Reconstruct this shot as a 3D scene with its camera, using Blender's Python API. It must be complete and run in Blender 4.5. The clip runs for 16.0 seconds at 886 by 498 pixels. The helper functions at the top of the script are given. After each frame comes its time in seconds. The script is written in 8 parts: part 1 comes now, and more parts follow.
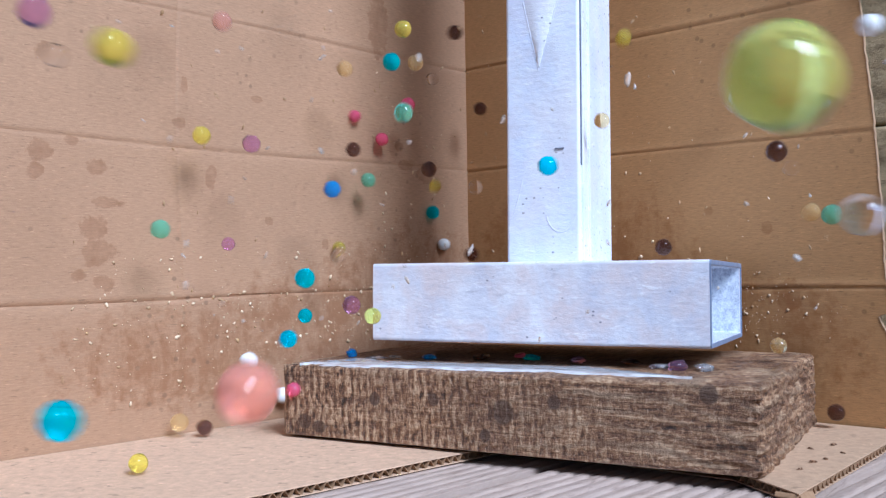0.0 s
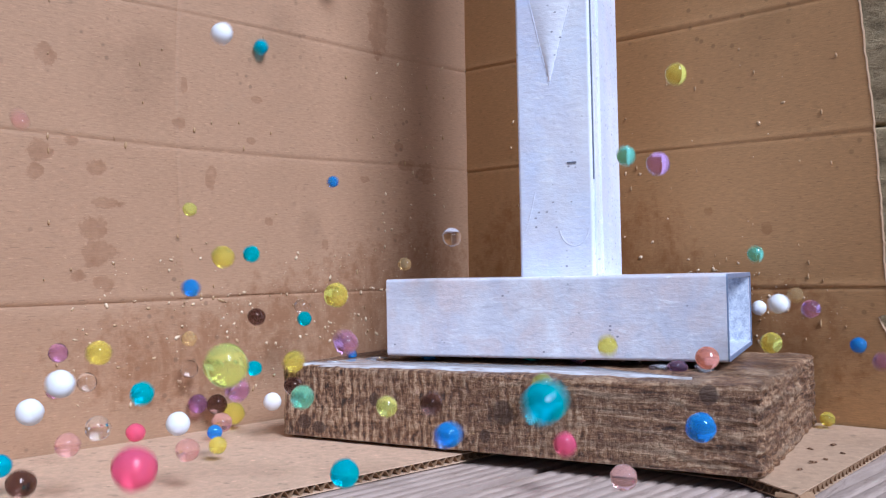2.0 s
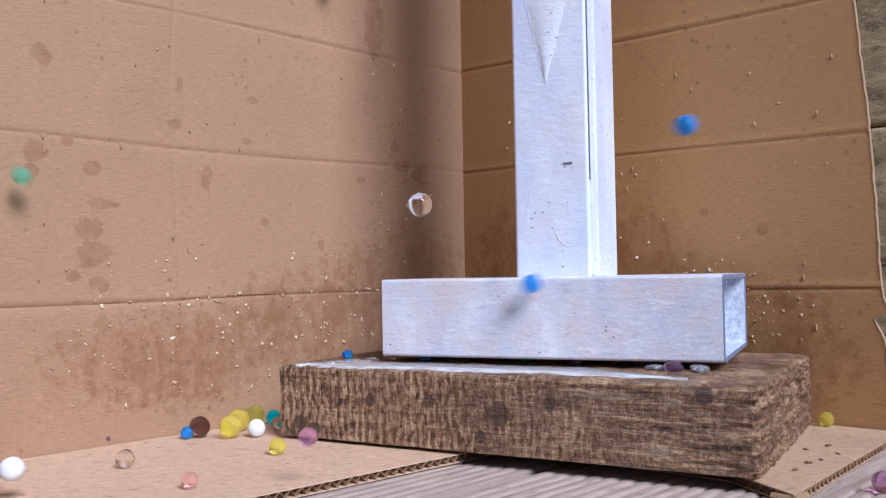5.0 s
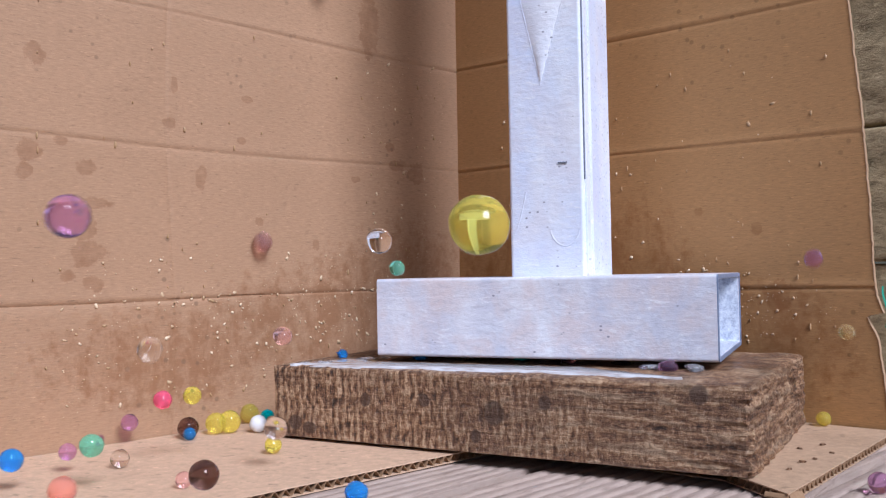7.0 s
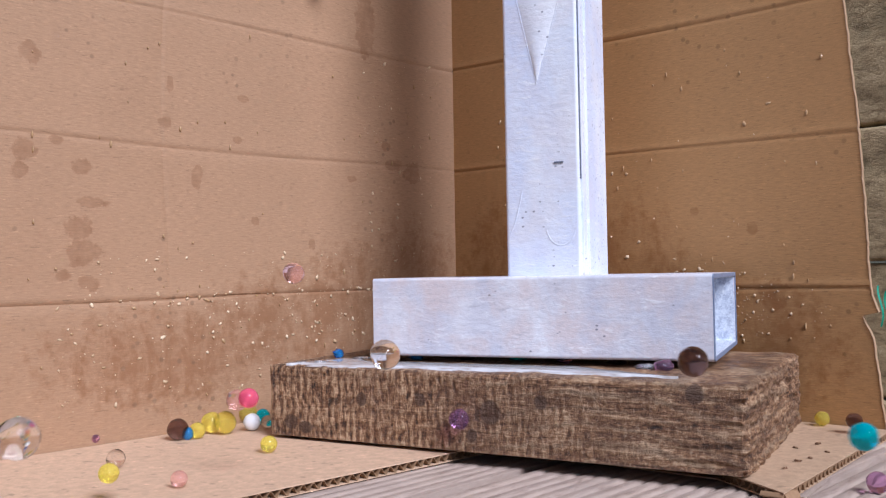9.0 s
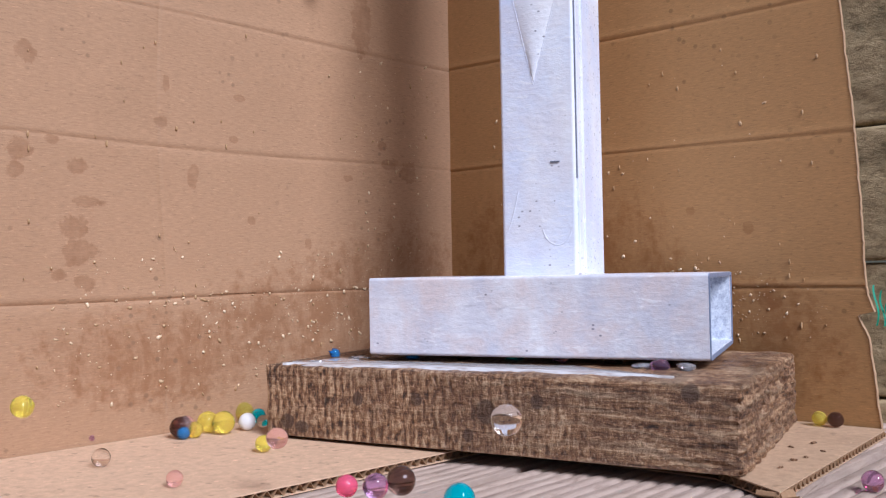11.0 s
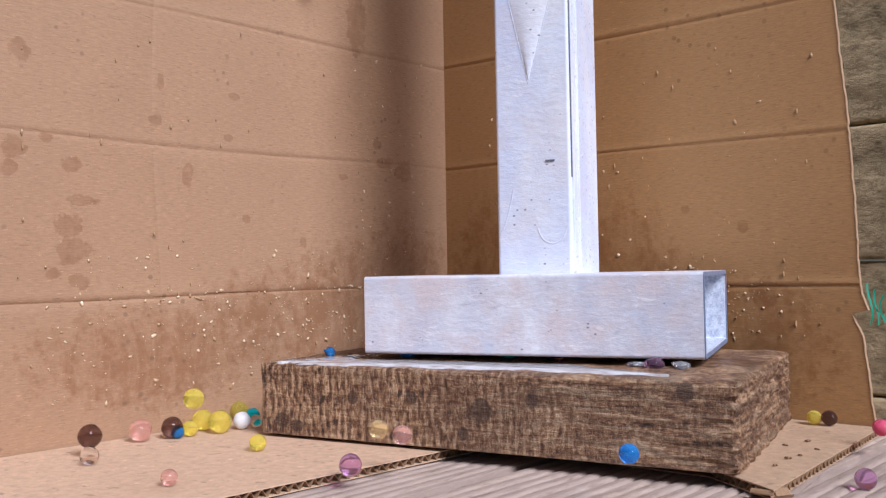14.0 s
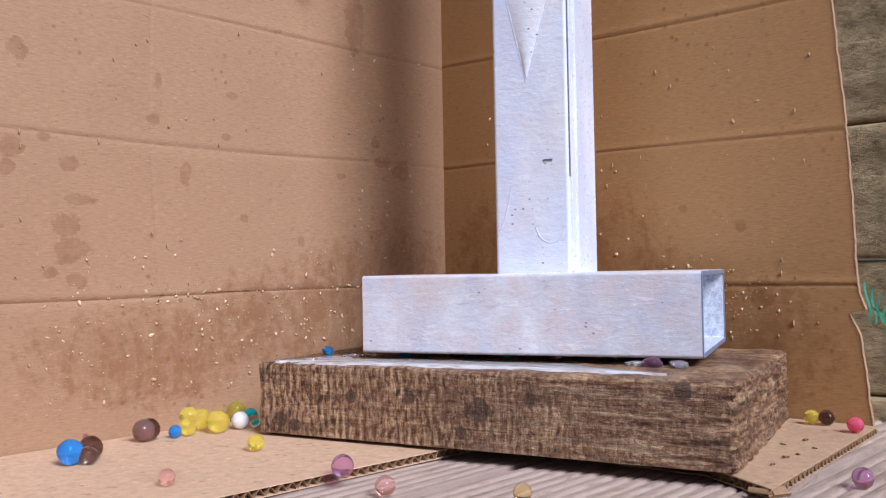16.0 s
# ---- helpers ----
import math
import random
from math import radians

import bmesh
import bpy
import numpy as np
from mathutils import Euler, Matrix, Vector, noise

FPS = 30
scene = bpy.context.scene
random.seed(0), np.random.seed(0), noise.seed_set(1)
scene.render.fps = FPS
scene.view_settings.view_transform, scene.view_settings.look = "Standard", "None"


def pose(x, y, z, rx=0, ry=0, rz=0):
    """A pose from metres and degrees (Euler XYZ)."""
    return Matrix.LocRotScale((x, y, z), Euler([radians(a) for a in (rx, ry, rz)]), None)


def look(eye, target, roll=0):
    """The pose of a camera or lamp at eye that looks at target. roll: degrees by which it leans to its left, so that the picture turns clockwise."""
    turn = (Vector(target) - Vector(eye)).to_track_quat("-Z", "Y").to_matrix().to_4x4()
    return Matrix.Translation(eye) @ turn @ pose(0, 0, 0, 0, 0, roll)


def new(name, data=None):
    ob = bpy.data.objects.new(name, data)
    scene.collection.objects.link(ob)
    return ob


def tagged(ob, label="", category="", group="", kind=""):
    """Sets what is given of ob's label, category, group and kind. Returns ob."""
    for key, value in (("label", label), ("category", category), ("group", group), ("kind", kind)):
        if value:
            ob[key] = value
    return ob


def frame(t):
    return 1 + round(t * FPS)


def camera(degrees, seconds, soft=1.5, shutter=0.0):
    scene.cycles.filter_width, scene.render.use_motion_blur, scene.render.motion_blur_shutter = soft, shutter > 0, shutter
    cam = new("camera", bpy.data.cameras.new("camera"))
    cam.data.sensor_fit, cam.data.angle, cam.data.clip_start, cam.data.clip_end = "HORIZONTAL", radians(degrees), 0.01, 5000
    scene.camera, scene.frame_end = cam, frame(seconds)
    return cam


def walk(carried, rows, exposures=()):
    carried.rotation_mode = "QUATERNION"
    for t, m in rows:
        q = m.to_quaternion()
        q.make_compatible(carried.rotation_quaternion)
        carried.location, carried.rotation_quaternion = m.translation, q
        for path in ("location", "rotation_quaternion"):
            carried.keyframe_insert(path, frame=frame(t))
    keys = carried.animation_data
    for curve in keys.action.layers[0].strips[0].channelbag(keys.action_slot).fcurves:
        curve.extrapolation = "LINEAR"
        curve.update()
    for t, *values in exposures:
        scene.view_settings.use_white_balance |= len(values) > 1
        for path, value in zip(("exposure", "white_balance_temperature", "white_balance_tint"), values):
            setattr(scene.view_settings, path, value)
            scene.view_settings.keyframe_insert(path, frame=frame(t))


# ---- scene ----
# camera: stands near the deck and pans slowly to its right
cam = camera(51.8, 16.0, soft=1.3, shutter=0.4)
EYE = (0.0918, -0.4933, 0.1133)


def view(pan, tilt, lean):
    return pose(*EYE, 0, 0, pan) @ pose(0, 0, 0, tilt) @ pose(0, 0, 0, 0, lean) @ pose(0, 0, 0, 90)


walk(cam, [
    (0.0, view(29.58, 1.27, 0.955)), (1.0, view(29.58, 1.28, 0.955)), (2.0, view(29.57, 1.30, 0.955)),
    (3.0, view(29.53, 1.33, 0.955)), (4.0, view(29.45, 1.345, 0.955)), (6.5, view(29.074, 1.312, 0.953)),
    (7.5, view(28.931, 1.297, 0.953)), (9.0, view(28.756, 1.267, 0.948)), (11.5, view(28.47, 1.22, 0.95)),
    (12.5, view(28.363, 1.185, 0.95)), (13.5, view(28.265, 1.153, 0.95)), (14.5, view(28.18, 1.13, 0.955)),
    (16.0, view(28.098, 1.09, 0.96))],
     exposures=[(0.0, 0.07, 4980, 3), (1.0, -0.10, 5060, 7), (4.0, -0.12, 5270, 8), (7.0, -0.12, 5490, 9), (12.5, -0.10, 5710, 10), (16.0, -0.10, 5750, 10)])

# daylight: an open sky over the box, soft sun from the front right
SUN_EL, SUN_AZ = 41.0, -26.5        # azimuth counted from +x
world = bpy.data.worlds.new("sky")
scene.world = world
world.use_nodes = True
wn = world.node_tree.nodes
sky = wn.new("ShaderNodeTexSky")
sky.sky_type, sky.sun_disc = "NISHITA", False
sky.sun_elevation, sky.sun_rotation = radians(SUN_EL), radians(90 - SUN_AZ)
sky.air_density, sky.dust_density = 1.0, 1.0
wn["Background"].inputs["Strength"].default_value = 0.033
world.node_tree.links.new(sky.outputs[0], wn["Background"].inputs["Color"])
sun = new("sun", bpy.data.lights.new("sun", "SUN"))
sun.data.energy, sun.data.angle, sun.data.color = 5.0, radians(26), (1.0, 0.95, 0.965)
sun.matrix_world = look((math.cos(radians(SUN_AZ)) * math.cos(radians(SUN_EL)), math.sin(radians(SUN_AZ)) * math.cos(radians(SUN_EL)),
                         math.sin(radians(SUN_EL))), (0, 0, 0))


# ---- materials ----
class Nodes:
    """A small front end for a material's node tree."""

    def __init__(self, name, rough=0.6, metal=0.0, **more):
        self.mat = bpy.data.materials.new(name)
        self.mat.use_nodes = True
        self.tree = self.mat.node_tree
        self.b = self.tree.nodes["Principled BSDF"]
        self.b.inputs["Roughness"].default_value, self.b.inputs["Metallic"].default_value = rough, metal
        self.coord = self.tree.nodes.new("ShaderNodeTexCoord").outputs["Object"]

    def put(self, socket, value):
        if hasattr(value, "links"):
            self.tree.links.new(value, socket)
        elif isinstance(value, tuple) and len(value) == 3 and socket.type == "RGBA":
            socket.default_value = (*value, 1)
        else:
            socket.default_value = value

    def node(self, kind, out=0, props=(), **ins):
        n = self.tree.nodes.new(kind)
        for k, v in props:
            if k == "operation":
                n.operation = v
            elif k == "blend":
                n.blend_type = v
            elif k == "data":
                n.data_type = v
            elif k == "dims":
                n.noise_dimensions = v
            elif k == "feature":
                n.feature = v
        for k, v in ins.items():
            self.put(n.inputs[int(k[1:])] if k[0] == "i" and k[1:].isdigit() else n.inputs[k], v)
        return n.outputs[out]

    def math(self, op, a, b=0.0):
        return self.node("ShaderNodeMath", props=[("operation", op)], i0=a, i1=b)

    def scaled(self, sx, sy, sz, base=None):
        return self.node("ShaderNodeMapping", Vector=base or self.coord, Scale=(sx, sy, sz))

    def noise(self, vec, scale, detail=4.0, rough=0.6, distort=0.0):
        return self.node("ShaderNodeTexNoise", Vector=vec, Scale=scale, Detail=detail, Roughness=rough, Distortion=distort)

    def ramp(self, fac, *stops):
        n = self.tree.nodes.new("ShaderNodeValToRGB")
        while len(n.color_ramp.elements) < len(stops):
            n.color_ramp.elements.new(0.5)
        for e, (p, c) in zip(n.color_ramp.elements, stops):
            e.position = p
            e.color = (*c, 1) if isinstance(c, tuple) else (c, c, c, 1)
        self.put(n.inputs[0], fac)
        return n.outputs[0]

    def mix(self, fac, a, b, blend="MIX"):
        n = self.tree.nodes.new("ShaderNodeMixRGB")
        n.blend_type = blend
        for s, v in zip(n.inputs, (fac, a, b)):
            self.put(s, v)
        return n.outputs[0]

    def bump(self, height, strength, distance=0.001):
        self.put(self.b.inputs["Normal"], self.node("ShaderNodeBump", Strength=strength, Distance=distance, Height=height))

    def colour(self, c):
        self.put(self.b.inputs["Base Color"], c)

    def spots(self, spots, first, second, soft=0.35, rag=3.6):
        """A mask of blots: each (u, v, half width, half height) on the plane of two axes."""
        wob = self.noise(self.coord, 95.0, 4.0, 0.7)
        xyz = self.tree.nodes.new("ShaderNodeSeparateXYZ")
        self.put(xyz.inputs[0], self.coord)
        total = None
        for u, v, a, b in spots:
            du = self.math("DIVIDE", self.math("SUBTRACT", xyz.outputs[first], u), a)
            dv = self.math("DIVIDE", self.math("SUBTRACT", xyz.outputs[second], v), b)
            r = self.math("ADD", self.math("MULTIPLY", du, du), self.math("MULTIPLY", dv, dv))
            r = self.math("ADD", r, self.math("MULTIPLY", self.math("SUBTRACT", wob, 0.5), rag))
            m = self.ramp(r, (1.0 - soft, 1.0), (1.0, 0.0))
            total = m if total is None else self.math("MAXIMUM", total, m)
        return total


def cardboard(name, stains=(), wet_shade=(), tint=(0.385, 0.226, 0.128)):
    n = Nodes(name, 0.75)
    fibre = n.noise(n.scaled(26, 26, 170), 6.0, 6.0, 0.7)
    broad = n.noise(n.coord, 7.0, 3.0)
    dash = n.noise(n.scaled(40, 40, 420), 2.2, 2.0)
    dark = tuple(c * 0.78 for c in tint)
    light = tuple(min(1, c * 1.2) for c in tint)
    c = n.mix(n.ramp(fibre, (0.3, 0.0), (0.72, 1.0)), dark, light)
    c = n.mix(n.math("MULTIPLY", n.ramp(broad, (0.35, 0.0), (0.7, 1.0)), 0.35), c, tuple(t * 0.8 for t in tint))
    c = n.mix(n.math("MULTIPLY", n.ramp(dash, (0.64, 0.0), (0.71, 1.0)), 0.55), c, tuple(t * 0.42 for t in tint))
    pale = n.noise(n.scaled(70, 70, 330), 2.0, 3.0, 0.7)
    c = n.mix(n.math("MULTIPLY", n.ramp(pale, (0.62, 0.0), (0.70, 1.0)), 0.5), c, tuple(min(1, t * 1.55) for t in tint))
    fleck = n.noise(n.scaled(110, 110, 230), 1.6, 3.0, 0.7)
    c = n.mix(n.math("MULTIPLY", n.ramp(fleck, (0.62, 0.0), (0.70, 1.0)), 0.4), c, tuple(t * 0.5 for t in tint))
    if stains:
        m = n.spots(stains, 0, 2)
        inner = n.noise(n.coord, 120.0, 3.0)
        c = n.mix(n.math("MULTIPLY", m, n.ramp(inner, (0.3, 0.25), (0.7, 0.7))), c, tuple(t * c for t, c in zip(tint, (0.58, 0.46, 0.36))))
    if wet_shade:
        # wet blots plus the shade low on the walls, put into the colour
        patch = n.math("MULTIPLY", n.spots(wet_shade, 0, 2, 0.9), n.ramp(n.noise(n.scaled(1, 1, 0.45), 34.0, 6.0, 0.75, 0.6), (0.34, 0.0), (0.54, 1.0)))
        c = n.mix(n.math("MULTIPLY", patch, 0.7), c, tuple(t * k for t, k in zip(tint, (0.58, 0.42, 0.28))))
    small = n.node("ShaderNodeTexVoronoi", Vector=n.coord, Scale=90.0)
    keep = n.noise(n.coord, 9.0, 2.0)
    spot = n.math("MULTIPLY", n.ramp(small, (0.12, 1.0), (0.2, 0.0)), n.ramp(keep, (0.5, 0.0), (0.62, 0.5)))
    c = n.mix(spot, c, tuple(t * 0.35 for t in tint))
    n.colour(c)
    n.bump(n.math("ADD", fibre, n.math("MULTIPLY", broad, 2.0)), 0.25, 0.0006)
    return n.mat


WALL_STAINS = [
    (-0.392, 0.256, 0.0075, 0.008), (-0.294, 0.249, 0.003, 0.006), (-0.233, 0.246, 0.005, 0.003), (-0.273, 0.184, 0.005, 0.009),
    (-0.223, 0.153, 0.004, 0.004), (-0.360, 0.186, 0.008, 0.006), (-0.398, 0.194, 0.009, 0.007), (-0.376, 0.202, 0.006, 0.003),
    (-0.400, 0.180, 0.006, 0.006), (-0.352, 0.162, 0.012, 0.004), (-0.362, 0.145, 0.010, 0.009), (-0.358, 0.128, 0.013, 0.010),
    (-0.298, 0.222, 0.006, 0.005), (-0.238, 0.214, 0.004, 0.003), (-0.056, 0.200, 0.012, 0.010), (-0.078, 0.206, 0.010, 0.006),
    (-0.127, 0.191, 0.005, 0.003), (-0.088, 0.221, 0.006, 0.005), (-0.170, 0.135, 0.004, 0.005), (-0.372, 0.113, 0.006, 0.004),
    (-0.355, 0.108, 0.008, 0.006), (-0.109, 0.326, 0.012, 0.030)]
# low blots by the corner: wet marks that also paint in its shade
WET_SHADE = [(-0.16, 0.075, 0.13, 0.045), (-0.06, 0.10, 0.07, 0.06), (-0.105, 0.085, 0.085, 0.060), (-0.14, 0.065, 0.13, 0.035), (-0.30, 0.055, 0.10, 0.040)]
M_WALL = cardboard("cardboard_wall", WALL_STAINS, WET_SHADE)
# the second list darkens the low back wall, wet marks and painted shade together
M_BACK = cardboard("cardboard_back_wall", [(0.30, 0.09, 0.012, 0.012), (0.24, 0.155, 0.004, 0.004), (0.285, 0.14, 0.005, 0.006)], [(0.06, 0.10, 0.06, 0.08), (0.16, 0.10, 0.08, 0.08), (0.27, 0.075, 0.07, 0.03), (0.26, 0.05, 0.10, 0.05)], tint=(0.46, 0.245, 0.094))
# darker copy of the flap board: the back flap's shade is in the tint
M_FLAP_SHADED = cardboard("cardboard_back_flap_shaded", tint=(0.50, 0.335, 0.215))
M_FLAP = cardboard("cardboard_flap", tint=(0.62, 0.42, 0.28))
n = Nodes("cardboard_flute", 0.85)
n.colour(n.mix(n.noise(n.coord, 300.0), (0.22, 0.12, 0.06), (0.40, 0.25, 0.14)))
M_FLUTE = n.mat


def timber():
    n = Nodes("weathered_timber", 0.7)
    xyz = n.tree.nodes.new("ShaderNodeSeparateXYZ")
    n.put(xyz.inputs[0], n.coord)
    x, z = xyz.outputs[0], xyz.outputs[2]
    # upright saw marks at one end, split long grain at the other, growth rings that arch across the face
    beat = n.noise(n.scaled(30, 30, 60), 1.0, 3.0, 0.6)
    comb = n.math("SINE", n.math("ADD", n.math("MULTIPLY", x, 1050.0), n.math("MULTIPLY", beat, 16.0)))
    saw = n.noise(n.scaled(430, 430, 95), 1.0, 4.0, 0.65, 0.2)
    saw = n.math("ADD", n.math("MULTIPLY", saw, 0.80), n.math("MULTIPLY", n.math("ADD", comb, 1.0), 0.06))
    pits = n.noise(n.scaled(230, 230, 260), 1.0, 4.0, 0.8, 0.8)
    saw = n.math("ADD", n.math("MULTIPLY", saw, 0.76), n.math("MULTIPLY", pits, 0.30))
    grain = n.noise(n.scaled(30, 50, 230), 1.0, 7.0, 0.78, 0.8)
    grain = n.math("ADD", n.math("MULTIPLY", grain, 0.65), n.math("MULTIPLY", n.noise(n.scaled(190, 190, 420), 1.0, 4.0, 0.75), 0.35))
    along = n.math("ADD", x, n.math("MULTIPLY", n.noise(n.scaled(9, 9, 30), 1.0), 0.16))
    sawn = n.ramp(n.math("ADD", n.math("MULTIPLY", along, 3.3), 0.95), (0.1, 1.0), (0.55, 0.85), (0.85, 0.5), (1.0, 0.15))
    arch = n.math("ADD", z, n.math("MULTIPLY", n.math("POWER", n.math("ABSOLUTE", n.math("ADD", x, 0.085)), 2.0), 2.2))
    arch = n.math("ADD", arch, n.math("MULTIPLY", n.noise(n.scaled(12, 12, 26), 1.0, 3.0), 0.022))
    rings = n.math("SINE", n.math("MULTIPLY", arch, 620.0))
    long = n.noise(n.scaled(14, 14, 150), 1.0, 5.0, 0.7, 0.6)
    long = n.math("ADD", n.math("MULTIPLY", long, 0.9), n.math("MULTIPLY", n.math("ADD", rings, 1.0), 0.05))
    h = n.mix(0.30, n.mix(sawn, grain, saw), long)
    c = n.ramp(h, (0.415, (0.020, 0.008, 0.004)), (0.46, (0.14, 0.062, 0.029)), (0.505, (0.31, 0.165, 0.080)), (0.565, (0.63, 0.44, 0.275)))
    grey = n.noise(n.coord, 16.0, 5.0, 0.65)
    c = n.mix(n.math("MULTIPLY", n.ramp(grey, (0.45, 0.0), (0.62, 1.0)), 0.4), c, (0.15, 0.070, 0.036))
    band = n.noise(n.scaled(7, 7, 55), 1.0, 3.0)
    c = n.mix(n.math("MULTIPLY", n.ramp(band, (0.5, 0.0), (0.62, 1.0)), 0.32), c, (0.085, 0.042, 0.024))
    c = n.mix(n.math("MULTIPLY", n.ramp(rings, (0.35, 0.0), (0.95, 1.0)), n.ramp(sawn, (0.4, 0.5), (0.9, 0.15))), c, (0.07, 0.032, 0.017))
    fleck = n.noise(n.scaled(420, 420, 300), 1.0, 4.0, 0.8)
    c = n.mix(n.math("MULTIPLY", n.ramp(fleck, (0.54, 0.0), (0.63, 1.0)), 0.42), c, (0.60, 0.43, 0.29))
    c = n.mix(n.math("MULTIPLY", n.ramp(fleck, (0.38, 1.0), (0.46, 0.0)), 0.5), c, (0.03, 0.013, 0.007))
    wet = n.spots([(-0.149, 0.027, 0.0078, 0.0082), (-0.197, 0.032, 0.0046, 0.0046), (-0.116, 0.035, 0.0044, 0.005), (-0.161, 0.0125, 0.0040, 0.0044),
                   (-0.298, 0.012, 0.0060, 0.0055), (-0.286, 0.009, 0.0064, 0.0045), (-0.241, 0.030, 0.0044, 0.005), (-0.027, 0.044, 0.0055, 0.006)], 0, 2, 0.35, 0.6)
    c = n.mix(n.math("MULTIPLY", wet, 0.8), c, (0.065, 0.032, 0.020))
    n.colour(c)
    n.put(n.b.inputs["Roughness"], n.ramp(grey, (0.3, 0.7), (0.7, 0.38)))
    n.bump(n.math("ADD", h, n.math("MULTIPLY", fleck, 0.25)), 1.0, 0.0055)
    return n.mat


M_TIMBER = timber()


def white_paint(name="white_paint_on_steel", low=(0.66, 0.73, 0.93), high=(0.88, 0.92, 1.0), dirt=0.3):
    n = Nodes(name, 0.32)
    xyz = n.tree.nodes.new("ShaderNodeSeparateXYZ")
    n.put(xyz.inputs[0], n.coord)
    broad = n.noise(n.scaled(14, 14, 5), 1.6, 3.0, 0.5)
    fine = n.noise(n.scaled(80, 80, 100), 3.0, 4.0, 0.6)
    brush = n.noise(n.scaled(70, 70, 260), 1.0, 4.0, 0.7, 0.5)
    c = n.mix(n.ramp(broad, (0.35, 0.0), (0.68, 1.0)), low, high)
    pink = n.noise(n.coord, 30.0, 5.0, 0.62, 0.3)
    c = n.mix(n.math("MULTIPLY", n.ramp(pink, (0.42, 0.0), (0.62, 1.0)), dirt), c, (0.70, 0.62, 0.64))
    c = n.mix(n.math("MULTIPLY", n.ramp(fine, (0.50, 0.0), (0.66, 1.0)), 0.30 * dirt), c, (0.50, 0.50, 0.57))
    c = n.mix(n.math("MULTIPLY", n.ramp(brush, (0.56, 0.0), (0.68, 1.0)), 0.6), c, (0.90, 0.92, 0.98))
    c = n.mix(n.math("MULTIPLY", n.ramp(brush, (0.33, 1.0), (0.42, 0.0)), 0.45 * dirt), c, (0.40, 0.40, 0.48))
    # chips, thickest beside the post's seam and along the foot's lower edge
    chip = n.node("ShaderNodeTexVoronoi", Vector=n.scaled(1, 1, 1.5), Scale=150.0)
    keep = n.noise(n.coord, 40.0, 3.0)
    near = n.ramp(n.math("ABSOLUTE", n.math("ADD", xyz.outputs[0], 0.100)), (0.004, 0.085), (0.022, 0.0))
    m = n.math("MULTIPLY", n.ramp(chip, (0.09, 1.0), (0.17, 0.0)), n.ramp(n.math("ADD", keep, near), (0.56, 0.0), (0.61, 1.0)))
    c = n.mix(n.math("MULTIPLY", m, 0.8), c, (0.12, 0.12, 0.18))
    n.colour(c)
    n.put(n.b.inputs["Roughness"], n.ramp(fine, (0.3, 0.22), (0.7, 0.5)))
    n.bump(n.math("ADD", n.math("MULTIPLY", fine, 1.2), n.math("ADD", n.math("MULTIPLY", brush, 1.3), n.math("MULTIPLY", broad, 2.0))), 0.26, 0.0011)
    return n.mat


M_FOOT = white_paint("stained_white_paint", (0.56, 0.58, 0.70), (0.80, 0.81, 0.88), 0.85)
M_FRESH = white_paint("fresh_white_paint", (0.78, 0.82, 0.95), (0.90, 0.93, 1.0), 0.15)
n = Nodes("cut_steel_rim", 0.4, 0.2)
n.colour(n.mix(n.noise(n.coord, 160.0, 4.0), (0.10, 0.14, 0.26), (0.36, 0.44, 0.62)))
M_RIM = n.mat
n = Nodes("mottled_bare_steel", 0.5, 0.0)
n.colour(n.ramp(n.noise(n.coord, 420.0, 5.0, 0.75), (0.36, (0.40, 0.45, 0.58)), (0.52, (0.66, 0.72, 0.84)), (0.66, (0.84, 0.89, 0.97))))
M_BARE = n.mat
M_PAINT = white_paint()
n = Nodes("raw_slot", 0.6, 0.3)
n.colour(n.mix(n.noise(n.coord, 80.0), (0.10, 0.11, 0.15), (0.22, 0.24, 0.32)))
M_SLOT = n.mat


def decking():
    n = Nodes("weathered_decking", 0.75)
    grain = n.noise(n.scaled(24, 130, 130), 1.5, 6.0, 0.75, 0.8)
    blot = n.noise(n.coord, 18.0, 4.0)
    rnd = n.node("ShaderNodeObjectInfo", out=5)
    c = n.ramp(grain, (0.3, (0.15, 0.100, 0.075)), (0.45, (0.38, 0.285, 0.23)), (0.72, (0.52, 0.41, 0.345)))
    c = n.mix(n.math("MULTIPLY", n.ramp(blot, (0.35, 0.0), (0.65, 1.0)), 0.45), c, (0.38, 0.30, 0.27))
    c = n.mix(n.math("MULTIPLY", rnd, 0.25), c, (0.28, 0.22, 0.19))
    n.colour(c)
    n.bump(grain, 0.6, 0.001)
    return n.mat


M_DECK = decking()


def old_fence():
    n = Nodes("mossy_fence_board", 0.85)
    g = n.noise(n.scaled(45, 80, 90), 1.5, 7.0, 0.8, 0.1)
    m = n.noise(n.coord, 22.0, 5.0, 0.7)
    c = n.ramp(g, (0.3, (0.16, 0.11, 0.055)), (0.5, (0.48, 0.36, 0.20)), (0.75, (0.66, 0.51, 0.31)))
    c = n.mix(n.math("MULTIPLY", n.ramp(m, (0.48, 0.0), (0.66, 1.0)), 0.5), c, (0.085, 0.088, 0.036))
    n.colour(c)
    n.bump(n.math("ADD", g, m), 1.0, 0.003)
    return n.mat


M_FENCE = old_fence()
n = Nodes("garden_soil", 0.9)
n.colour(n.mix(n.noise(n.coord, 6.0, 6.0), (0.05, 0.055, 0.025), (0.13, 0.11, 0.07)))
n.bump(n.noise(n.coord, 30.0, 5.0), 0.8, 0.02)
M_SOIL = n.mat


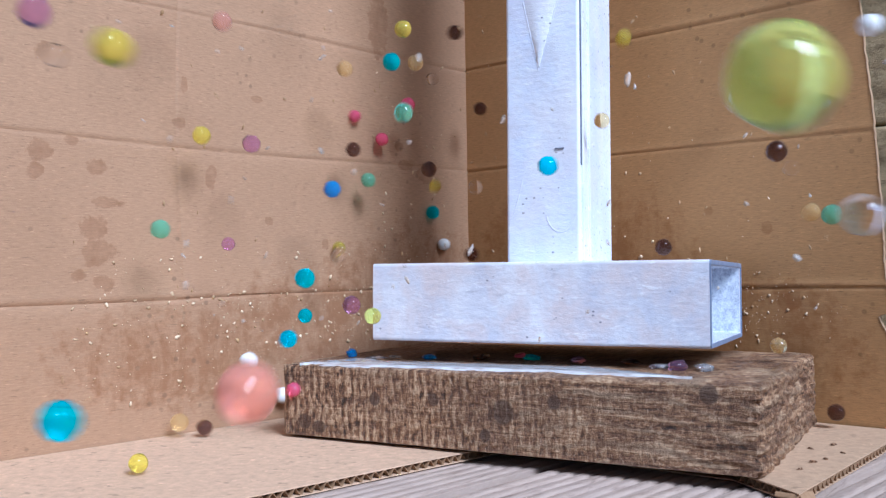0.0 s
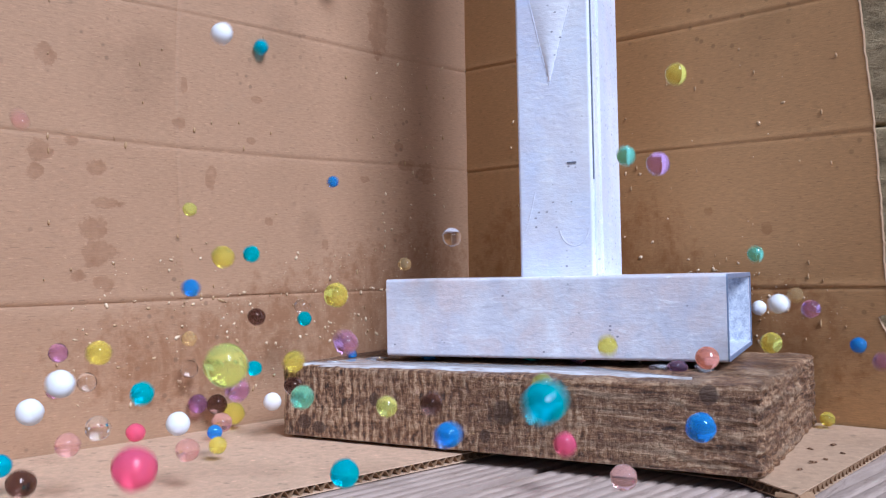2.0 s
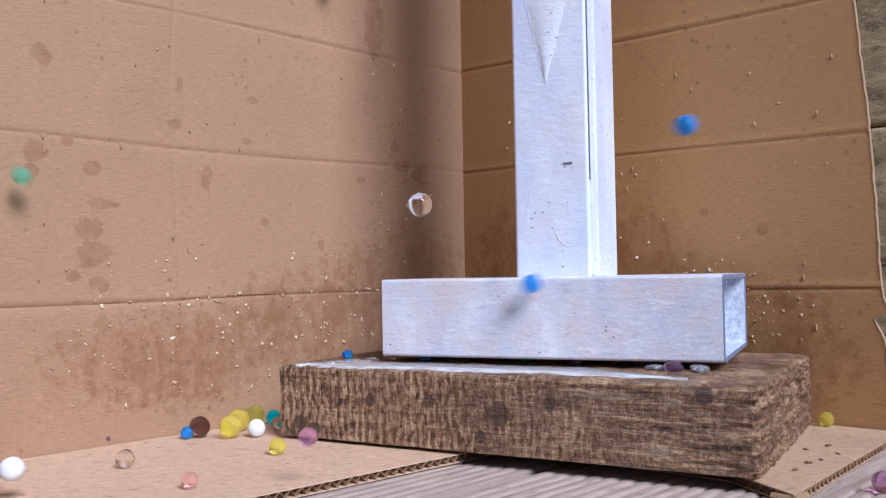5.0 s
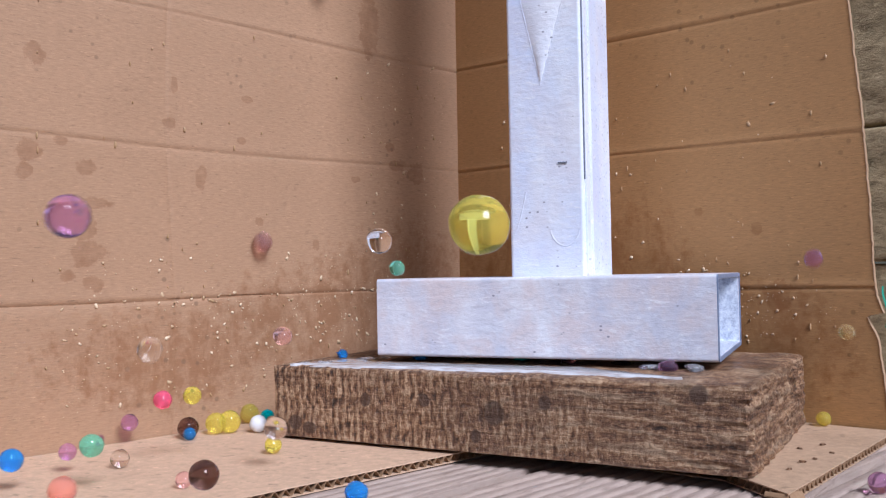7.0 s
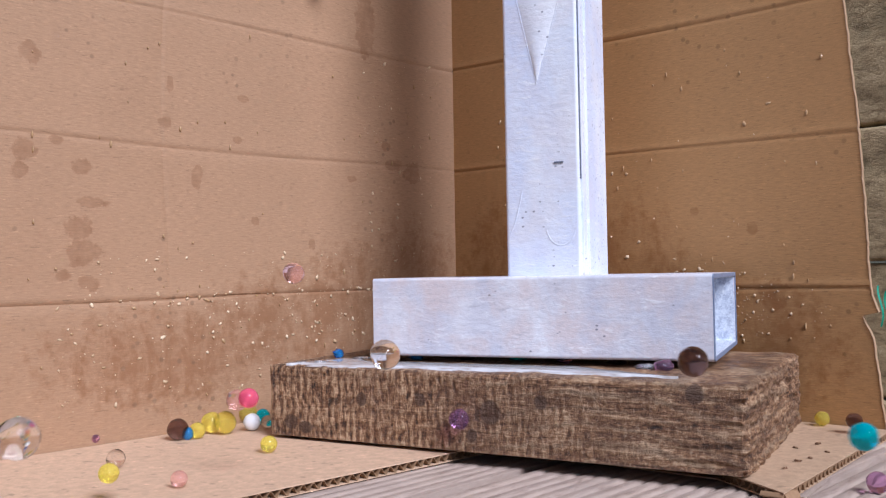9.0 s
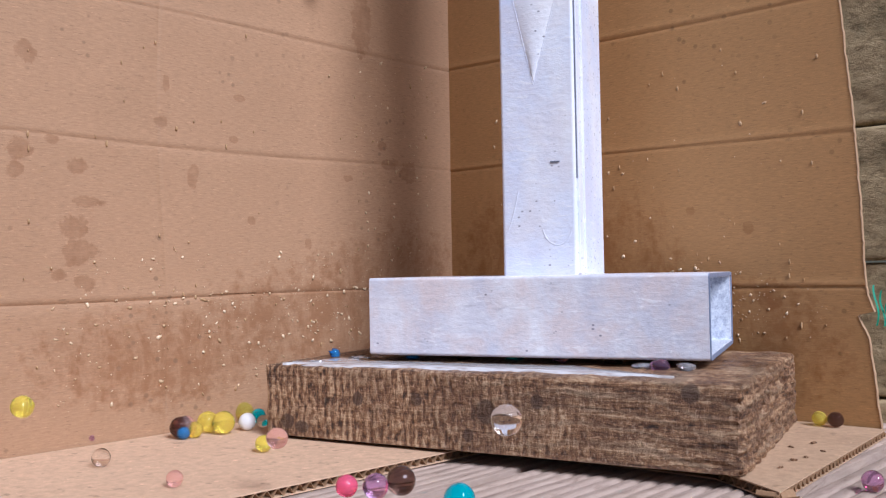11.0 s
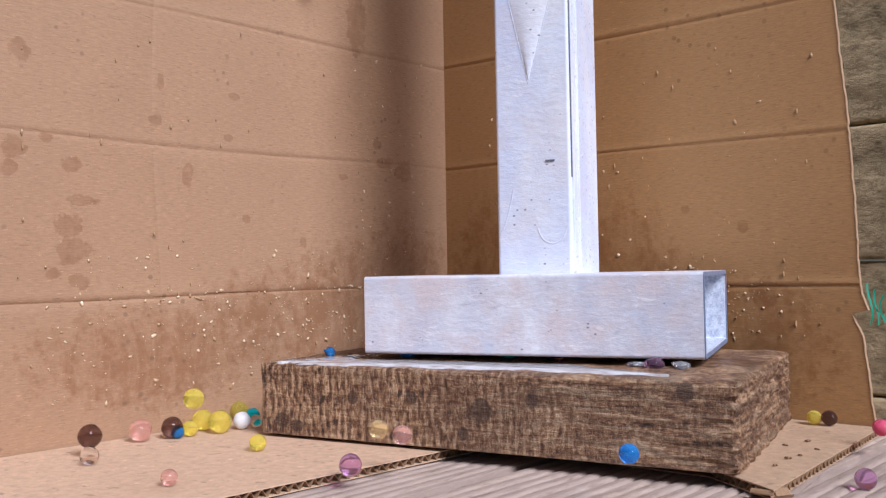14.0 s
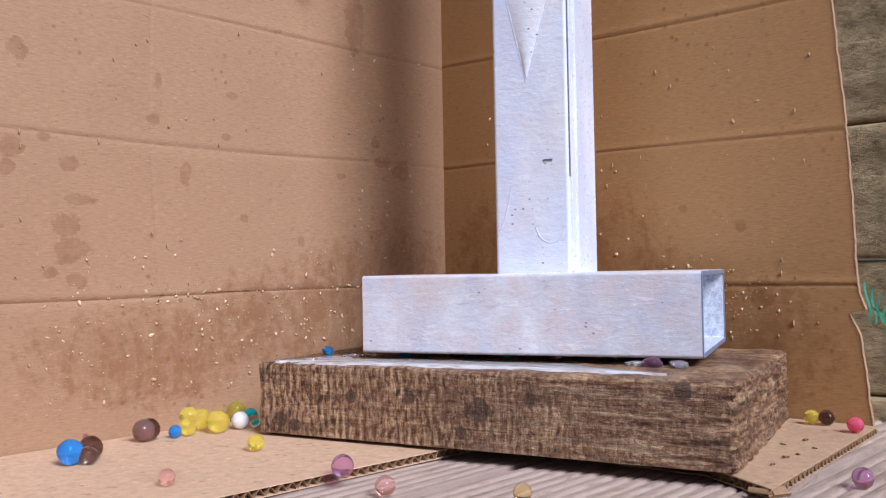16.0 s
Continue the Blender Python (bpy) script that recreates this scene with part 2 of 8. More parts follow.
def gel(name, colour, ior=1.34, rough=0.02, clear=1.0):
    n = Nodes(name, rough)
    n.b.inputs["Transmission Weight"].default_value = clear
    n.b.inputs["IOR"].default_value = ior
    cloud = n.noise(n.coord, 1500.0, 2.0)
    n.colour(n.mix(n.math("MULTIPLY", cloud, 0.3), colour, tuple(c ** 1.5 for c in colour)))
    return n.mat


GEL = {
    "white": gel("gel_white", (0.90, 0.91, 0.94), clear=0.12, rough=0.12),
    "clear": gel("gel_clear", (0.99, 0.97, 0.96)),
    "yellow": gel("gel_yellow", (1.0, 0.93, 0.22), clear=0.82),
    "lime": gel("gel_lime", (0.93, 1.0, 0.34), clear=0.82),
    "amber": gel("gel_amber", (1.0, 0.84, 0.50), clear=0.88),
    "orange": gel("gel_orange", (1.0, 0.50, 0.40), clear=0.72),
    "pink": gel("gel_pink", (0.99, 0.70, 0.68), clear=0.9),
    "red": gel("gel_red", (1.0, 0.20, 0.36), clear=0.66),
    "purple": gel("gel_purple", (0.80, 0.50, 0.82), clear=0.94),
    "blue": gel("gel_blue", (0.08, 0.42, 1.0), clear=0.72),
    "cyan": gel("gel_cyan", (0.04, 0.74, 1.0), clear=0.74),
    "teal": gel("gel_teal", (0.03, 0.74, 0.90), clear=0.80),
    "green": gel("gel_green", (0.36, 0.88, 0.68), clear=0.84),
    "black": gel("gel_black", (0.22, 0.13, 0.11), clear=0.95),
}


# ---- builders ----
def part(name, bm, material, parent=None, label="", smooth=False):
    me = bpy.data.meshes.new(name)
    if smooth == "face":
        for e in bm.edges:
            e.smooth = e.calc_face_angle(0.0) < 0.6
    bm.to_mesh(me)
    bm.free()
    me.materials.append(material)
    if smooth:
        for f in me.polygons:
            f.use_smooth = smooth is True or abs(f.normal.y) > 0.8
    ob = new(name, me)
    ob.parent = parent
    if label:
        tagged(ob, label)
    return ob


def thing(name, m, label, category, group="", kind=""):
    ob = new(name)
    ob.matrix_basis = m
    ob.empty_display_size = 0.01
    return tagged(ob, label, category, group, kind)


def box(bm, x0, x1, y0, y1, z0, z1, bevel=0.0):
    r = bmesh.ops.create_cube(bm, size=1.0)
    for v in r["verts"]:
        v.co = Vector(((x0 + x1) / 2 + v.co.x * (x1 - x0), (y0 + y1) / 2 + v.co.y * (y1 - y0), (z0 + z1) / 2 + v.co.z * (z1 - z0)))
    if bevel:
        bmesh.ops.bevel(bm, geom=list({e for v in r["verts"] for e in v.link_edges}), offset=bevel, segments=2, affect="EDGES", profile=0.6)
    return bm


def sheet(bm, us, vs, place, thick):
    """A board of that thickness over a grid of u and v; place(u, v) gives the front point and its normal side is -y."""
    rows = []
    for side in (0, 1):
        rows.append([[bm.verts.new(place(u, v, i / (len(us) - 1)) + Vector((0, thick * side, 0))) for i, u in enumerate(us)] for v in vs])
    nu, nv = len(us), len(vs)
    for j in range(nv - 1):
        for i in range(nu - 1):
            a, b = rows[0], rows[1]
            bm.faces.new((a[j][i], a[j][i + 1], a[j + 1][i + 1], a[j + 1][i]))
            bm.faces.new((b[j][i], b[j + 1][i], b[j + 1][i + 1], b[j][i + 1]))
    for j in range(nv - 1):
        for i, s in ((0, 0), (nu - 1, 1)):
            q = (rows[0][j][i], rows[0][j + 1][i], rows[1][j + 1][i], rows[1][j][i])
            bm.faces.new(q if s == 0 else q[::-1])
    for i in range(nu - 1):
        for j, s in ((0, 1), (nv - 1, 0)):
            q = (rows[0][j][i], rows[0][j][i + 1], rows[1][j][i + 1], rows[1][j][i])
            bm.faces.new(q if s == 0 else q[::-1])
    bmesh.ops.recalc_face_normals(bm, faces=bm.faces)
    return bm


CREASES = (0.0953, 0.2044, 0.3006)
CORNER = (-0.3124, 0.2678, 0.0)
LEFT_AZ, RIGHT_AZ = 74.45, -11.46
WALL_TOP = 0.43


def levels(lo, hi, step, fine):
    vs = set(round(lo + k * step, 5) for k in range(int((hi - lo) / step) + 1)) | {lo, hi}
    for h in fine:
        vs |= {round(h + d, 5) for d in (-0.004, -0.0022, -0.001, 0.0, 0.001, 0.0022, 0.004) if lo < h + d < hi}
    return sorted(vs)


def crease(v, h, at):
    """A pressed fold with a low ridge above it; the lowest fold of the box is the deepest."""
    k = 1.0 if h < 0.1 else 0.6
    return k * (dent(v, at) - 0.0006 * math.exp(-((v - h - 0.003) / 0.002) ** 2))


def dent(v, h, depth=0.0010, width=0.0011):
    return depth * math.exp(-((v - h) / width) ** 2)


def left_warp(u, v):
    return 0.0022 * noise.noise(Vector((u * 5, v * 5, 3.1))) * min(1.0, -u / 0.05)


def back_warp(u, v):
    return 0.002 * noise.noise(Vector((u * 5, v * 5, 8.7))) * min(1.0, u / 0.05)


def left_wall():
    def place(u, v, k):
        y = sum(crease(v, h, h + 0.0015 * math.sin(u * 14 + h * 40)) for h in CREASES)
        y += dent(u, -0.298 + 0.003 * math.sin(v * 20), 0.0006, 0.0014)
        y += left_warp(u, v) + 0.0004 * noise.noise(Vector((u * 40, v * 40, 1)))
        return Vector((u, y, v))
    us = [-x for x in levels(0.0, 0.80, 0.02, (0.298,))][::-1]
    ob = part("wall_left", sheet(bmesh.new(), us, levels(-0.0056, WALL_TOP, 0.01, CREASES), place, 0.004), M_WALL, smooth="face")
    ob.matrix_basis = pose(*CORNER, 0, 0, LEFT_AZ)
    return tagged(ob, "creased brown corrugated cardboard wall, spattered with wet stains", "wall", kind="structure")


def right_edge(v):
    """Where the torn edge of the back wall stands, measured along the wall."""
    zs = (0.0, 0.037, 0.060, 0.0765, 0.079, 0.091, 0.118, 0.177, 0.224, 0.259, 0.30, 0.45)
    es = (0.374, 0.3705, 0.3675, 0.3605, 0.3712, 0.3672, 0.3655, 0.3634, 0.3604, 0.3572, 0.354, 0.342)
    return float(np.interp(v, zs, es)) + 0.0006 * noise.noise(Vector((v * 90, 0.3, 0))) + 0.0005 * noise.noise(Vector((v * 330, 7.3, 0)))


def back_wall():
    def place(u, v, k):
        w = k * right_edge(v)
        y = sum(crease(v, h, h + 0.0012 * math.sin(u * 11 + h * 30)) for h in CREASES)
        y += back_warp(w, v)
        return Vector((w, y, v))
    us = [0.365 * i / 40 for i in range(41)]
    vs = levels(-0.0056, WALL_TOP, 0.003, (*CREASES, 0.078))
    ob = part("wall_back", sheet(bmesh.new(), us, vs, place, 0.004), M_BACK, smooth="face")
    ob.matrix_basis = pose(*CORNER, 0, 0, RIGHT_AZ)
    # the torn liner that shows pale along the edge
    bm = bmesh.new()
    last = None
    for v in vs:
        e = right_edge(v)
        w = 0.0001 + 0.0003 * noise.noise(Vector((v * 120, 5, 5)))
        q = [bm.verts.new((e + dx, dy + back_warp(e, v), v)) for dx, dy in ((-w, -0.0004), (0.0003, -0.0003), (0.0003, 0.0034), (-w, 0.0036))]
        if last:
            for i in range(4):
                bm.faces.new((last[i], last[(i + 1) % 4], q[(i + 1) % 4], q[i]))
        last = q
    n = Nodes("torn_paper", 0.9)
    n.colour(n.mix(n.noise(n.coord, 200.0), (0.30, 0.18, 0.10), (0.50, 0.34, 0.21)))
    rim = part("torn_edge", bm, n.mat, ob, "pale torn paper edge")
    return tagged(ob, "creased brown corrugated cardboard wall with a torn edge", "wall", kind="structure")


left_wall()
back_wall()


def flap(name, outline, label, liner):
    """A floor flap of corrugated board: two liners and, along its open edges, the flutes between them."""
    ob = thing(name, pose(0, 0, 0), label, "cardboard flap")
    for nm, z0, z1 in (("top_liner", -0.0007, 0.0), ("bottom_liner", -0.0054, -0.0048)):
        bm = bmesh.new()
        lo, hi = [[bm.verts.new((x, y, z)) for x, y in outline] for z in (z0, z1)]
        bm.faces.new(hi)
        bm.faces.new(lo[::-1])
        for i in range(len(outline)):
            j = (i + 1) % len(outline)
            bm.faces.new((lo[i], lo[j], hi[j], hi[i]))
        bmesh.ops.recalc_face_normals(bm, faces=bm.faces)
        part(nm, bm, liner, ob)
    return ob


def flutes(ob, a, b, inward, depth=0.012, pitch=0.0068):
    """The wavy medium that shows along the open edge from a to b."""
    a, b = Vector((*a, 0)), Vector((*b, 0))
    run = b - a
    steps = int(run.length / pitch * 10)
    bm = bmesh.new()
    last = None
    for i in range(steps + 1):
        p = a + run * (i / steps)
        z = -0.00275 + 0.0019 * math.sin(i / 10 * 2 * math.pi + 0.4 * math.sin(i * 0.05)) + 0.0002 * noise.noise(Vector((i * 0.3, 0, 0)))
        cut = 0.0007 * noise.noise(Vector((i * 0.21, 4, 0)))
        q = [bm.verts.new(p + Vector((*inward, 0)) * s + Vector((0, 0, z + h))) for s, h in ((cut, 0.00022), (depth, 0.00022), (depth, -0.00022), (cut, -0.00022))]
        if last:
            for k in range(4):
                bm.faces.new((last[k], last[(k + 1) % 4], q[(k + 1) % 4], q[k]))
        last = q
    return part("fluting", bm, M_FLUTE, ob, "wavy corrugated core")


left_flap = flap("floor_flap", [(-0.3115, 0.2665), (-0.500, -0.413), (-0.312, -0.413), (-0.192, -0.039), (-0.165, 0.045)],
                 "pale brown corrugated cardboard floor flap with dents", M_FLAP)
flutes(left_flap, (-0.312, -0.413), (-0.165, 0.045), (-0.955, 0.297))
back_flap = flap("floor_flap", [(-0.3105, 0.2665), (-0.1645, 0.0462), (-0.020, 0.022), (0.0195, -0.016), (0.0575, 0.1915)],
                 "pale brown corrugated cardboard floor flap under a block", M_FLAP_SHADED)
flutes(back_flap, (0.0195, -0.016), (0.0575, 0.1915), (-0.98, 0.18))
flutes(back_flap, (-0.020, 0.022), (0.0195, -0.016), (0.69, 0.72))


def deck():
    """Grooved boards that run with the left wall."""
    ob = thing("deck", pose(0, 0, -0.0060, 0, 0, 75), "weathered grey-brown grooved timber decking", "decking", kind="structure")
    wide = 0.140
    prof = []
    for i in range(15):
        x0 = -wide / 2 + i * wide / 15
        for f, z in ((0.12, -0.0004), (0.25, 0.0), (0.62, 0.0), (0.76, -0.0006), (0.88, -0.0014), (0.98, -0.0014)):
            prof.append((x0 + f * wide / 15, z))
    for k in range(-7, 9):
        bm = bmesh.new()
        last = None
        segs = 40
        for s in range(segs + 1):
            x = -1.3 + 2.4 * s / segs
            ring = [bm.verts.new((x, y, z + 0.0006 * noise.noise(Vector((x * 9, (y + k) * 60, k))))) for y, z in prof]
            ring += [bm.verts.new((x, wide / 2, -0.026)), bm.verts.new((x, -wide / 2, -0.026))]
            if last:
                for i in range(len(ring)):
                    j = (i + 1) % len(ring)
                    bm.faces.new((last[i], last[j], ring[j], ring[i]))
            last = ring
        bmesh.ops.recalc_face_normals(bm, faces=bm.faces)
        b = part("board", bm, M_DECK, ob)
        b.location = (0, 0.052 + k * 0.145, 0)
    return ob


deck()
bm = bmesh.new()
bmesh.ops.create_grid(bm, x_segments=40, y_segments=40, size=1500)
ground = part("ground", bm, M_SOIL)
ground.location.z = -0.10
tagged(ground, "dark garden soil and moss", "ground", kind="structure")


def fence():
    m = pose(*CORNER, 0, 0, RIGHT_AZ) @ pose(0, 0.060, 0)
    ob = thing("fence", m, "weathered mossy dark fence of horizontal boards", "fence", kind="structure")
    z = 0.012 - 0.102 * 1
    k = 0
    while z < 0.72:
        bm = bmesh.new()
        def place(u, v, t):
            e = min(v, 0.1005 - v)
            return Vector((u, 0.002 * noise.noise(Vector((u * 14, v * 50, z * 9))) + 0.004 * math.exp(-e / 0.0012), v))
        sheet(bm, [-0.5 + 0.02 * i for i in range(86)], levels(0.0, 0.1005, 0.006, (0.0, 0.1005)), place, 0.018)
        b = part("board", bm, M_FENCE, ob, smooth="face")
        b.location = (0, 0.003 * (k % 2), z)
        z += 0.102
        k += 1
    return ob


fence()


def block():
    """The rough sawn timber block on the flaps."""
    L, Wd, H = 0.3171, 0.1952, 0.05
    bm = bmesh.new()
    box(bm, -L, 0, 0, Wd, 0, H)
    long_e = [e for e in bm.edges if abs(e.verts[0].co.x - e.verts[1].co.x) > 0.1]
    bmesh.ops.subdivide_edges(bm, edges=long_e, cuts=110, use_grid_fill=True)
    bmesh.ops.subdivide_edges(bm, edges=[e for e in bm.edges if abs(e.verts[0].co.y - e.verts[1].co.y) > 0.1], cuts=50, use_grid_fill=True)
    bmesh.ops.subdivide_edges(bm, edges=[e for e in bm.edges if abs(e.verts[0].co.z - e.verts[1].co.z) > 0.03], cuts=20, use_grid_fill=True)
    for v in bm.verts:
        c = v.co.copy()
        edge = 0
        for a, (lo, hi) in enumerate(((-L, 0), (0, Wd), (0, H))):
            edge += min(c[a] - lo, hi - c[a]) < 1e-5
        nrm = Vector((1 if c.x > -1e-5 else -1 if c.x < -L + 1e-5 else 0, 1 if c.y > Wd - 1e-5 else -1 if c.y < 1e-5 else 0, 1 if c.z > H - 1e-5 else -1 if c.z < 1e-5 else 0))
        d = 0.0007 * noise.noise(c * 60) + 0.0003 * noise.noise(Vector((c.x * 600, c.y * 300, c.z * 60)))
        if nrm.x > 0:
            d += 0.0022 * noise.noise(Vector((c.x, c.y * 110, c.z * 170))) + 0.0012 * noise.noise(Vector((1, c.y * 300, c.z * 300)))
        ragged = max(0, 1 + c.x / 0.035)
        if nrm.y < 0 and ragged > 0:
            d -= 0.0022 * ragged * max(0, noise.noise(Vector((c.x * 30, 3, c.z * 190))))
        if edge >= 2:
            d -= 0.0013 + 0.0012 * noise.noise(c * 90)
        if nrm.z < 0:
            d = min(d, 0)
        if nrm.y < 0 and c.x > -0.05:
            k = 1 + c.x / 0.05
            crack = noise.noise(Vector((c.x * 22, 9, c.z * 260)))
            d -= 0.0050 * k * max(0, crack - 0.12)
        if nrm.x > 0 and abs(c.y) < 0.03:
            d -= 0.006 * max(0, noise.noise(Vector((2, c.y * 60, c.z * 210)))) * (1 - abs(c.y) / 0.03)
        v.co = c + nrm.normalized() * d
        if nrm.z < 0:
            v.co.z = 0.0026 * max(0, 1 - c.y / 0.03, 1 - (c.x + L) / 0.02)
    return tagged(part("timber_block", bm, M_TIMBER, smooth=False), "rough sawn weathered brown timber block, wet and chipped", "timber block")


block()


# ---- the tamper: a T of painted square tube ----
def tube(bm, x0, x1, y0, y1, z0, z1, wall, axis):
    """A rectangular tube, open along its axis (0: x, 2: z), with softened outer edges."""
    n = 6
    def ring(in_by, at, rad):
        if axis == 0:
            a0, a1, b0, b1 = y0 + in_by, y1 - in_by, z0 + in_by, z1 - in_by
        else:
            a0, a1, b0, b1 = x0 + in_by, x1 - in_by, y0 + in_by, y1 - in_by
        pts = []
        for cx, cy, s in ((a1 - rad, b1 - rad, 0), (a0 + rad, b1 - rad, 90), (a0 + rad, b0 + rad, 180), (a1 - rad, b0 + rad, 270)):
            for k in range(n + 1):
                t = radians(s + 90 * k / n)
                a, b = cx + rad * math.cos(t), cy + rad * math.sin(t)
                pts.append(bm.verts.new((at, a, b) if axis == 0 else (a, b, at)))
        return pts
    lo, hi = (x0, x1) if axis == 0 else (z0, z1)
    cuts = 24
    outer = [ring(0, lo + (hi - lo) * i / cuts, 0.0022) for i in range(cuts + 1)]
    inner = [ring(wall, lo + (hi - lo) * i / cuts, 0.0008) for i in range(cuts + 1)]
    m = len(outer[0])
    for rs in (outer, inner):
        for a, b in zip(rs, rs[1:]):
            for i in range(m):
                bm.faces.new((a[i], a[(i + 1) % m], b[(i + 1) % m], b[i]))
    for a, b in ((outer[0], inner[0]), (outer[-1], inner[-1])):
        for i in range(m):
            bm.faces.new((a[i], a[(i + 1) % m], b[(i + 1) % m], b[i]))
    bmesh.ops.recalc_face_normals(bm, faces=bm.faces)
    return bm


def ridge(bm, pts, r):
    """A thin raised bead of paint along points on the front of the post."""
    last = None
    for i, p in enumerate(pts):
        p = Vector(p)
        d = (Vector(pts[min(i + 1, len(pts) - 1)]) - Vector(pts[max(i - 1, 0)])).normalized()
        s = Vector((d.z, 0, -d.x))
        rr = r * (0.75 + 0.4 * noise.noise(p * 300))
        q = [bm.verts.new(p + s * rr * math.cos(a) + Vector((0, -rr * 0.28 * math.sin(a), 0))) for a in (0, 0.9, 1.57, 2.24, 3.14)]
        if last:
            for k in range(4):
                bm.faces.new((last[k], last[k + 1], q[k + 1], q[k]))
        last = q


T_L, T_H, T_D = 0.2291, 0.0532, 0.1357
POST_X0, POST_X1, POST_Y0, POST_Y1 = -0.1395, -0.0872, 0.028, 0.108
tamper = thing("tamper", pose(-0.0299, 0.0641, 0.0548, 0, 0, 5.65), "white-painted steel tube tamper with a T-shaped foot", "tamper")
part("foot", tube(bmesh.new(), -T_L, 0, 0, T_D, 0, T_H, 0.0028, 0), M_FOOT, tamper, "open-ended white rectangular tube", smooth=False)
bm = bmesh.new()
tube(bm, 0.0001, 0.0008, 0.0002, T_D - 0.0002, 0.0002, T_H - 0.0002, 0.0027, 0)
part("cut_rim", bm, M_RIM, tamper, "bare blue-grey cut edge of the tube")
bm = bmesh.new()
tube(bm, -0.20, -0.0006, 0.0029, T_D - 0.0029, 0.0029, T_H - 0.0029, 0.0005, 0)
part("inner_lining", bm, M_BARE, tamper, "mottled blue-grey inside of the tube")
part("post", tube(bmesh.new(), POST_X0, POST_X1, POST_Y0, POST_Y1, T_H, 0.90, 0.0025, 2), M_PAINT, tamper, "upright white rectangular tube")
# the seam strip down the post's front edge, with its open slot above
part("seam_strip", box(bmesh.new(), POST_X1 - 0.0012, POST_X1 + 0.0016, POST_Y0 + 0.0032, POST_Y0 + 0.0085, T_H + 0.001, 0.89, 0.0007), M_PAINT, tamper)
part("slot", box(bmesh.new(), POST_X1 - 0.001, POST_X1 + 0.0007, POST_Y0 + 0.0018, POST_Y0 + 0.0034, 0.118, 0.89), M_SLOT, tamper, "dark narrow slot")
part("seam_strip", box(bmesh.new(), POST_X1 - 0.0012, POST_X1 + 0.0012, POST_Y0 + 0.020, POST_Y0 + 0.0225, T_H + 0.001, 0.89, 0.0007), M_PAINT, tamper)
y = POST_Y0 - 0.0001
cx = POST_X0
for pts, r in (
        ([(cx + 0.010 + 0.014 * i / 20 + 0.0012 * noise.noise(Vector((i, 0, 0))), y, 0.245 - 0.062 * i / 20) for i in range(21)], 0.0006),
        ([(cx + 0.024 + 0.0178 * i / 20 + 0.0006 * noise.noise(Vector((i, 5, 0))), y, 0.183 + 0.062 * i / 20) for i in range(21)], 0.0004),
        ([(cx + 0.003 + 0.009 * i / 14, y, 0.083 + 0.028 * (i / 14) ** 1.5) for i in range(15)], 0.0007),
        ([(cx + 0.039 + 0.0105 * math.sin(t / 12 * 2.6 - 1.3), y, 0.088 - 0.0145 * math.cos(t / 12 * 2.6 - 1.3)) for t in range(13)], 0.0007)):
    bm = bmesh.new()
    ridge(bm, pts, r)
    part("paint_run", bm, M_PAINT, tamper, "raised run of white paint", smooth=True)
bm = bmesh.new()
rows = []
for i in range(31):
    k = i / 30
    zz = 0.186 + 0.075 * k
    l = cx + 0.0235 - 0.0165 * k + 0.0010 * noise.noise(Vector((i * 0.7, 3, 0)))
    rr = cx + 0.0245 + 0.0215 * k + 0.0008 * noise.noise(Vector((i * 0.7, 8, 0)))
    rows.append([bm.verts.new((l + (rr - l) * f, y - d, zz)) for f, d in ((0, -0.0002), (0.04, 0.00015), (0.5, 0.00015), (0.96, 0.00015), (1, -0.0002))])
for a, b in zip(rows, rows[1:]):
    for k in range(4):
        bm.faces.new((a[k], a[k + 1], b[k + 1], b[k]))
part("paint_run", bm, M_FRESH, tamper, "pale pointed run of fresh white paint", smooth=True)
bm = bmesh.new()
box(bm, cx + 0.0352, cx + 0.0415, POST_Y0 - 0.0007, POST_Y0 + 0.001, 0.1292, 0.1302)
part("scratch", bm, M_SLOT, tamper, "short dark scratch")


# ---- gel beads, whole, crushed and in fragments ----
LOOK = {"white": "opaque white", "clear": "clear colourless", "yellow": "translucent yellow", "lime": "translucent lime yellow", "amber": "translucent amber",
        "orange": "translucent orange", "pink": "translucent pale pink", "red": "translucent raspberry red", "purple": "translucent purple",
        "blue": "translucent deep blue", "cyan": "translucent cyan blue", "teal": "translucent teal", "green": "translucent green", "black": "dark brown-black"}
BEAD_MESH = {}


def bead(colour, mm):
    """One swollen gel bead, a little out of round."""
    kind = random.randrange(3)
    if (colour, kind) not in BEAD_MESH:
        bm = bmesh.new()
        bmesh.ops.create_icosphere(bm, subdivisions=4, radius=0.0005)
        for v in bm.verts:
            d = v.co.normalized()
            v.co *= 1 + 0.05 * noise.noise(d * 1.3 + Vector((kind * 7, 0, 0))) + 0.012 * abs(noise.noise(d * 3.2 + Vector((kind, 2, 0)))) + 0.004 * noise.noise(d * 8)
            v.co.z *= 0.97 + 0.02 * kind
        me = bpy.data.meshes.new("water_bead")
        bm.to_mesh(me)
        bm.free()
        me.materials.append(GEL[colour])
        for f in me.polygons:
            f.use_smooth = True
        BEAD_MESH[colour, kind] = me
    ob = new("water_bead", BEAD_MESH[colour, kind])
    ob.scale = (mm, mm, mm)
    return tagged(ob, LOOK[colour] + " swollen gel bead, glossy and round", "gel bead", "gel beads thrown from the block")


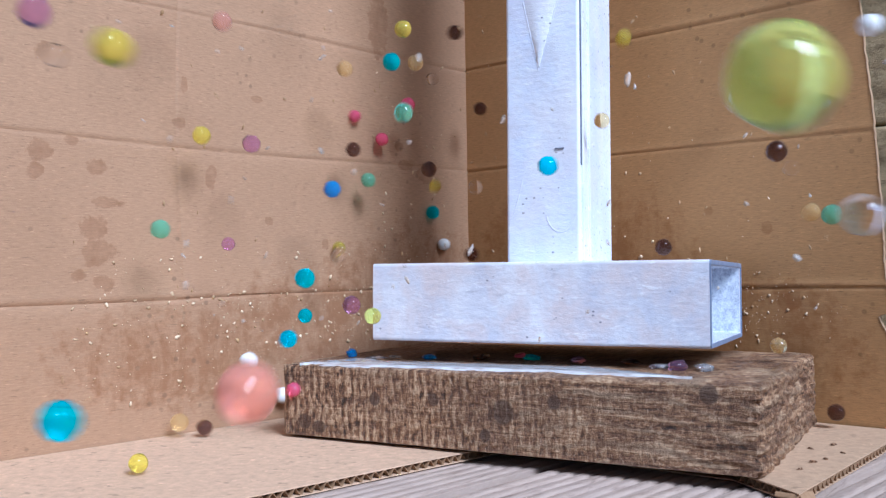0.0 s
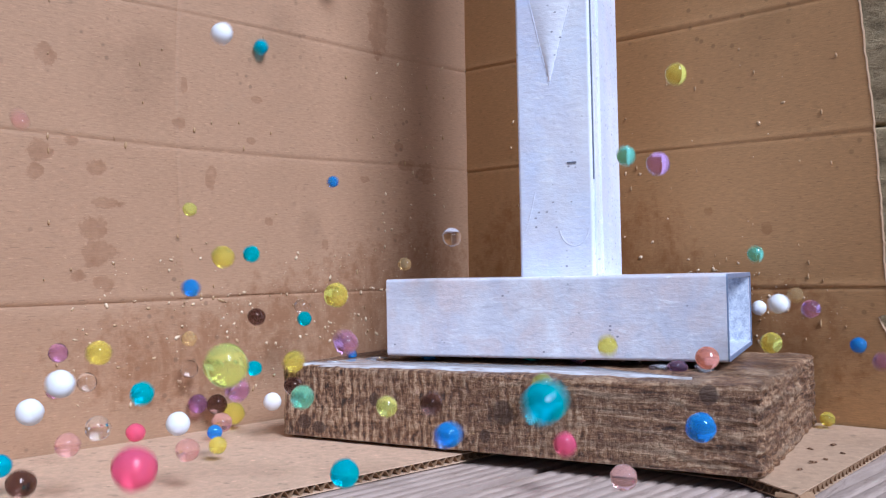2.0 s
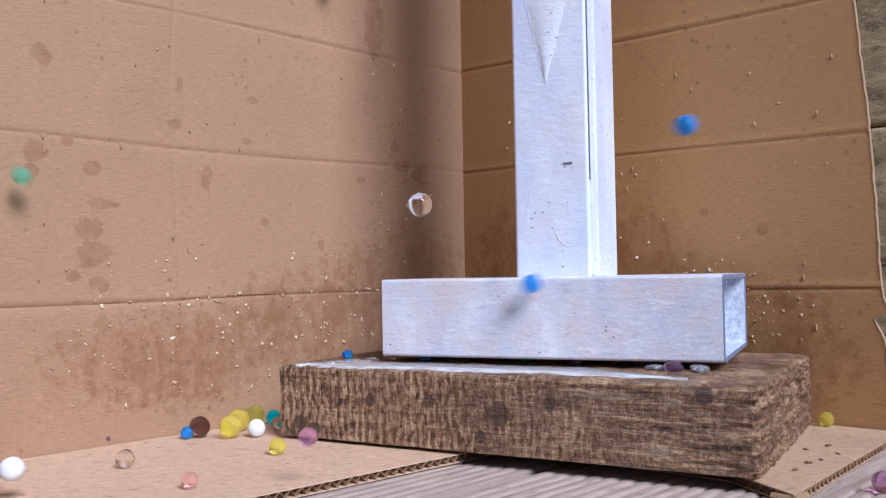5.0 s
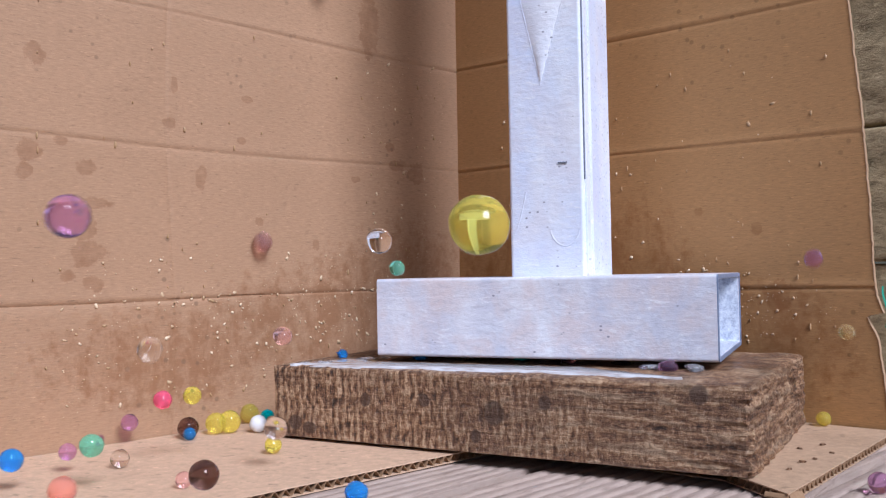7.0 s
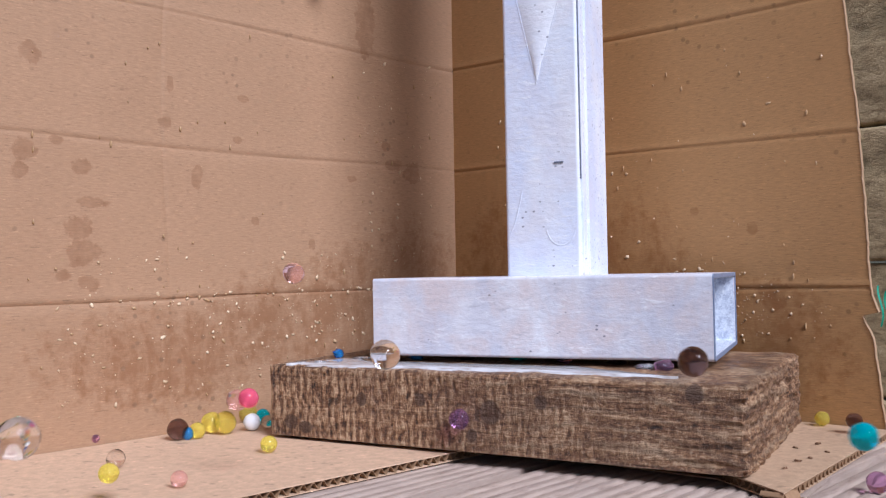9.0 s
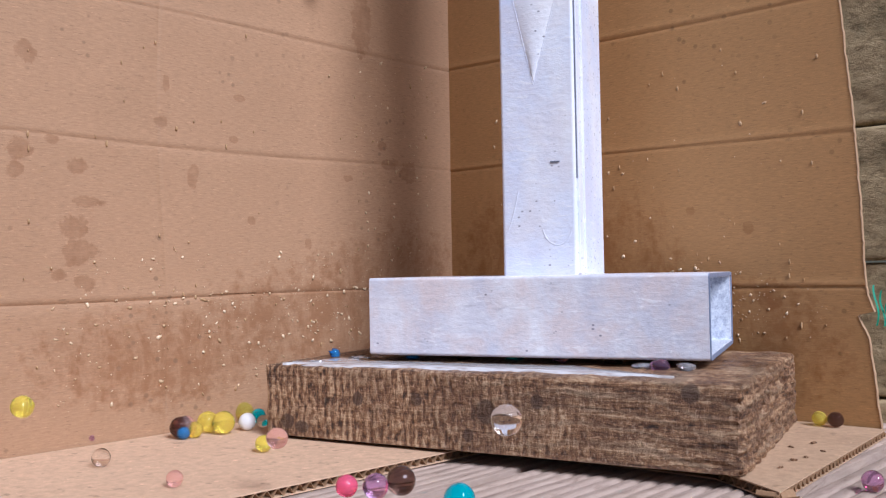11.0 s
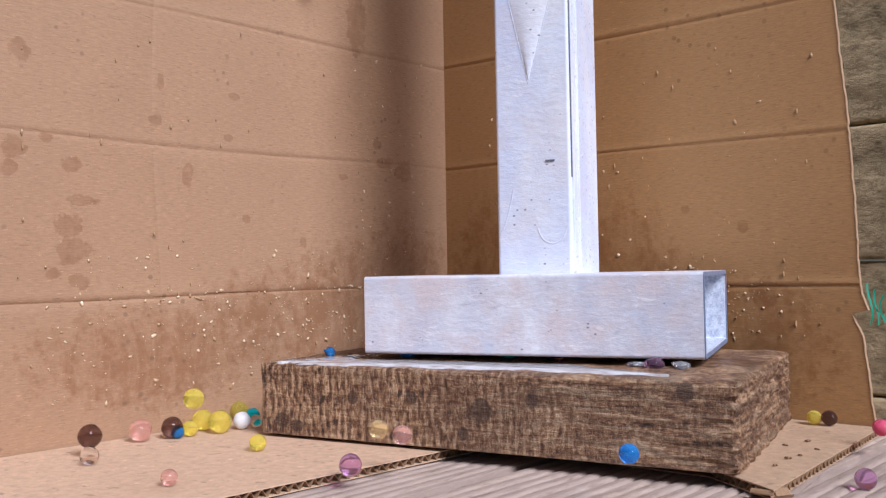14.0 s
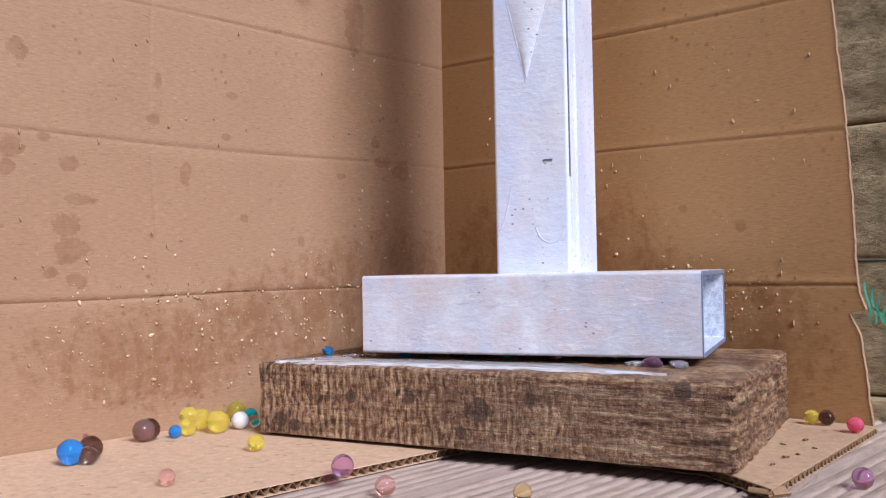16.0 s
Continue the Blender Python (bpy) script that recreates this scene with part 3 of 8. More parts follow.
def lump(bm, at, rx, ry, rz, seed, cut=0.35):
    """A torn, uneven scrap of gel."""
    r = bmesh.ops.create_icosphere(bm, subdivisions=2, radius=1.0)
    turn = Euler((0, 0, seed * 1.7)).to_matrix()
    for v in r["verts"]:
        d = v.co * (1 + cut * noise.noise(v.co * 1.6 + Vector((seed * 3.1, 0, 0))))
        v.co = turn @ Vector((d.x * rx, d.y * ry, d.z * rz)) + Vector(at)


n = Nodes("gel_slush", 0.12)
n.b.inputs["Transmission Weight"].default_value, n.b.inputs["IOR"].default_value = 0.85, 1.34
n.colour(n.mix(n.noise(n.coord, 400.0), (0.80, 0.84, 0.95), (0.95, 0.95, 0.98)))
M_SLUSH = n.mat
for colour, x, y, rx, ry, rz, seed in (
        ("blue", -0.298, 0.0556, 0.0052, 0.0036, 0.0034, 1), ("clear", -0.2853, 0.0158, 0.0062, 0.0050, 0.0011, 2), ("clear", -0.2965, 0.0094, 0.0050, 0.0040, 0.0010, 3),
        ("clear", -0.2731, 0.0509, 0.0070, 0.0045, 0.0011, 4), ("clear", -0.2658, 0.0640, 0.0060, 0.0040, 0.0010, 5), ("purple", -0.0590, 0.0570, 0.0066, 0.0050, 0.0034, 6),
        ("clear", -0.0422, 0.0550, 0.0060, 0.0050, 0.0025, 7), ("clear", -0.0700, 0.0570, 0.0060, 0.0045, 0.0020, 8),
        ("blue", -0.2350, 0.0600, 0.0050, 0.0045, 0.0022, 9), ("black", -0.2000, 0.0720, 0.0070, 0.0050, 0.0020, 10), ("teal", -0.1650, 0.0800, 0.0065, 0.0050, 0.0020, 11),
        ("purple", -0.1300, 0.0760, 0.0070, 0.0050, 0.0021, 12), ("black", -0.0950, 0.0780, 0.0070, 0.0055, 0.0021, 13), ("red", -0.1800, 0.0950, 0.0060, 0.0050, 0.0020, 14)):
    bm = bmesh.new()
    lump(bm, (0, 0, 0), rx, ry, rz, seed, 0.6)
    ob = part("crushed_bead", bm, GEL[colour] if colour != "clear" else M_SLUSH, smooth=True)
    ob.location = (x, y, 0.0502 + rz * 0.75)
    tagged(ob, "crushed " + LOOK[colour] + " gel bead on the wet block", "gel scrap", "crushed beads on the block")

# water film along the front of the block's top, sky reflection painted white
bm = bmesh.new()
rows = []
for i in range(121):
    x = -0.302 + 0.262 * i / 120
    ends = min(1.0, i / 8, (120 - i) / 30)
    near = float(np.interp(x, (-0.302, -0.25, -0.145, -0.03), (0.001, 0.002, 0.013, 0.017))) + 0.0025 * noise.noise(Vector((x * 90, 9, 0)))
    back = near + 0.038 + 0.008 * noise.noise(Vector((x * 30, 0, 0))) + 0.004 * noise.noise(Vector((x * 120, 3, 0))) + 0.015 * max(0, 1 - i / 22)
    rows.append([bm.verts.new((x, near + (back - near) * ends * k / 8, 0.0507 + 0.0005 * math.sin(math.pi * k / 8) ** 0.5 - (0.0012 if k in (0, 8) else 0))) for k in range(9)])
for a, b in zip(rows, rows[1:]):
    for k in range(8):
        bm.faces.new((a[k], b[k], b[k + 1], a[k + 1]))
n = Nodes("water", 0.05)
n.b.inputs["Transmission Weight"].default_value, n.b.inputs["IOR"].default_value = 0.35, 1.35
# pale base colour stands in for the sky's glint on the wet top
n.colour(n.mix(n.ramp(n.noise(n.scaled(40, 120, 40), 1.5, 4.0), (0.38, 0.0), (0.55, 1.0)), (0.60, 0.54, 0.53), (0.94, 0.95, 1.0)))
n.bump(n.noise(n.coord, 90.0, 3.0), 0.15, 0.0004)
tagged(part("water_film", bm, n.mat, smooth=True), "thin glossy film of water on the block, sheen painted white", "water")

n = Nodes("gel_crumbs", 0.25)
n.b.inputs["Transmission Weight"].default_value = 0.08
n.colour(n.mix(n.node("ShaderNodeNewGeometry", out=8), (0.86, 0.68, 0.47), (0.45, 0.28, 0.14)))
M_CRUMB = n.mat
n = Nodes("gel_shard", 0.08)
n.b.inputs["Transmission Weight"].default_value, n.b.inputs["IOR"].default_value = 0.7, 1.34
n.colour(n.mix(n.node("ShaderNodeObjectInfo", out=5), (0.98, 0.93, 0.88), (0.96, 0.80, 0.66)))
M_SHARD = n.mat


def crumbs(name, m, warp, count, seed, spots, label):
    """Fine gel crumbs that stick to a wall, thickest low down."""
    rnd = random.Random(seed)
    bm = bmesh.new()
    bmesh.ops.create_icosphere(bm, subdivisions=1, radius=1.0)
    unit = [v.co.copy() for v in bm.verts]
    tris = [[v.index for v in f.verts] for f in bm.faces]
    bm.free()
    verts, faces = [], []
    for i in range(count):
        u0, u1, z0, z1 = spots[rnd.randrange(len(spots))]
        s = 0.00035 + 0.0015 * rnd.random() ** 5
        lean = Euler((0, rnd.uniform(0, 3.14), 0)).to_matrix()
        u, v, tall = rnd.uniform(u0, u1), z0 + (z1 - z0) * rnd.random(), rnd.uniform(0.7, 1.8)
        at = Vector((u, warp(u, v) - 0.0002, v))
        faces += [[len(verts) + k for k in f] for f in tris]
        verts += [at + lean @ Vector((d.x * s * 0.8, d.y * s * 0.45, d.z * s * tall)) * (1 + 0.9 * noise.noise(d * 1.6 + Vector((i * 3.1, 0, 0)))) for d in unit]
    me = bpy.data.meshes.new(name)
    me.from_pydata(verts, [], faces)
    me.materials.append(M_CRUMB)
    for f in me.polygons:
        f.use_smooth = True
    ob = new(name, me)
    ob.matrix_basis = m
    return tagged(ob, label, "gel crumbs", kind="stuff")


crumbs("gel_crumbs", pose(*CORNER, 0, 0, LEFT_AZ), left_warp, 760, 4, [(-0.30, -0.04, 0.04, 0.10), (-0.20, -0.05, 0.055, 0.105), (-0.38, -0.20, 0.02, 0.10), (-0.12, -0.02, 0.10, 0.30), (-0.36, -0.05, 0.09, 0.13)],
       "pale crumbs of gel stuck to the cardboard wall")
crumbs("gel_crumbs", pose(*CORNER, 0, 0, RIGHT_AZ), back_warp, 260, 5, [(0.22, 0.34, 0.06, 0.11), (0.23, 0.30, 0.06, 0.10), (0.22, 0.28, 0.05, 0.12), (0.05, 0.30, 0.08, 0.28), (0.23, 0.30, 0.07, 0.10)],
       "pale crumbs of gel stuck to the torn cardboard wall")

# chips broken from the block
for i, (x, y, size) in enumerate(((0.016, 0.062, 0.0016), (0.021, 0.074, 0.0012), (0.012, 0.040, 0.0013), (0.028, 0.096, 0.0011), (0.020, 0.120, 0.0018), (0.009, 0.102, 0.0012))):
    bm = bmesh.new()
    lump(bm, (0, 0, 0), size * 1.6, size * 0.7, size * 0.5, i + 30, 0.7)
    ob = part("wood_chip", bm, M_TIMBER)
    ob.location = (x, y, size * 0.42)
    tagged(ob, "small brown splinter of wood on the cardboard flap", "wood chip", "wood chips on the flap")

# green twine caught on the fence
bm = bmesh.new()
for k in range(5):
    last = None
    for i in range(13):
        t = i / 12
        p = Vector((0.360 + 0.0042 * k + 0.002 * math.sin(t * 5 + k), -0.010 - 0.002 * math.sin(t * 4 + k * 2), 0.066 + 0.030 * t - 0.004 * k * t))
        q = [bm.verts.new(p + Vector((0.0008 * math.cos(a), 0.0008 * math.sin(a), 0.0003 * math.cos(a)))) for a in (0, 2.09, 4.19)]
        if last:
            for j in range(3):
                bm.faces.new((last[j], last[(j + 1) % 3], q[(j + 1) % 3], q[j]))
        last = q
n = Nodes("green_twine", 0.5)
n.colour(n.mix(n.noise(n.coord, 300.0), (0.01, 0.22, 0.13), (0.03, 0.45, 0.28)))
ob = tagged(part("green_twine", bm, n.mat), "frayed green plastic twine against the fence", "twine")
ob.matrix_basis = pose(*CORNER, 0, 0, RIGHT_AZ) @ pose(0, 0.060, 0)


def motions():
    def tamp(x, y, z, turn, nod, lean):
        return pose(x, y, z, 0, 0, turn) @ pose(0, 0, 0, nod) @ pose(0, 0, 0, 0, lean)
    walk(tamper, [
        (0.0, tamp(-0.0385, 0.0543, 0.0634, 4.17, -1.1, 0.33)), (0.2, tamp(-0.0361, 0.0530, 0.0585, 3.75, -0.9, -0.1)),
        (0.5, tamp(-0.0344, 0.0569, 0.0568, 3.42, -0.74, -0.23)), (0.8, tamp(-0.0317, 0.0592, 0.0568, 3.24, -0.65, -0.38)),
        (1.0, tamp(-0.0307, 0.0609, 0.0553, 3.46, -0.57, -0.47)), (1.2, tamp(-0.0306, 0.0625, 0.0560, 3.72, -0.45, -0.47)),
        (1.5, tamp(-0.0302, 0.0636, 0.0552, 4.50, -0.2, -0.45)), (2.0, tamp(-0.0305, 0.0648, 0.0550, 5.42, -0.15, -0.3)),
        (2.5, tamp(-0.0307, 0.0650, 0.0549, 5.70, -0.12, -0.2)), (4.0, tamp(-0.0304, 0.0648, 0.0549, 5.66, -0.14, -0.18)),
        (16.0, tamp(-0.0304, 0.0648, 0.0549, 5.66, -0.14, -0.18))])

    # scraps of gel thrown out by the blow: some strike the walls and stick, the rest fly out past the camera
    rnd = random.Random(11)
    for i in range(170):
        bm = bmesh.new()
        s = rnd.uniform(0.0005, 0.0010) if i % 5 < 3 else rnd.uniform(0.0005, 0.0014)
        lump(bm, (0, 0, 0), s, s * rnd.uniform(0.4, 0.8), s * rnd.uniform(1.0, 2.6), i, 0.5)
        ob = part("gel_fragment", bm, M_CRUMB if i % 5 < 3 else M_SHARD, smooth=True)
        tagged(ob, "small torn scrap of pale translucent gel", "gel scrap", "gel scraps thrown from the block")
        if i % 5 < 3:
            left = i % 2
            u, z = rnd.uniform(-0.40, -0.03) if left else rnd.uniform(0.03, 0.34), rnd.uniform(0.05, 0.30)
            end = pose(*CORNER, 0, 0, LEFT_AZ if left else RIGHT_AZ) @ Vector((u, (left_warp if left else back_warp)(u, z) - 0.0005, z))
            stop = rnd.uniform(0.4, 2.2)
            v = Vector((rnd.uniform(-0.10, -0.03) if left else rnd.uniform(-0.04, 0.05), rnd.uniform(-0.03, 0.04) if left else rnd.uniform(0.03, 0.10), -0.15 * stop - rnd.uniform(0.0, 0.12)))
        else:
            p = Vector((rnd.uniform(-0.34, 0.10), rnd.uniform(-0.16, -0.01), rnd.uniform(0.07, 0.33)))
            v = Vector((rnd.uniform(-0.06, 0.08), rnd.uniform(-0.34, -0.16), rnd.uniform(-0.04, 0.10)))
            stop = (v.z + math.sqrt(v.z * v.z + 0.6 * (p.z - 0.002))) / 0.3
            end = p + v * stop - Vector((0, 0, 0.15 * stop * stop))
            v.z -= 0.3 * stop
        spin = rnd.uniform(-60, 60)
        rows = []
        for k in range(8):
            t = stop * k / 7
            d = stop - t
            q = end - v * d - Vector((0, 0, 0.15 * d * d))
            if i % 5 < 3:
                q.z = max(q.z, 0.055)
            rows.append((t, pose(*q, 0, spin * d, 0)))
        rows[-1] = (stop, pose(*end))
        walk(ob, [*rows, (16.0, pose(*end))])
    # the beads
    walk(bead("lime", 12.5), [(0, pose(0.0751, -0.3872, 0.1340)), (0.2, pose(0.0345, -0.3121, 0.1595)), (0.5, pose(-0.0360, -0.1810, 0.1884)), (0.8, pose(-0.1079, -0.0563, 0.1992)), (1, pose(-0.1363, -0.0140, 0.1890)), (1.2, pose(-0.1543, 0.0101, 0.1718)), (1.5, pose(-0.2115, 0.1073, 0.1429)), (1.7, pose(-0.2495, 0.1724, 0.1153)), (2, pose(-0.2825, 0.2234, 0.0792)), (2.3, pose(-0.3003, 0.2527, 0.0494)), (2.4, pose(-0.3002, 0.2528, 0.0495)), (16, pose(-0.3002, 0.2528, 0.0495))])
    walk(bead("amber", 10.5), [(0, pose(-0.1128, 0.0830, 0.2099)), (0.2, pose(-0.1195, 0.0787, 0.2283)), (0.5, pose(-0.0854, -0.0407, 0.2214)), (0.8, pose(-0.0670, -0.1226, 0.2074)), (1, pose(-0.0559, -0.1738, 0.1903)), (1.2, pose(-0.0353, -0.2425, 0.1643)), (1.5, pose(-0.0134, -0.3243, 0.1201)), (1.7, pose(-0.0089, -0.3644, 0.0830)), (1.85, pose(-0.0082, -0.3867, 0.0683)), (16, pose(-0.0082, -0.3867, 0.0683))])
    walk(bead("cyan", 12.5), [(0, pose(-0.1274, 0.0253, 0.1757)), (0.2, pose(-0.0589, -0.0529, 0.1729)), (0.5, pose(0.0207, -0.1348, 0.1631)), (0.8, pose(0.1049, -0.1552, 0.1437)), (16, pose(0.1049, -0.1552, 0.1437))])
    walk(bead("black", 12.5), [(0, pose(-0.0001, 0.0636, 0.1787)), (0.2, pose(0.0222, 0.0455, 0.1867)), (0.5, pose(0.0560, 0.0369, 0.1912)), (0.7, pose(0.1132, 0.0444, 0.1844)), (16, pose(0.1132, 0.0444, 0.1844))])
    walk(bead("clear", 12.5), [(0, pose(0.0667, -0.1985, 0.1274)), (0.2, pose(0.1060, -0.2533, 0.1182)), (16, pose(0.1060, -0.2533, 0.1182))])
    walk(bead("white", 12.5), [(0, pose(-0.0485, 0.1974, 0.2375)), (0.2, pose(-0.0199, 0.1224, 0.2476)), (0.5, pose(0.0116, 0.0682, 0.2568)), (0.8, pose(0.0354, 0.0814, 0.2679)), (1, pose(0.0561, 0.0925, 0.2922)), (16, pose(0.0561, 0.0925, 0.2922))])
    walk(bead("white", 12.5), [(0, pose(0.0966, -0.3903, 0.1350)), (0.2, pose(0.0765, -0.3370, 0.1445)), (0.5, pose(0.0341, -0.2298, 0.1634)), (0.8, pose(-0.0119, -0.1074, 0.1705)), (1, pose(-0.0391, -0.0415, 0.1638)), (1.2, pose(-0.0587, 0.0005, 0.1490)), (1.5, pose(-0.1044, 0.1204, 0.1190)), (1.7, pose(-0.1376, 0.2060, 0.0830)), (1.9, pose(-0.1589, 0.2585, 0.0519)), (16, pose(-0.1589, 0.2585, 0.0519))])
    walk(bead("green", 12.5), [(0, pose(0.0234, 0.1117, 0.1429)), (0.2, pose(0.0534, 0.0117, 0.1386)), (0.4, pose(0.1095, -0.0196, 0.1333)), (16, pose(0.1095, -0.0196, 0.1333))])
    walk(bead("amber", 12.5), [(0, pose(0.0024, 0.1802, 0.1484)), (0.2, pose(0.0230, 0.1113, 0.1485)), (0.5, pose(0.0522, 0.0638, 0.1352)), (0.7, pose(0.1150, 0.0722, 0.1193)), (16, pose(0.1150, 0.0722, 0.1193))])
    walk(bead("orange", 11.2), [(0, pose(-0.0202, -0.3679, 0.0918)), (0.2, pose(-0.0666, -0.2784, 0.1122)), (0.5, pose(-0.1403, -0.1321, 0.1336)), (0.8, pose(-0.1982, -0.0109, 0.1400)), (1, pose(-0.2329, 0.0620, 0.1354)), (1.2, pose(-0.3230, 0.2133, 0.1141)), (1.5, pose(-0.3467, 0.2463, 0.0537)), (1.7, pose(-0.3468, 0.2464, 0.0484)), (16, pose(-0.3468, 0.2464, 0.0484))])
    walk(bead("teal", 12.5), [(0, pose(-0.1404, -0.3146, 0.0705)), (0.2, pose(-0.0199, -0.3349, 0.0829)), (0.5, pose(0.0447, -0.3835, 0.1110)), (0.75, pose(0.0825, -0.4289, 0.1385)), (16, pose(0.0825, -0.4289, 0.1385))])
    walk(bead("pink", 12.0), [(0, pose(0.0407, -0.4202, 0.0843)), (0.2, pose(-0.0053, -0.3126, 0.0713)), (0.5, pose(-0.0551, -0.2038, 0.0674)), (0.8, pose(-0.0957, -0.1134, 0.0534)), (1, pose(-0.1223, -0.0553, 0.0360)), (1.2, pose(-0.1208, -0.0567, 0.0074)), (1.5, pose(-0.0631, -0.1703, 0.0068)), (16, pose(-0.0631, -0.1703, 0.0068))])
    walk(bead("blue", 10.5), [(0, pose(-0.1148, -0.3677, 0.1127)), (0.06, pose(-0.1148, -0.3677, 0.1127)), (0.2, pose(-0.0706, -0.3425, 0.1097)), (0.5, pose(-0.0856, -0.1618, 0.0991)), (0.8, pose(-0.0354, -0.0788, 0.0785)), (1, pose(-0.0156, -0.0136, 0.0752)), (1.2, pose(0.0049, 0.0298, 0.0749)), (1.5, pose(0.0220, 0.1619, 0.0795)), (1.7, pose(0.0354, 0.1695, 0.0789)), (2, pose(0.0314, 0.1677, 0.0589)), (2.2, pose(0.0338, 0.1233, 0.0396)), (2.5, pose(0.0502, 0.0229, 0.0065)), (2.8, pose(0.1060, -0.0828, 0.0061)), (16, pose(0.1060, -0.0828, 0.0061))])
    walk(bead("blue", 10.7), [(0, pose(0.0998, -0.2675, 0.0671)), (0.2, pose(0.0998, -0.2675, 0.0671)), (0.5, pose(0.0622, -0.2261, 0.0739)), (0.8, pose(0.0213, -0.1016, 0.0717)), (1, pose(0.0020, -0.0714, 0.0672)), (1.2, pose(-0.0213, -0.0057, 0.0532)), (1.5, pose(-0.0483, -0.0501, 0.0590)), (1.7, pose(-0.0767, -0.0661, 0.0548)), (2, pose(-0.0852, -0.1794, 0.0483)), (2.2, pose(-0.1058, -0.2223, 0.0315)), (2.4, pose(-0.0992, -0.2691, 0.0232)), (16, pose(-0.0992, -0.2691, 0.0232))])
    walk(bead("blue", 12.5), [(0, pose(0.1212, -0.1848, 0.0442)), (0.2, pose(0.1212, -0.1848, 0.0442)), (0.5, pose(0.0651, -0.1550, 0.0402)), (0.8, pose(0.0375, -0.1480, 0.0409)), (1, pose(0.0192, -0.1180, 0.0289)), (1.2, pose(0.0048, -0.0941, 0.0212)), (1.5, pose(-0.0067, -0.0637, 0.0337)), (1.7, pose(-0.0019, -0.0985, 0.0454)), (2, pose(-0.0026, -0.1155, 0.0469)), (2.2, pose(0.0009, -0.1430, 0.0430)), (2.5, pose(0.0027, -0.1672, 0.0189)), (16, pose(0.0027, -0.1672, 0.0189))])
    walk(bead("purple", 12.5), [(0, pose(-0.3326, -0.0113, 0.2021)), (0.2, pose(-0.3001, -0.0736, 0.2106)), (0.5, pose(-0.2212, -0.1898, 0.2033)), (0.8, pose(-0.1899, -0.2552, 0.1956)), (1, pose(-0.1405, -0.3214, 0.1751)), (1.2, pose(-0.1488, -0.3412, 0.1682)), (16, pose(-0.1488, -0.3412, 0.1682))])
    walk(bead("purple", 10.2), [(0, pose(-0.3103, -0.1973, 0.2751)), (0.2, pose(-0.3103, -0.1973, 0.2751)), (0.5, pose(-0.2618, -0.2216, 0.2345)), (0.8, pose(-0.1259, -0.3210, 0.1669)), (1, pose(-0.1305, -0.2929, 0.1674)), (1.2, pose(-0.1398, -0.2603, 0.1630)), (1.5, pose(-0.1478, -0.2166, 0.1433)), (1.7, pose(-0.1352, -0.2089, 0.1217)), (2, pose(-0.1295, -0.1858, 0.0839)), (2.2, pose(-0.1402, -0.1476, 0.0436)), (2.5, pose(-0.1429, -0.1235, 0.0227)), (2.7, pose(-0.1716, -0.0814, 0.0398)), (3, pose(-0.2059, -0.0268, 0.0597)), (3.2, pose(-0.2300, 0.0047, 0.0669)), (3.5, pose(-0.2291, 0.0052, 0.0673)), (4, pose(-0.2330, 0.0031, 0.0652)), (4.6, pose(-0.2449, -0.0045, 0.0553)), (5.4, pose(-0.1768, -0.1964, 0.0063)), (16, pose(-0.1768, -0.1964, 0.0063))])
    walk(bead("yellow", 12.5), [(0, pose(-0.3624, -0.0284, 0.2085)), (0.2, pose(-0.3287, -0.0900, 0.2146)), (0.5, pose(-0.2886, -0.1592, 0.2109)), (1, pose(-0.2785, -0.2221, 0.1943)), (1.2, pose(-0.2893, -0.2473, 0.1836)), (16, pose(-0.2893, -0.2473, 0.1836))])
    walk(bead("green", 12.5), [(0, pose(-0.3605, -0.0683, 0.1424)), (0.2, pose(-0.2987, -0.1631, 0.1379)), (0.5, pose(-0.2566, -0.2451, 0.1252)), (0.7, pose(-0.2558, -0.2763, 0.1159)), (16, pose(-0.2558, -0.2763, 0.1159))])
    walk(bead("blue", 12.5), [(0, pose(-0.3100, 0.0506, 0.1737)), (0.2, pose(-0.3170, -0.0018, 0.1764)), (0.5, pose(-0.3425, -0.0588, 0.1711)), (0.8, pose(-0.3245, -0.1504, 0.1493)), (1, pose(-0.3340, -0.1830, 0.1345)), (1.2, pose(-0.3432, -0.2129, 0.1193)), (16, pose(-0.3432, -0.2129, 0.1193))])
    walk(bead("red", 10.4), [(0, pose(-0.3457, 0.1319, 0.2424)), (0.2, pose(-0.3489, 0.0571, 0.2432)), (0.5, pose(-0.3568, -0.0093, 0.2416)), (0.8, pose(-0.3593, -0.0634, 0.2310)), (1, pose(-0.3297, -0.1321, 0.2077)), (1.2, pose(-0.2906, -0.2044, 0.1783)), (1.4, pose(-0.2882, -0.2508, 0.1582)), (16, pose(-0.2882, -0.2508, 0.1582))])
    walk(bead("black", 11.7), [(0, pose(-0.3257, 0.1003, 0.2095)), (0.2, pose(-0.3590, 0.0811, 0.2169)), (0.5, pose(-0.3631, 0.0196, 0.2093)), (0.8, pose(-0.3540, -0.0264, 0.1933)), (1, pose(-0.3427, -0.0646, 0.1733)), (1.2, pose(-0.3345, -0.0990, 0.1427)), (1.5, pose(-0.3312, -0.1626, 0.0791)), (1.8, pose(-0.3572, -0.2043, 0.0234)), (16, pose(-0.3572, -0.2043, 0.0234))])
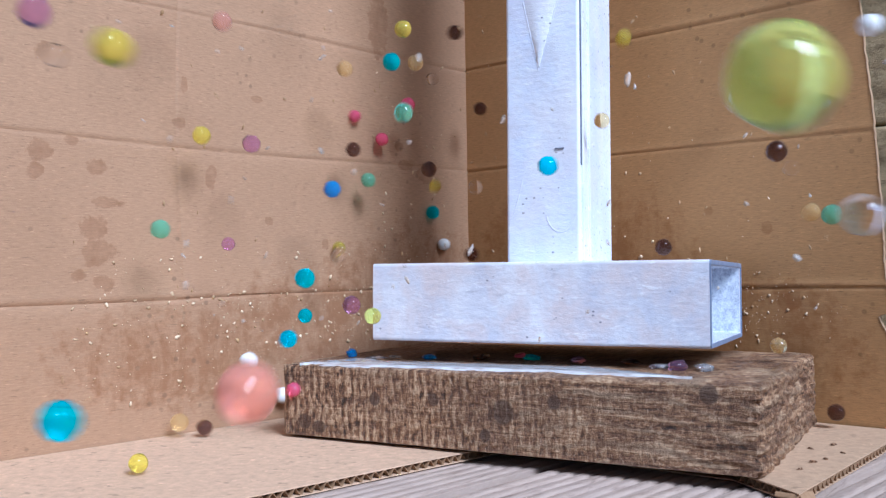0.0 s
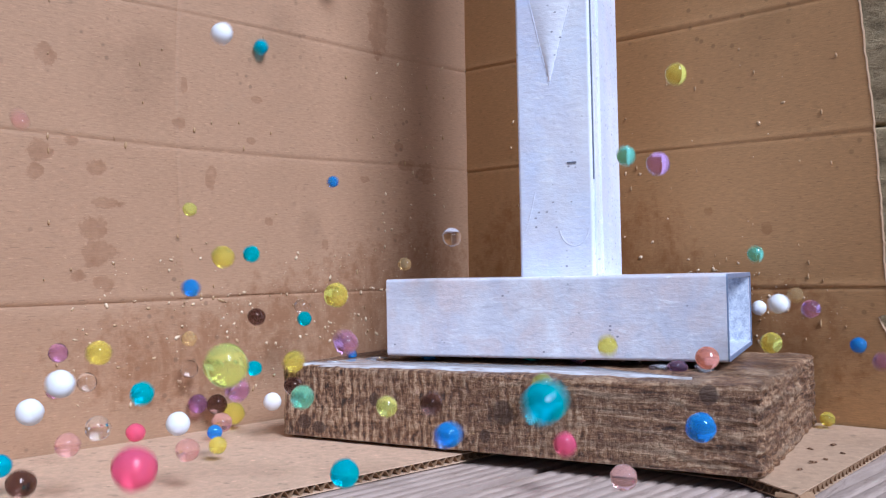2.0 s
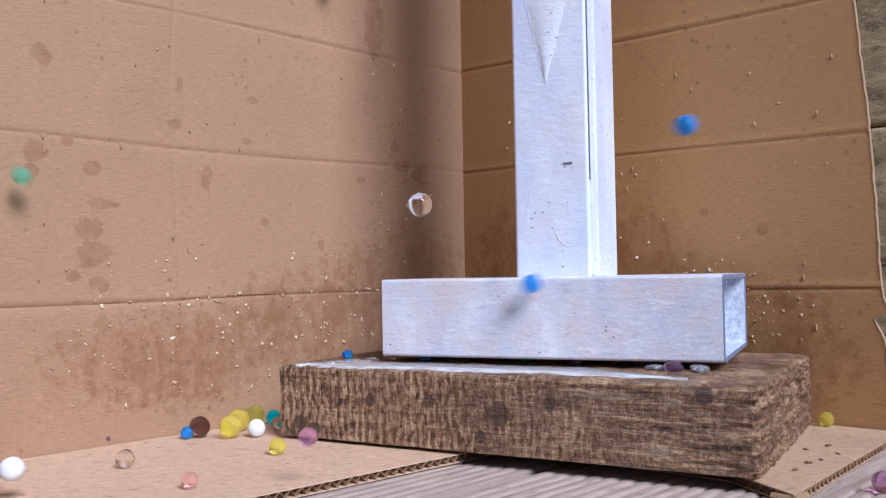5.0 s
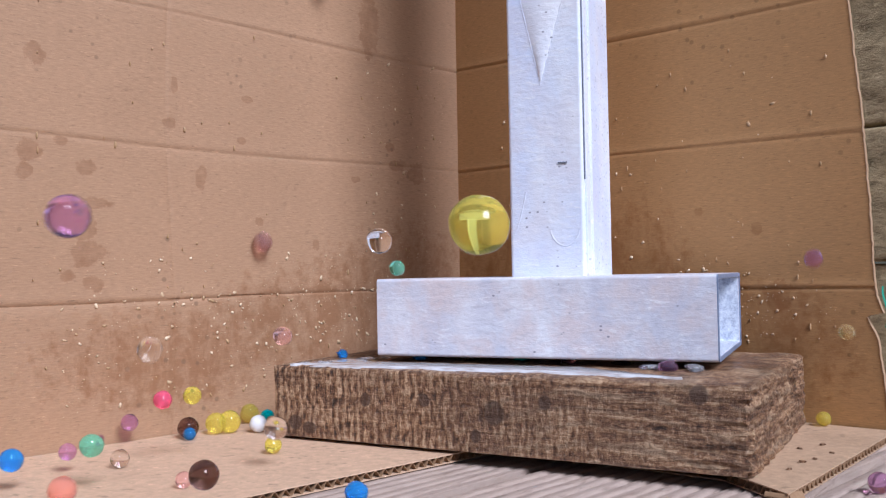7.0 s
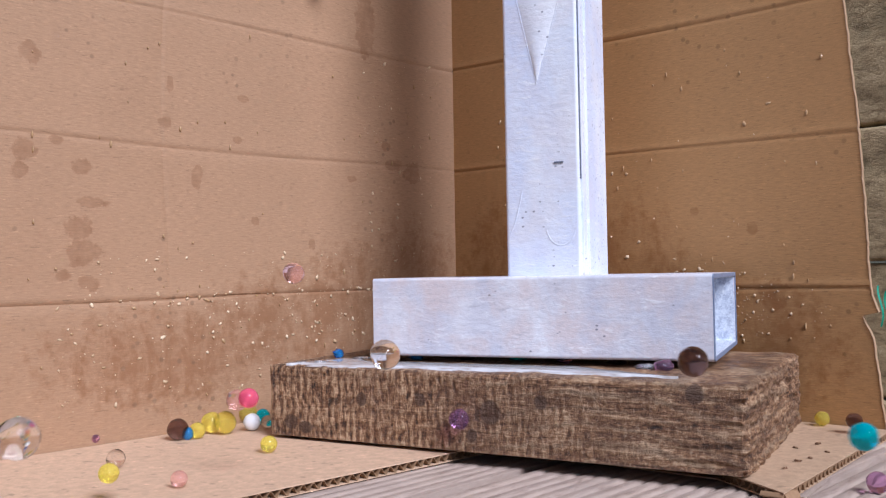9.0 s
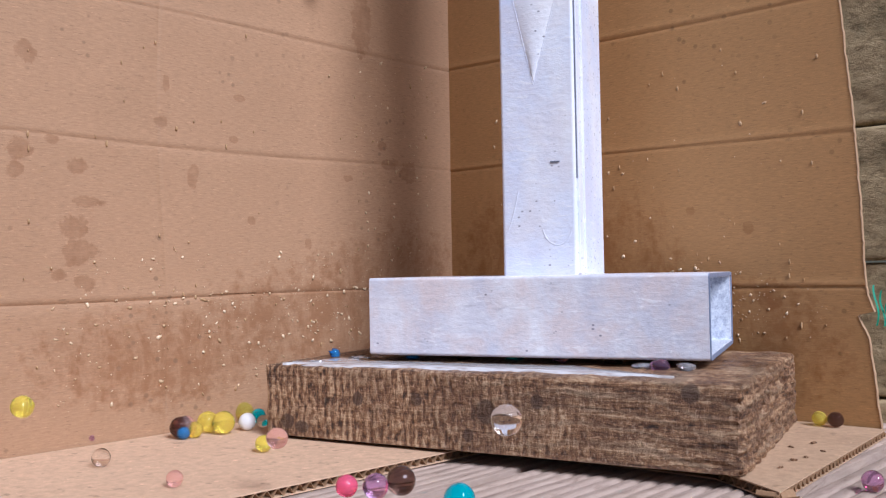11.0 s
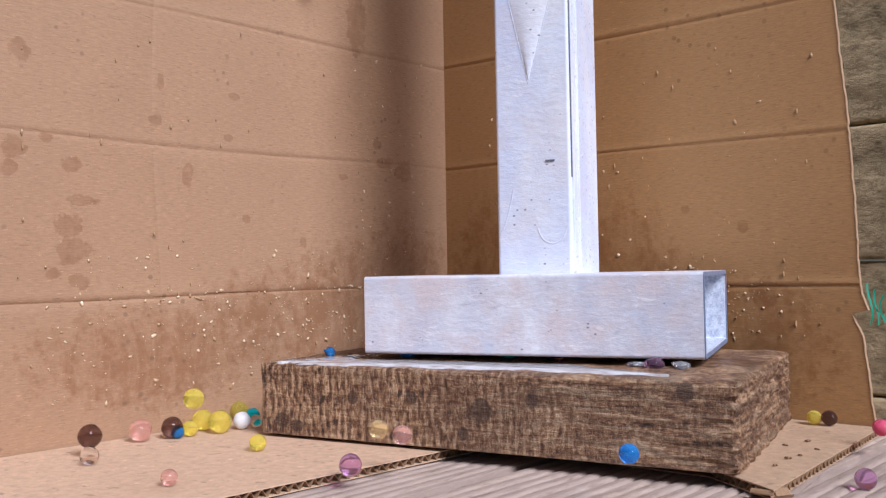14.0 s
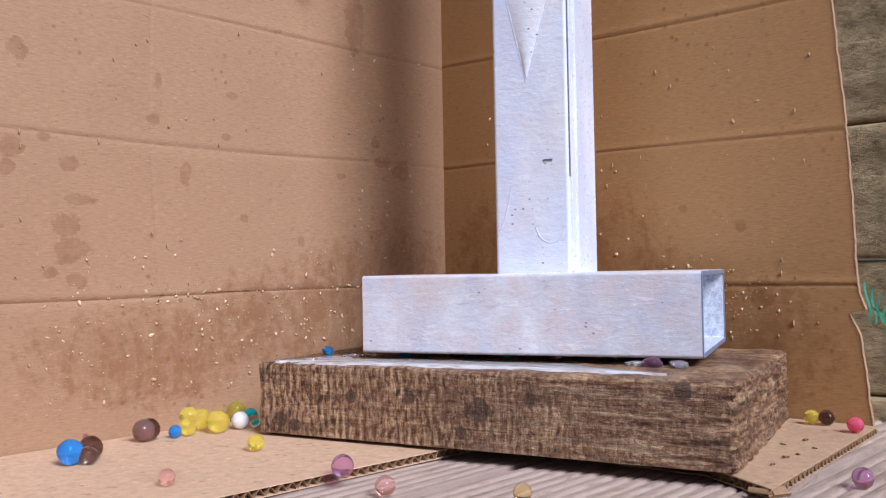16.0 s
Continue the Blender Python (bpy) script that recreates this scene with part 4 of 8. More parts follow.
    walk(bead("black", 12.3), [(0, pose(-0.2836, 0.2409, 0.2581)), (0.2, pose(-0.3210, 0.2192, 0.2782)), (0.5, pose(-0.3431, 0.1334, 0.2822)), (0.8, pose(-0.3636, 0.0593, 0.2721)), (1, pose(-0.3392, -0.0281, 0.2464)), (1.2, pose(-0.3459, -0.0734, 0.2276)), (1.5, pose(-0.3461, -0.1432, 0.1890)), (1.7, pose(-0.3637, -0.1527, 0.1706)), (2, pose(-0.3810, -0.1916, 0.1354)), (16, pose(-0.3810, -0.1916, 0.1354))])
    walk(bead("red", 12.4), [(0, pose(-0.3094, 0.1579, 0.2520)), (0.2, pose(-0.3025, 0.1615, 0.2656)), (0.5, pose(-0.2622, 0.1214, 0.2616)), (0.8, pose(-0.2259, 0.0879, 0.2437)), (1, pose(-0.1984, 0.0563, 0.2208)), (1.2, pose(-0.1730, 0.0292, 0.1932)), (1.5, pose(-0.1597, 0.0380, 0.1440)), (1.7, pose(-0.1361, 0.0151, 0.0982)), (2, pose(-0.0899, -0.0477, 0.0212)), (2.1, pose(-0.0841, -0.0471, 0.0077)), (2.2, pose(-0.0796, -0.0415, 0.0079)), (2.5, pose(-0.0746, -0.0129, 0.0656)), (2.7, pose(-0.0651, -0.0084, 0.1000)), (3, pose(-0.0512, -0.0016, 0.1365)), (3.2, pose(-0.0418, 0.0033, 0.1521)), (3.5, pose(-0.0263, 0.0118, 0.1617)), (4, pose(0.0068, 0.0037, 0.1384)), (4.2, pose(0.0176, 0.0102, 0.1187)), (4.8, pose(0.0573, 0.0099, 0.0250)), (5.2, pose(0.1177, 0.0276, 0.0076)), (16, pose(0.1177, 0.0276, 0.0076))])
    walk(bead("red", 11.5), [(0, pose(-0.3331, 0.1535, 0.2244)), (0.2, pose(-0.3406, 0.1488, 0.2423)), (0.5, pose(-0.3177, 0.0931, 0.2512)), (0.8, pose(-0.3004, 0.0442, 0.2474)), (1, pose(-0.2841, 0.0029, 0.2341)), (1.2, pose(-0.2513, -0.0617, 0.2083)), (1.5, pose(-0.2032, -0.1529, 0.1607)), (1.7, pose(-0.1605, -0.2256, 0.1208)), (2, pose(-0.0926, -0.3294, 0.0639)), (2.2, pose(-0.1814, -0.2901, 0.0413)), (2.5, pose(-0.2091, -0.3055, 0.0352)), (16, pose(-0.2091, -0.3055, 0.0352))])
    walk(bead("green", 10.6), [(0, pose(-0.1746, -0.0658, 0.2003)), (0.2, pose(-0.1620, -0.0592, 0.2257)), (0.5, pose(-0.1216, -0.0693, 0.2523)), (0.65, pose(-0.1767, 0.0553, 0.2901)), (0.8, pose(-0.1944, 0.0994, 0.2947)), (1, pose(-0.1857, 0.1042, 0.2982)), (1.2, pose(-0.1570, 0.0666, 0.2834)), (1.5, pose(-0.1399, 0.0767, 0.2671)), (1.7, pose(-0.1120, 0.0463, 0.2368)), (2, pose(-0.0679, -0.0046, 0.1747)), (2.2, pose(-0.0190, -0.1076, 0.1226)), (2.5, pose(0.0208, -0.1519, 0.0412)), (2.65, pose(0.0313, -0.1730, 0.0375)), (2.8, pose(0.0375, -0.1760, 0.0496)), (3, pose(0.0445, -0.1786, 0.0735)), (3.2, pose(0.0445, -0.1675, 0.1095)), (3.5, pose(0.0485, -0.1665, 0.1566)), (4, pose(0.0575, -0.1627, 0.2021)), (4.3, pose(0.0625, -0.1606, 0.2229)), (16, pose(0.0625, -0.1606, 0.2229))])
    walk(bead("green", 12.1), [(0, pose(-0.3292, 0.1263, 0.1874)), (0.2, pose(-0.3498, 0.1143, 0.1999)), (0.5, pose(-0.3458, 0.0551, 0.2011)), (0.8, pose(-0.3510, -0.0009, 0.1896)), (1, pose(-0.2994, -0.0952, 0.1636)), (1.2, pose(-0.2838, -0.1479, 0.1413)), (1.5, pose(-0.2767, -0.2156, 0.0947)), (1.7, pose(-0.2941, -0.2449, 0.0610)), (16, pose(-0.2941, -0.2449, 0.0610))])
    walk(bead("teal", 12.2), [(0, pose(-0.3215, 0.2173, 0.1648)), (0.2, pose(-0.2940, 0.1600, 0.1713)), (0.5, pose(-0.2720, 0.1101, 0.1703)), (0.8, pose(-0.2322, 0.0318, 0.1519)), (1, pose(-0.2183, -0.0016, 0.1318)), (1.2, pose(-0.2070, -0.0316, 0.1054)), (1.5, pose(-0.1615, -0.1192, 0.0553)), (1.7, pose(-0.1572, -0.1381, 0.0109)), (1.8, pose(-0.1494, -0.1542, 0.0101)), (2, pose(-0.1336, -0.1822, 0.0292)), (2.2, pose(-0.1125, -0.2161, 0.0581)), (2.5, pose(-0.0911, -0.2521, 0.0857)), (2.7, pose(-0.0746, -0.2802, 0.0955)), (3, pose(-0.0576, -0.3135, 0.0973)), (3.2, pose(-0.0374, -0.3475, 0.0910)), (3.5, pose(-0.0310, -0.3722, 0.0619)), (16, pose(-0.0310, -0.3722, 0.0619))])
    walk(bead("yellow", 11.1), [(0, pose(-0.3504, 0.1135, 0.1317)), (0.2, pose(-0.3034, 0.0441, 0.1585)), (0.5, pose(-0.2638, -0.0100, 0.1706)), (0.8, pose(-0.2399, -0.0391, 0.1608)), (1, pose(-0.2210, -0.0658, 0.1444)), (1.2, pose(-0.2044, -0.0895, 0.1254)), (1.5, pose(-0.1759, -0.1296, 0.0874)), (1.6, pose(-0.1763, -0.1294, 0.0719)), (1.7, pose(-0.1764, -0.1296, 0.0783)), (2, pose(-0.1510, -0.1627, 0.1027)), (2.2, pose(-0.1401, -0.1771, 0.1119)), (2.5, pose(-0.1300, -0.1901, 0.1178)), (2.7, pose(-0.1130, -0.2134, 0.1160)), (3, pose(-0.1060, -0.2239, 0.1046)), (3.2, pose(-0.0929, -0.2423, 0.0907)), (3.5, pose(-0.0770, -0.2658, 0.0620)), (3.75, pose(-0.0797, -0.2561, 0.0331)), (4, pose(-0.0802, -0.2455, 0.0387)), (4.4, pose(-0.0708, -0.2397, 0.0191)), (16, pose(-0.0708, -0.2397, 0.0191))])
    walk(bead("black", 12.5), [(0, pose(-0.2719, 0.1270, 0.1924)), (0.2, pose(-0.2623, 0.0771, 0.1974)), (0.5, pose(-0.2379, 0.0425, 0.2003)), (0.8, pose(-0.2163, 0.0123, 0.1930)), (1, pose(-0.2156, 0.0129, 0.1853)), (1.2, pose(-0.2149, 0.0136, 0.1721)), (1.5, pose(-0.1963, -0.0128, 0.1369)), (1.7, pose(-0.1797, -0.0364, 0.1015)), (2, pose(-0.1527, -0.0777, 0.0428)), (2.2, pose(-0.1218, -0.1288, 0.0264)), (2.5, pose(-0.1468, -0.0748, 0.0617)), (2.7, pose(-0.1224, -0.1098, 0.0895)), (3, pose(-0.1172, -0.1075, 0.1155)), (3.2, pose(-0.0977, -0.1371, 0.1248)), (3.5, pose(-0.0786, -0.1607, 0.1287)), (4, pose(-0.0656, -0.1682, 0.1078)), (4.2, pose(-0.0572, -0.1771, 0.0868)), (4.6, pose(-0.0413, -0.1921, 0.0157)), (16, pose(-0.0413, -0.1921, 0.0157))])
    walk(bead("purple", 11.7), [(0, pose(-0.0763, -0.3923, 0.1603)), (0.06, pose(-0.0763, -0.3923, 0.1603)), (0.2, pose(-0.0396, -0.3704, 0.1202)), (0.5, pose(-0.0651, -0.3102, 0.0969)), (0.8, pose(-0.0884, -0.2056, 0.0454)), (1, pose(-0.0806, -0.1542, 0.0327)), (1.2, pose(-0.0670, -0.1083, 0.0155)), (1.5, pose(-0.0429, -0.0735, 0.0074)), (1.7, pose(-0.0214, -0.0399, 0.0073)), (2.1, pose(0.0363, -0.1203, 0.0067)), (16, pose(0.0363, -0.1203, 0.0067))])
    walk(bead("purple", 12.5), [(0, pose(-0.2082, -0.3099, 0.0329)), (0.06, pose(-0.2082, -0.3099, 0.0329)), (0.2, pose(-0.1606, -0.2831, 0.0389)), (0.5, pose(-0.1437, -0.2249, 0.0352)), (0.8, pose(-0.0914, -0.1487, 0.0211)), (1, pose(-0.0687, -0.1181, 0.0268)), (1.2, pose(-0.0567, -0.0928, 0.0633)), (1.5, pose(-0.0514, -0.0217, 0.0997)), (1.7, pose(-0.0458, -0.0192, 0.1261)), (2, pose(-0.0455, -0.0201, 0.1672)), (2.2, pose(-0.0453, -0.0207, 0.1897)), (2.5, pose(-0.0382, -0.0424, 0.2113)), (2.7, pose(-0.0372, -0.0421, 0.2227)), (3, pose(-0.0247, -0.0789, 0.2200)), (3.2, pose(-0.0186, -0.0947, 0.2130)), (3.5, pose(-0.0010, -0.1480, 0.1844)), (4, pose(0.0216, -0.2110, 0.1141)), (4.2, pose(0.0305, -0.2375, 0.0854)), (4.5, pose(0.0399, -0.2632, 0.0398)), (16, pose(0.0399, -0.2632, 0.0398))])
    walk(bead("white", 12.5), [(0, pose(-0.3382, -0.0106, 0.0518)), (0.2, pose(-0.3142, -0.0772, 0.0383)), (0.5, pose(-0.2972, -0.1320, 0.0372)), (0.8, pose(-0.3026, -0.1624, 0.0267)), (1, pose(-0.3143, -0.1692, 0.0332)), (1.2, pose(-0.2908, -0.2041, 0.0418)), (1.5, pose(-0.2857, -0.2223, 0.0437)), (1.7, pose(-0.2926, -0.2261, 0.0405)), (2, pose(-0.2830, -0.2209, 0.0508)), (2.2, pose(-0.2812, -0.2195, 0.0383)), (2.5, pose(-0.2942, -0.2052, 0.0208)), (2.7, pose(-0.3048, -0.1887, 0.0360)), (3, pose(-0.3162, -0.1705, 0.0492)), (3.2, pose(-0.3319, -0.1516, 0.0490)), (3.5, pose(-0.3267, -0.1485, 0.0427)), (4, pose(-0.3389, -0.1241, 0.0221)), (4.6, pose(-0.3310, -0.1496, 0.0162)), (5.4, pose(-0.3277, -0.2228, 0.0162)), (16, pose(-0.3277, -0.2228, 0.0162))])
    walk(bead("white", 12.2), [(0, pose(-0.3652, 0.0576, 0.0183)), (0.2, pose(-0.3422, 0.0171, 0.0085)), (0.5, pose(-0.3062, -0.0520, 0.0401)), (0.8, pose(-0.3013, -0.0865, 0.0523)), (1, pose(-0.2943, -0.1156, 0.0536)), (1.2, pose(-0.2721, -0.1597, 0.0512)), (1.5, pose(-0.2505, -0.2143, 0.0346)), (1.7, pose(-0.2626, -0.2407, 0.0621)), (2, pose(-0.2472, -0.2321, 0.0668)), (2.2, pose(-0.2112, -0.2289, 0.0644)), (2.5, pose(-0.2150, -0.1737, 0.0424)), (2.7, pose(-0.2335, -0.1101, 0.0306)), (3, pose(-0.2299, -0.1602, 0.0580)), (3.2, pose(-0.2506, -0.1721, 0.0654)), (3.5, pose(-0.2389, -0.2272, 0.0700)), (3.9, pose(-0.2547, -0.2692, 0.0621)), (16, pose(-0.2547, -0.2692, 0.0621))])
    walk(bead("white", 12.5), [(0, pose(-0.2600, -0.0533, 0.3013)), (1.5, pose(-0.2600, -0.0533, 0.3013)), (2, pose(-0.2788, -0.0966, 0.2528)), (2.2, pose(-0.2780, -0.1257, 0.2181)), (2.5, pose(-0.2993, -0.1065, 0.1877)), (2.7, pose(-0.2626, -0.1428, 0.1511)), (3, pose(-0.2641, -0.1421, 0.0937)), (3.2, pose(-0.2490, -0.1574, 0.0475)), (3.5, pose(-0.2232, -0.1657, 0.0496)), (4, pose(-0.1612, -0.1899, 0.0938)), (4.2, pose(-0.1396, -0.1942, 0.0954)), (4.8, pose(-0.0800, -0.2014, 0.0131)), (16, pose(-0.0800, -0.2014, 0.0131))])
    walk(bead("white", 12.5), [(0, pose(0.1203, 0.1723, 0.2156)), (0.15, pose(0.1203, 0.1723, 0.2156)), (0.5, pose(-0.3495, 0.0322, 0.0182)), (0.8, pose(-0.2845, -0.0602, 0.0298)), (1, pose(-0.2700, -0.0861, 0.0379)), (1.2, pose(-0.2766, -0.0898, 0.0368)), (1.5, pose(-0.2528, -0.1342, 0.0306)), (1.7, pose(-0.2433, -0.1540, 0.0345)), (2, pose(-0.2689, -0.1435, 0.0346)), (2.2, pose(-0.2593, -0.1630, 0.0333)), (2.5, pose(-0.2389, -0.1953, 0.0340)), (2.7, pose(-0.2589, -0.1856, 0.0328)), (3, pose(-0.2395, -0.2149, 0.0320)), (3.2, pose(-0.2598, -0.2069, 0.0292)), (3.5, pose(-0.2430, -0.2346, 0.0316)), (4, pose(-0.2479, -0.2536, 0.0288)), (4.3, pose(-0.2556, -0.2731, 0.0270)), (16, pose(-0.2556, -0.2731, 0.0270))])
    walk(bead("white", 12.3), [(0, pose(-0.1428, 0.0756, 0.3273)), (0.77, pose(-0.1428, 0.0756, 0.3273)), (1.6, pose(-0.3420, 0.0266, 0.0278)), (2, pose(-0.3194, -0.0082, 0.0253)), (2.5, pose(-0.2809, -0.0660, 0.0355)), (2.7, pose(-0.2826, -0.0671, 0.0389)), (3, pose(-0.2857, -0.0687, 0.0335)), (3.2, pose(-0.2885, -0.0700, 0.0230)), (3.5, pose(-0.2908, -0.0715, 0.0319)), (4, pose(-0.2765, -0.0967, 0.0312)), (4.8, pose(-0.3353, -0.0104, 0.0062)), (5.5, pose(-0.3276, 0.0001, 0.0062)), (7, pose(-0.3404, 0.0114, 0.0062)), (9, pose(-0.3456, 0.0150, 0.0062)), (12.5, pose(-0.3468, 0.0150, 0.0062)), (16, pose(-0.3444, 0.0127, 0.0062))])
    walk(bead("white", 11.4), [(0, pose(0.1214, 0.1138, 0.0911)), (1.4, pose(0.1214, 0.1138, 0.0911)), (1.7, pose(0.0500, 0.0734, 0.0853)), (2, pose(0.0021, 0.0461, 0.0910)), (2.2, pose(-0.0385, 0.0577, 0.0881)), (2.5, pose(-0.0813, -0.0008, 0.0706)), (2.7, pose(-0.1025, -0.0436, 0.0644)), (3, pose(-0.1541, -0.0422, 0.0746)), (3.2, pose(-0.1808, -0.0573, 0.0751)), (3.5, pose(-0.1895, -0.1209, 0.0688)), (4, pose(-0.2532, -0.1556, 0.0232)), (4.5, pose(-0.2624, -0.2087, 0.0222)), (5, pose(-0.2784, -0.2576, 0.0235)), (16, pose(-0.2784, -0.2576, 0.0235))])
    walk(bead("white", 10.8), [(0, pose(-0.0719, 0.3255, 0.0684)), (1.4, pose(-0.0719, 0.3255, 0.0684)), (1.7, pose(-0.0407, 0.2053, 0.0864)), (2, pose(-0.0385, 0.2066, 0.0814)), (2.2, pose(-0.0330, 0.1547, 0.0727)), (2.5, pose(-0.0223, 0.1362, 0.0626)), (3, pose(0.0022, 0.0851, 0.0637)), (3.2, pose(0.0141, 0.0549, 0.0611)), (3.5, pose(0.0259, 0.0615, 0.0590)), (4, pose(0.0501, 0.0430, 0.0304)), (4.4, pose(0.1143, 0.0794, 0.0117)), (16, pose(0.1143, 0.0794, 0.0117))])
    walk(bead("white", 11.4), [(0, pose(-0.0750, 0.3692, 0.0589)), (2.8, pose(-0.0750, 0.3692, 0.0589)), (3.2, pose(-0.0418, 0.1871, 0.0611)), (3.5, pose(-0.0250, 0.1461, 0.0629)), (4, pose(0.0027, 0.0784, 0.0757)), (4.4, pose(0.0206, 0.0541, 0.0652)), (5.2, pose(0.1143, 0.0488, 0.0170)), (16, pose(0.1143, 0.0488, 0.0170))])
    walk(bead("teal", 12.5), [(0, pose(-0.2589, -0.0477, 0.1091)), (0.2, pose(-0.2641, -0.0843, 0.1002)), (0.5, pose(-0.2036, -0.2139, 0.0794)), (0.8, pose(-0.2636, -0.2109, 0.0851)), (1.05, pose(-0.3079, -0.2359, 0.0824)), (16, pose(-0.3079, -0.2359, 0.0824))])
    walk(bead("cyan", 11.6), [(0, pose(-0.2840, -0.0339, 0.0704)), (0.2, pose(-0.2840, -0.0730, 0.0563)), (0.5, pose(-0.3142, -0.0893, 0.0208)), (0.8, pose(-0.3901, -0.0514, 0.0068)), (1, pose(-0.3487, -0.1090, 0.0270)), (1.2, pose(-0.3355, -0.1369, 0.0385)), (1.5, pose(-0.3101, -0.1822, 0.0411)), (1.7, pose(-0.3437, -0.1726, 0.0254)), (2, pose(-0.3388, -0.1978, 0.0166)), (2.3, pose(-0.3376, -0.2225, 0.0148)), (16, pose(-0.3376, -0.2225, 0.0148))])
    walk(bead("teal", 10.0), [(0, pose(-0.1540, 0.0757, 0.3283)), (0.06, pose(-0.1540, 0.0757, 0.3283)), (0.2, pose(-0.3090, -0.0042, 0.0292)), (0.5, pose(-0.2895, -0.0438, 0.0175)), (0.8, pose(-0.2979, -0.0492, 0.0442)), (1, pose(-0.2556, -0.1087, 0.0661)), (1.2, pose(-0.2622, -0.1127, 0.0753)), (1.5, pose(-0.2533, -0.1420, 0.0802)), (1.7, pose(-0.2091, -0.1988, 0.0806)), (2, pose(-0.2097, -0.2208, 0.0632)), (2.2, pose(-0.1948, -0.2503, 0.0461)), (2.5, pose(-0.1922, -0.2807, 0.0353)), (2.8, pose(-0.2083, -0.3040, 0.0292)), (16, pose(-0.2083, -0.3040, 0.0292))])
    walk(bead("teal", 10.6), [(0, pose(0.1179, 0.1740, 0.1493)), (0.15, pose(0.1179, 0.1740, 0.1493)), (0.5, pose(-0.3082, 0.1001, 0.0607)), (0.8, pose(-0.2384, -0.0243, 0.0687)), (1, pose(-0.2252, -0.0579, 0.0730)), (1.2, pose(-0.2811, -0.0016, 0.0633)), (1.5, pose(-0.2953, -0.0097, 0.0648)), (1.7, pose(-0.3202, 0.0023, 0.0617)), (2, pose(-0.3212, -0.0240, 0.0495)), (2.2, pose(-0.3657, 0.0054, 0.0287)), (2.6, pose(-0.3496, -0.0421, 0.0063)), (3, pose(-0.3687, -0.0497, 0.0099)), (3.2, pose(-0.3733, -0.0524, 0.0164)), (3.6, pose(-0.3422, -0.1222, 0.0102)), (4, pose(-0.3247, -0.1805, 0.0165)), (4.4, pose(-0.3391, -0.2170, 0.0139)), (16, pose(-0.3391, -0.2170, 0.0139))])
    walk(bead("green", 12.5), [(0, pose(-0.0988, 0.0381, 0.3084)), (0.15, pose(-0.0988, 0.0381, 0.3084)), (0.5, pose(-0.2229, -0.0264, 0.0765)), (0.8, pose(-0.2073, -0.0517, 0.0860)), (1, pose(-0.2110, -0.0538, 0.0852)), (1.2, pose(-0.2155, -0.0562, 0.0784)), (1.5, pose(-0.2233, -0.0602, 0.0628)), (1.7, pose(-0.2141, -0.0855, 0.0627)), (2, pose(-0.2116, -0.1113, 0.0475)), (2.2, pose(-0.1960, -0.1499, 0.0272)), (2.5, pose(-0.1811, -0.1815, 0.0203)), (2.7, pose(-0.1670, -0.2084, 0.0387)), (3, pose(-0.1795, -0.2157, 0.0461)), (3.2, pose(-0.1605, -0.2479, 0.0509)), (3.5, pose(-0.1673, -0.2639, 0.0399)), (3.9, pose(-0.1649, -0.3049, 0.0296)), (16, pose(-0.1649, -0.3049, 0.0296))])
    walk(bead("red", 11.0), [(0, pose(-0.0917, -0.3406, 0.0483)), (0.5, pose(-0.0917, -0.3406, 0.0483)), (0.8, pose(-0.1298, -0.2987, 0.0620)), (1, pose(-0.1592, -0.2700, 0.0709)), (1.2, pose(-0.1999, -0.2324, 0.0714)), (1.5, pose(-0.2576, -0.1797, 0.0601)), (1.7, pose(-0.2764, -0.1632, 0.0495)), (2, pose(-0.3216, -0.1249, 0.0230)), (2.2, pose(-0.3407, -0.0981, 0.0187)), (2.5, pose(-0.3912, -0.0359, 0.0366)), (2.7, pose(-0.2838, -0.1032, 0.0164)), (3.1, pose(-0.1944, -0.1763, 0.0067)), (3.3, pose(-0.1471, -0.2319, 0.0061)), (16, pose(-0.1471, -0.2319, 0.0061))])
    walk(bead("red", 11.1), [(0, pose(-0.1255, -0.2006, 0.0048)), (1.97, pose(-0.1255, -0.2006, 0.0048)), (2.2, pose(-0.3477, 0.0179, 0.0065)), (2.5, pose(-0.3522, -0.0091, 0.0507)), (2.7, pose(-0.3660, -0.0169, 0.0482)), (3, pose(-0.3394, -0.0515, 0.0759)), (3.2, pose(-0.2918, -0.1062, 0.1185)), (3.5, pose(-0.2565, -0.1510, 0.1626)), (4, pose(-0.2201, -0.2051, 0.2023)), (4.2, pose(-0.2098, -0.2197, 0.2127)), (4.6, pose(-0.2050, -0.2364, 0.2467)), (16, pose(-0.2050, -0.2364, 0.2467))])
    walk(bead("cyan", 11.2), [(0, pose(-0.3642, 0.0629, 0.3397)), (1.7, pose(-0.3642, 0.0629, 0.3397)), (2, pose(-0.3696, 0.0430, 0.2858)), (2.2, pose(-0.3481, -0.0006, 0.2320)), (2.5, pose(-0.3130, -0.0714, 0.1391)), (2.7, pose(-0.2827, -0.1249, 0.0715)), (2.9, pose(-0.2783, -0.1517, 0.0281)), (3, pose(-0.2843, -0.1550, 0.0253)), (3.2, pose(-0.2566, -0.1927, 0.0700)), (3.5, pose(-0.2139, -0.2493, 0.1188)), (3.75, pose(-0.1805, -0.2620, 0.1484)), (4, pose(-0.1472, -0.2703, 0.1665)), (4.2, pose(-0.1294, -0.2724, 0.1763)), (4.7, pose(-0.0927, -0.2744, 0.2158)), (16, pose(-0.0927, -0.2744, 0.2158))])
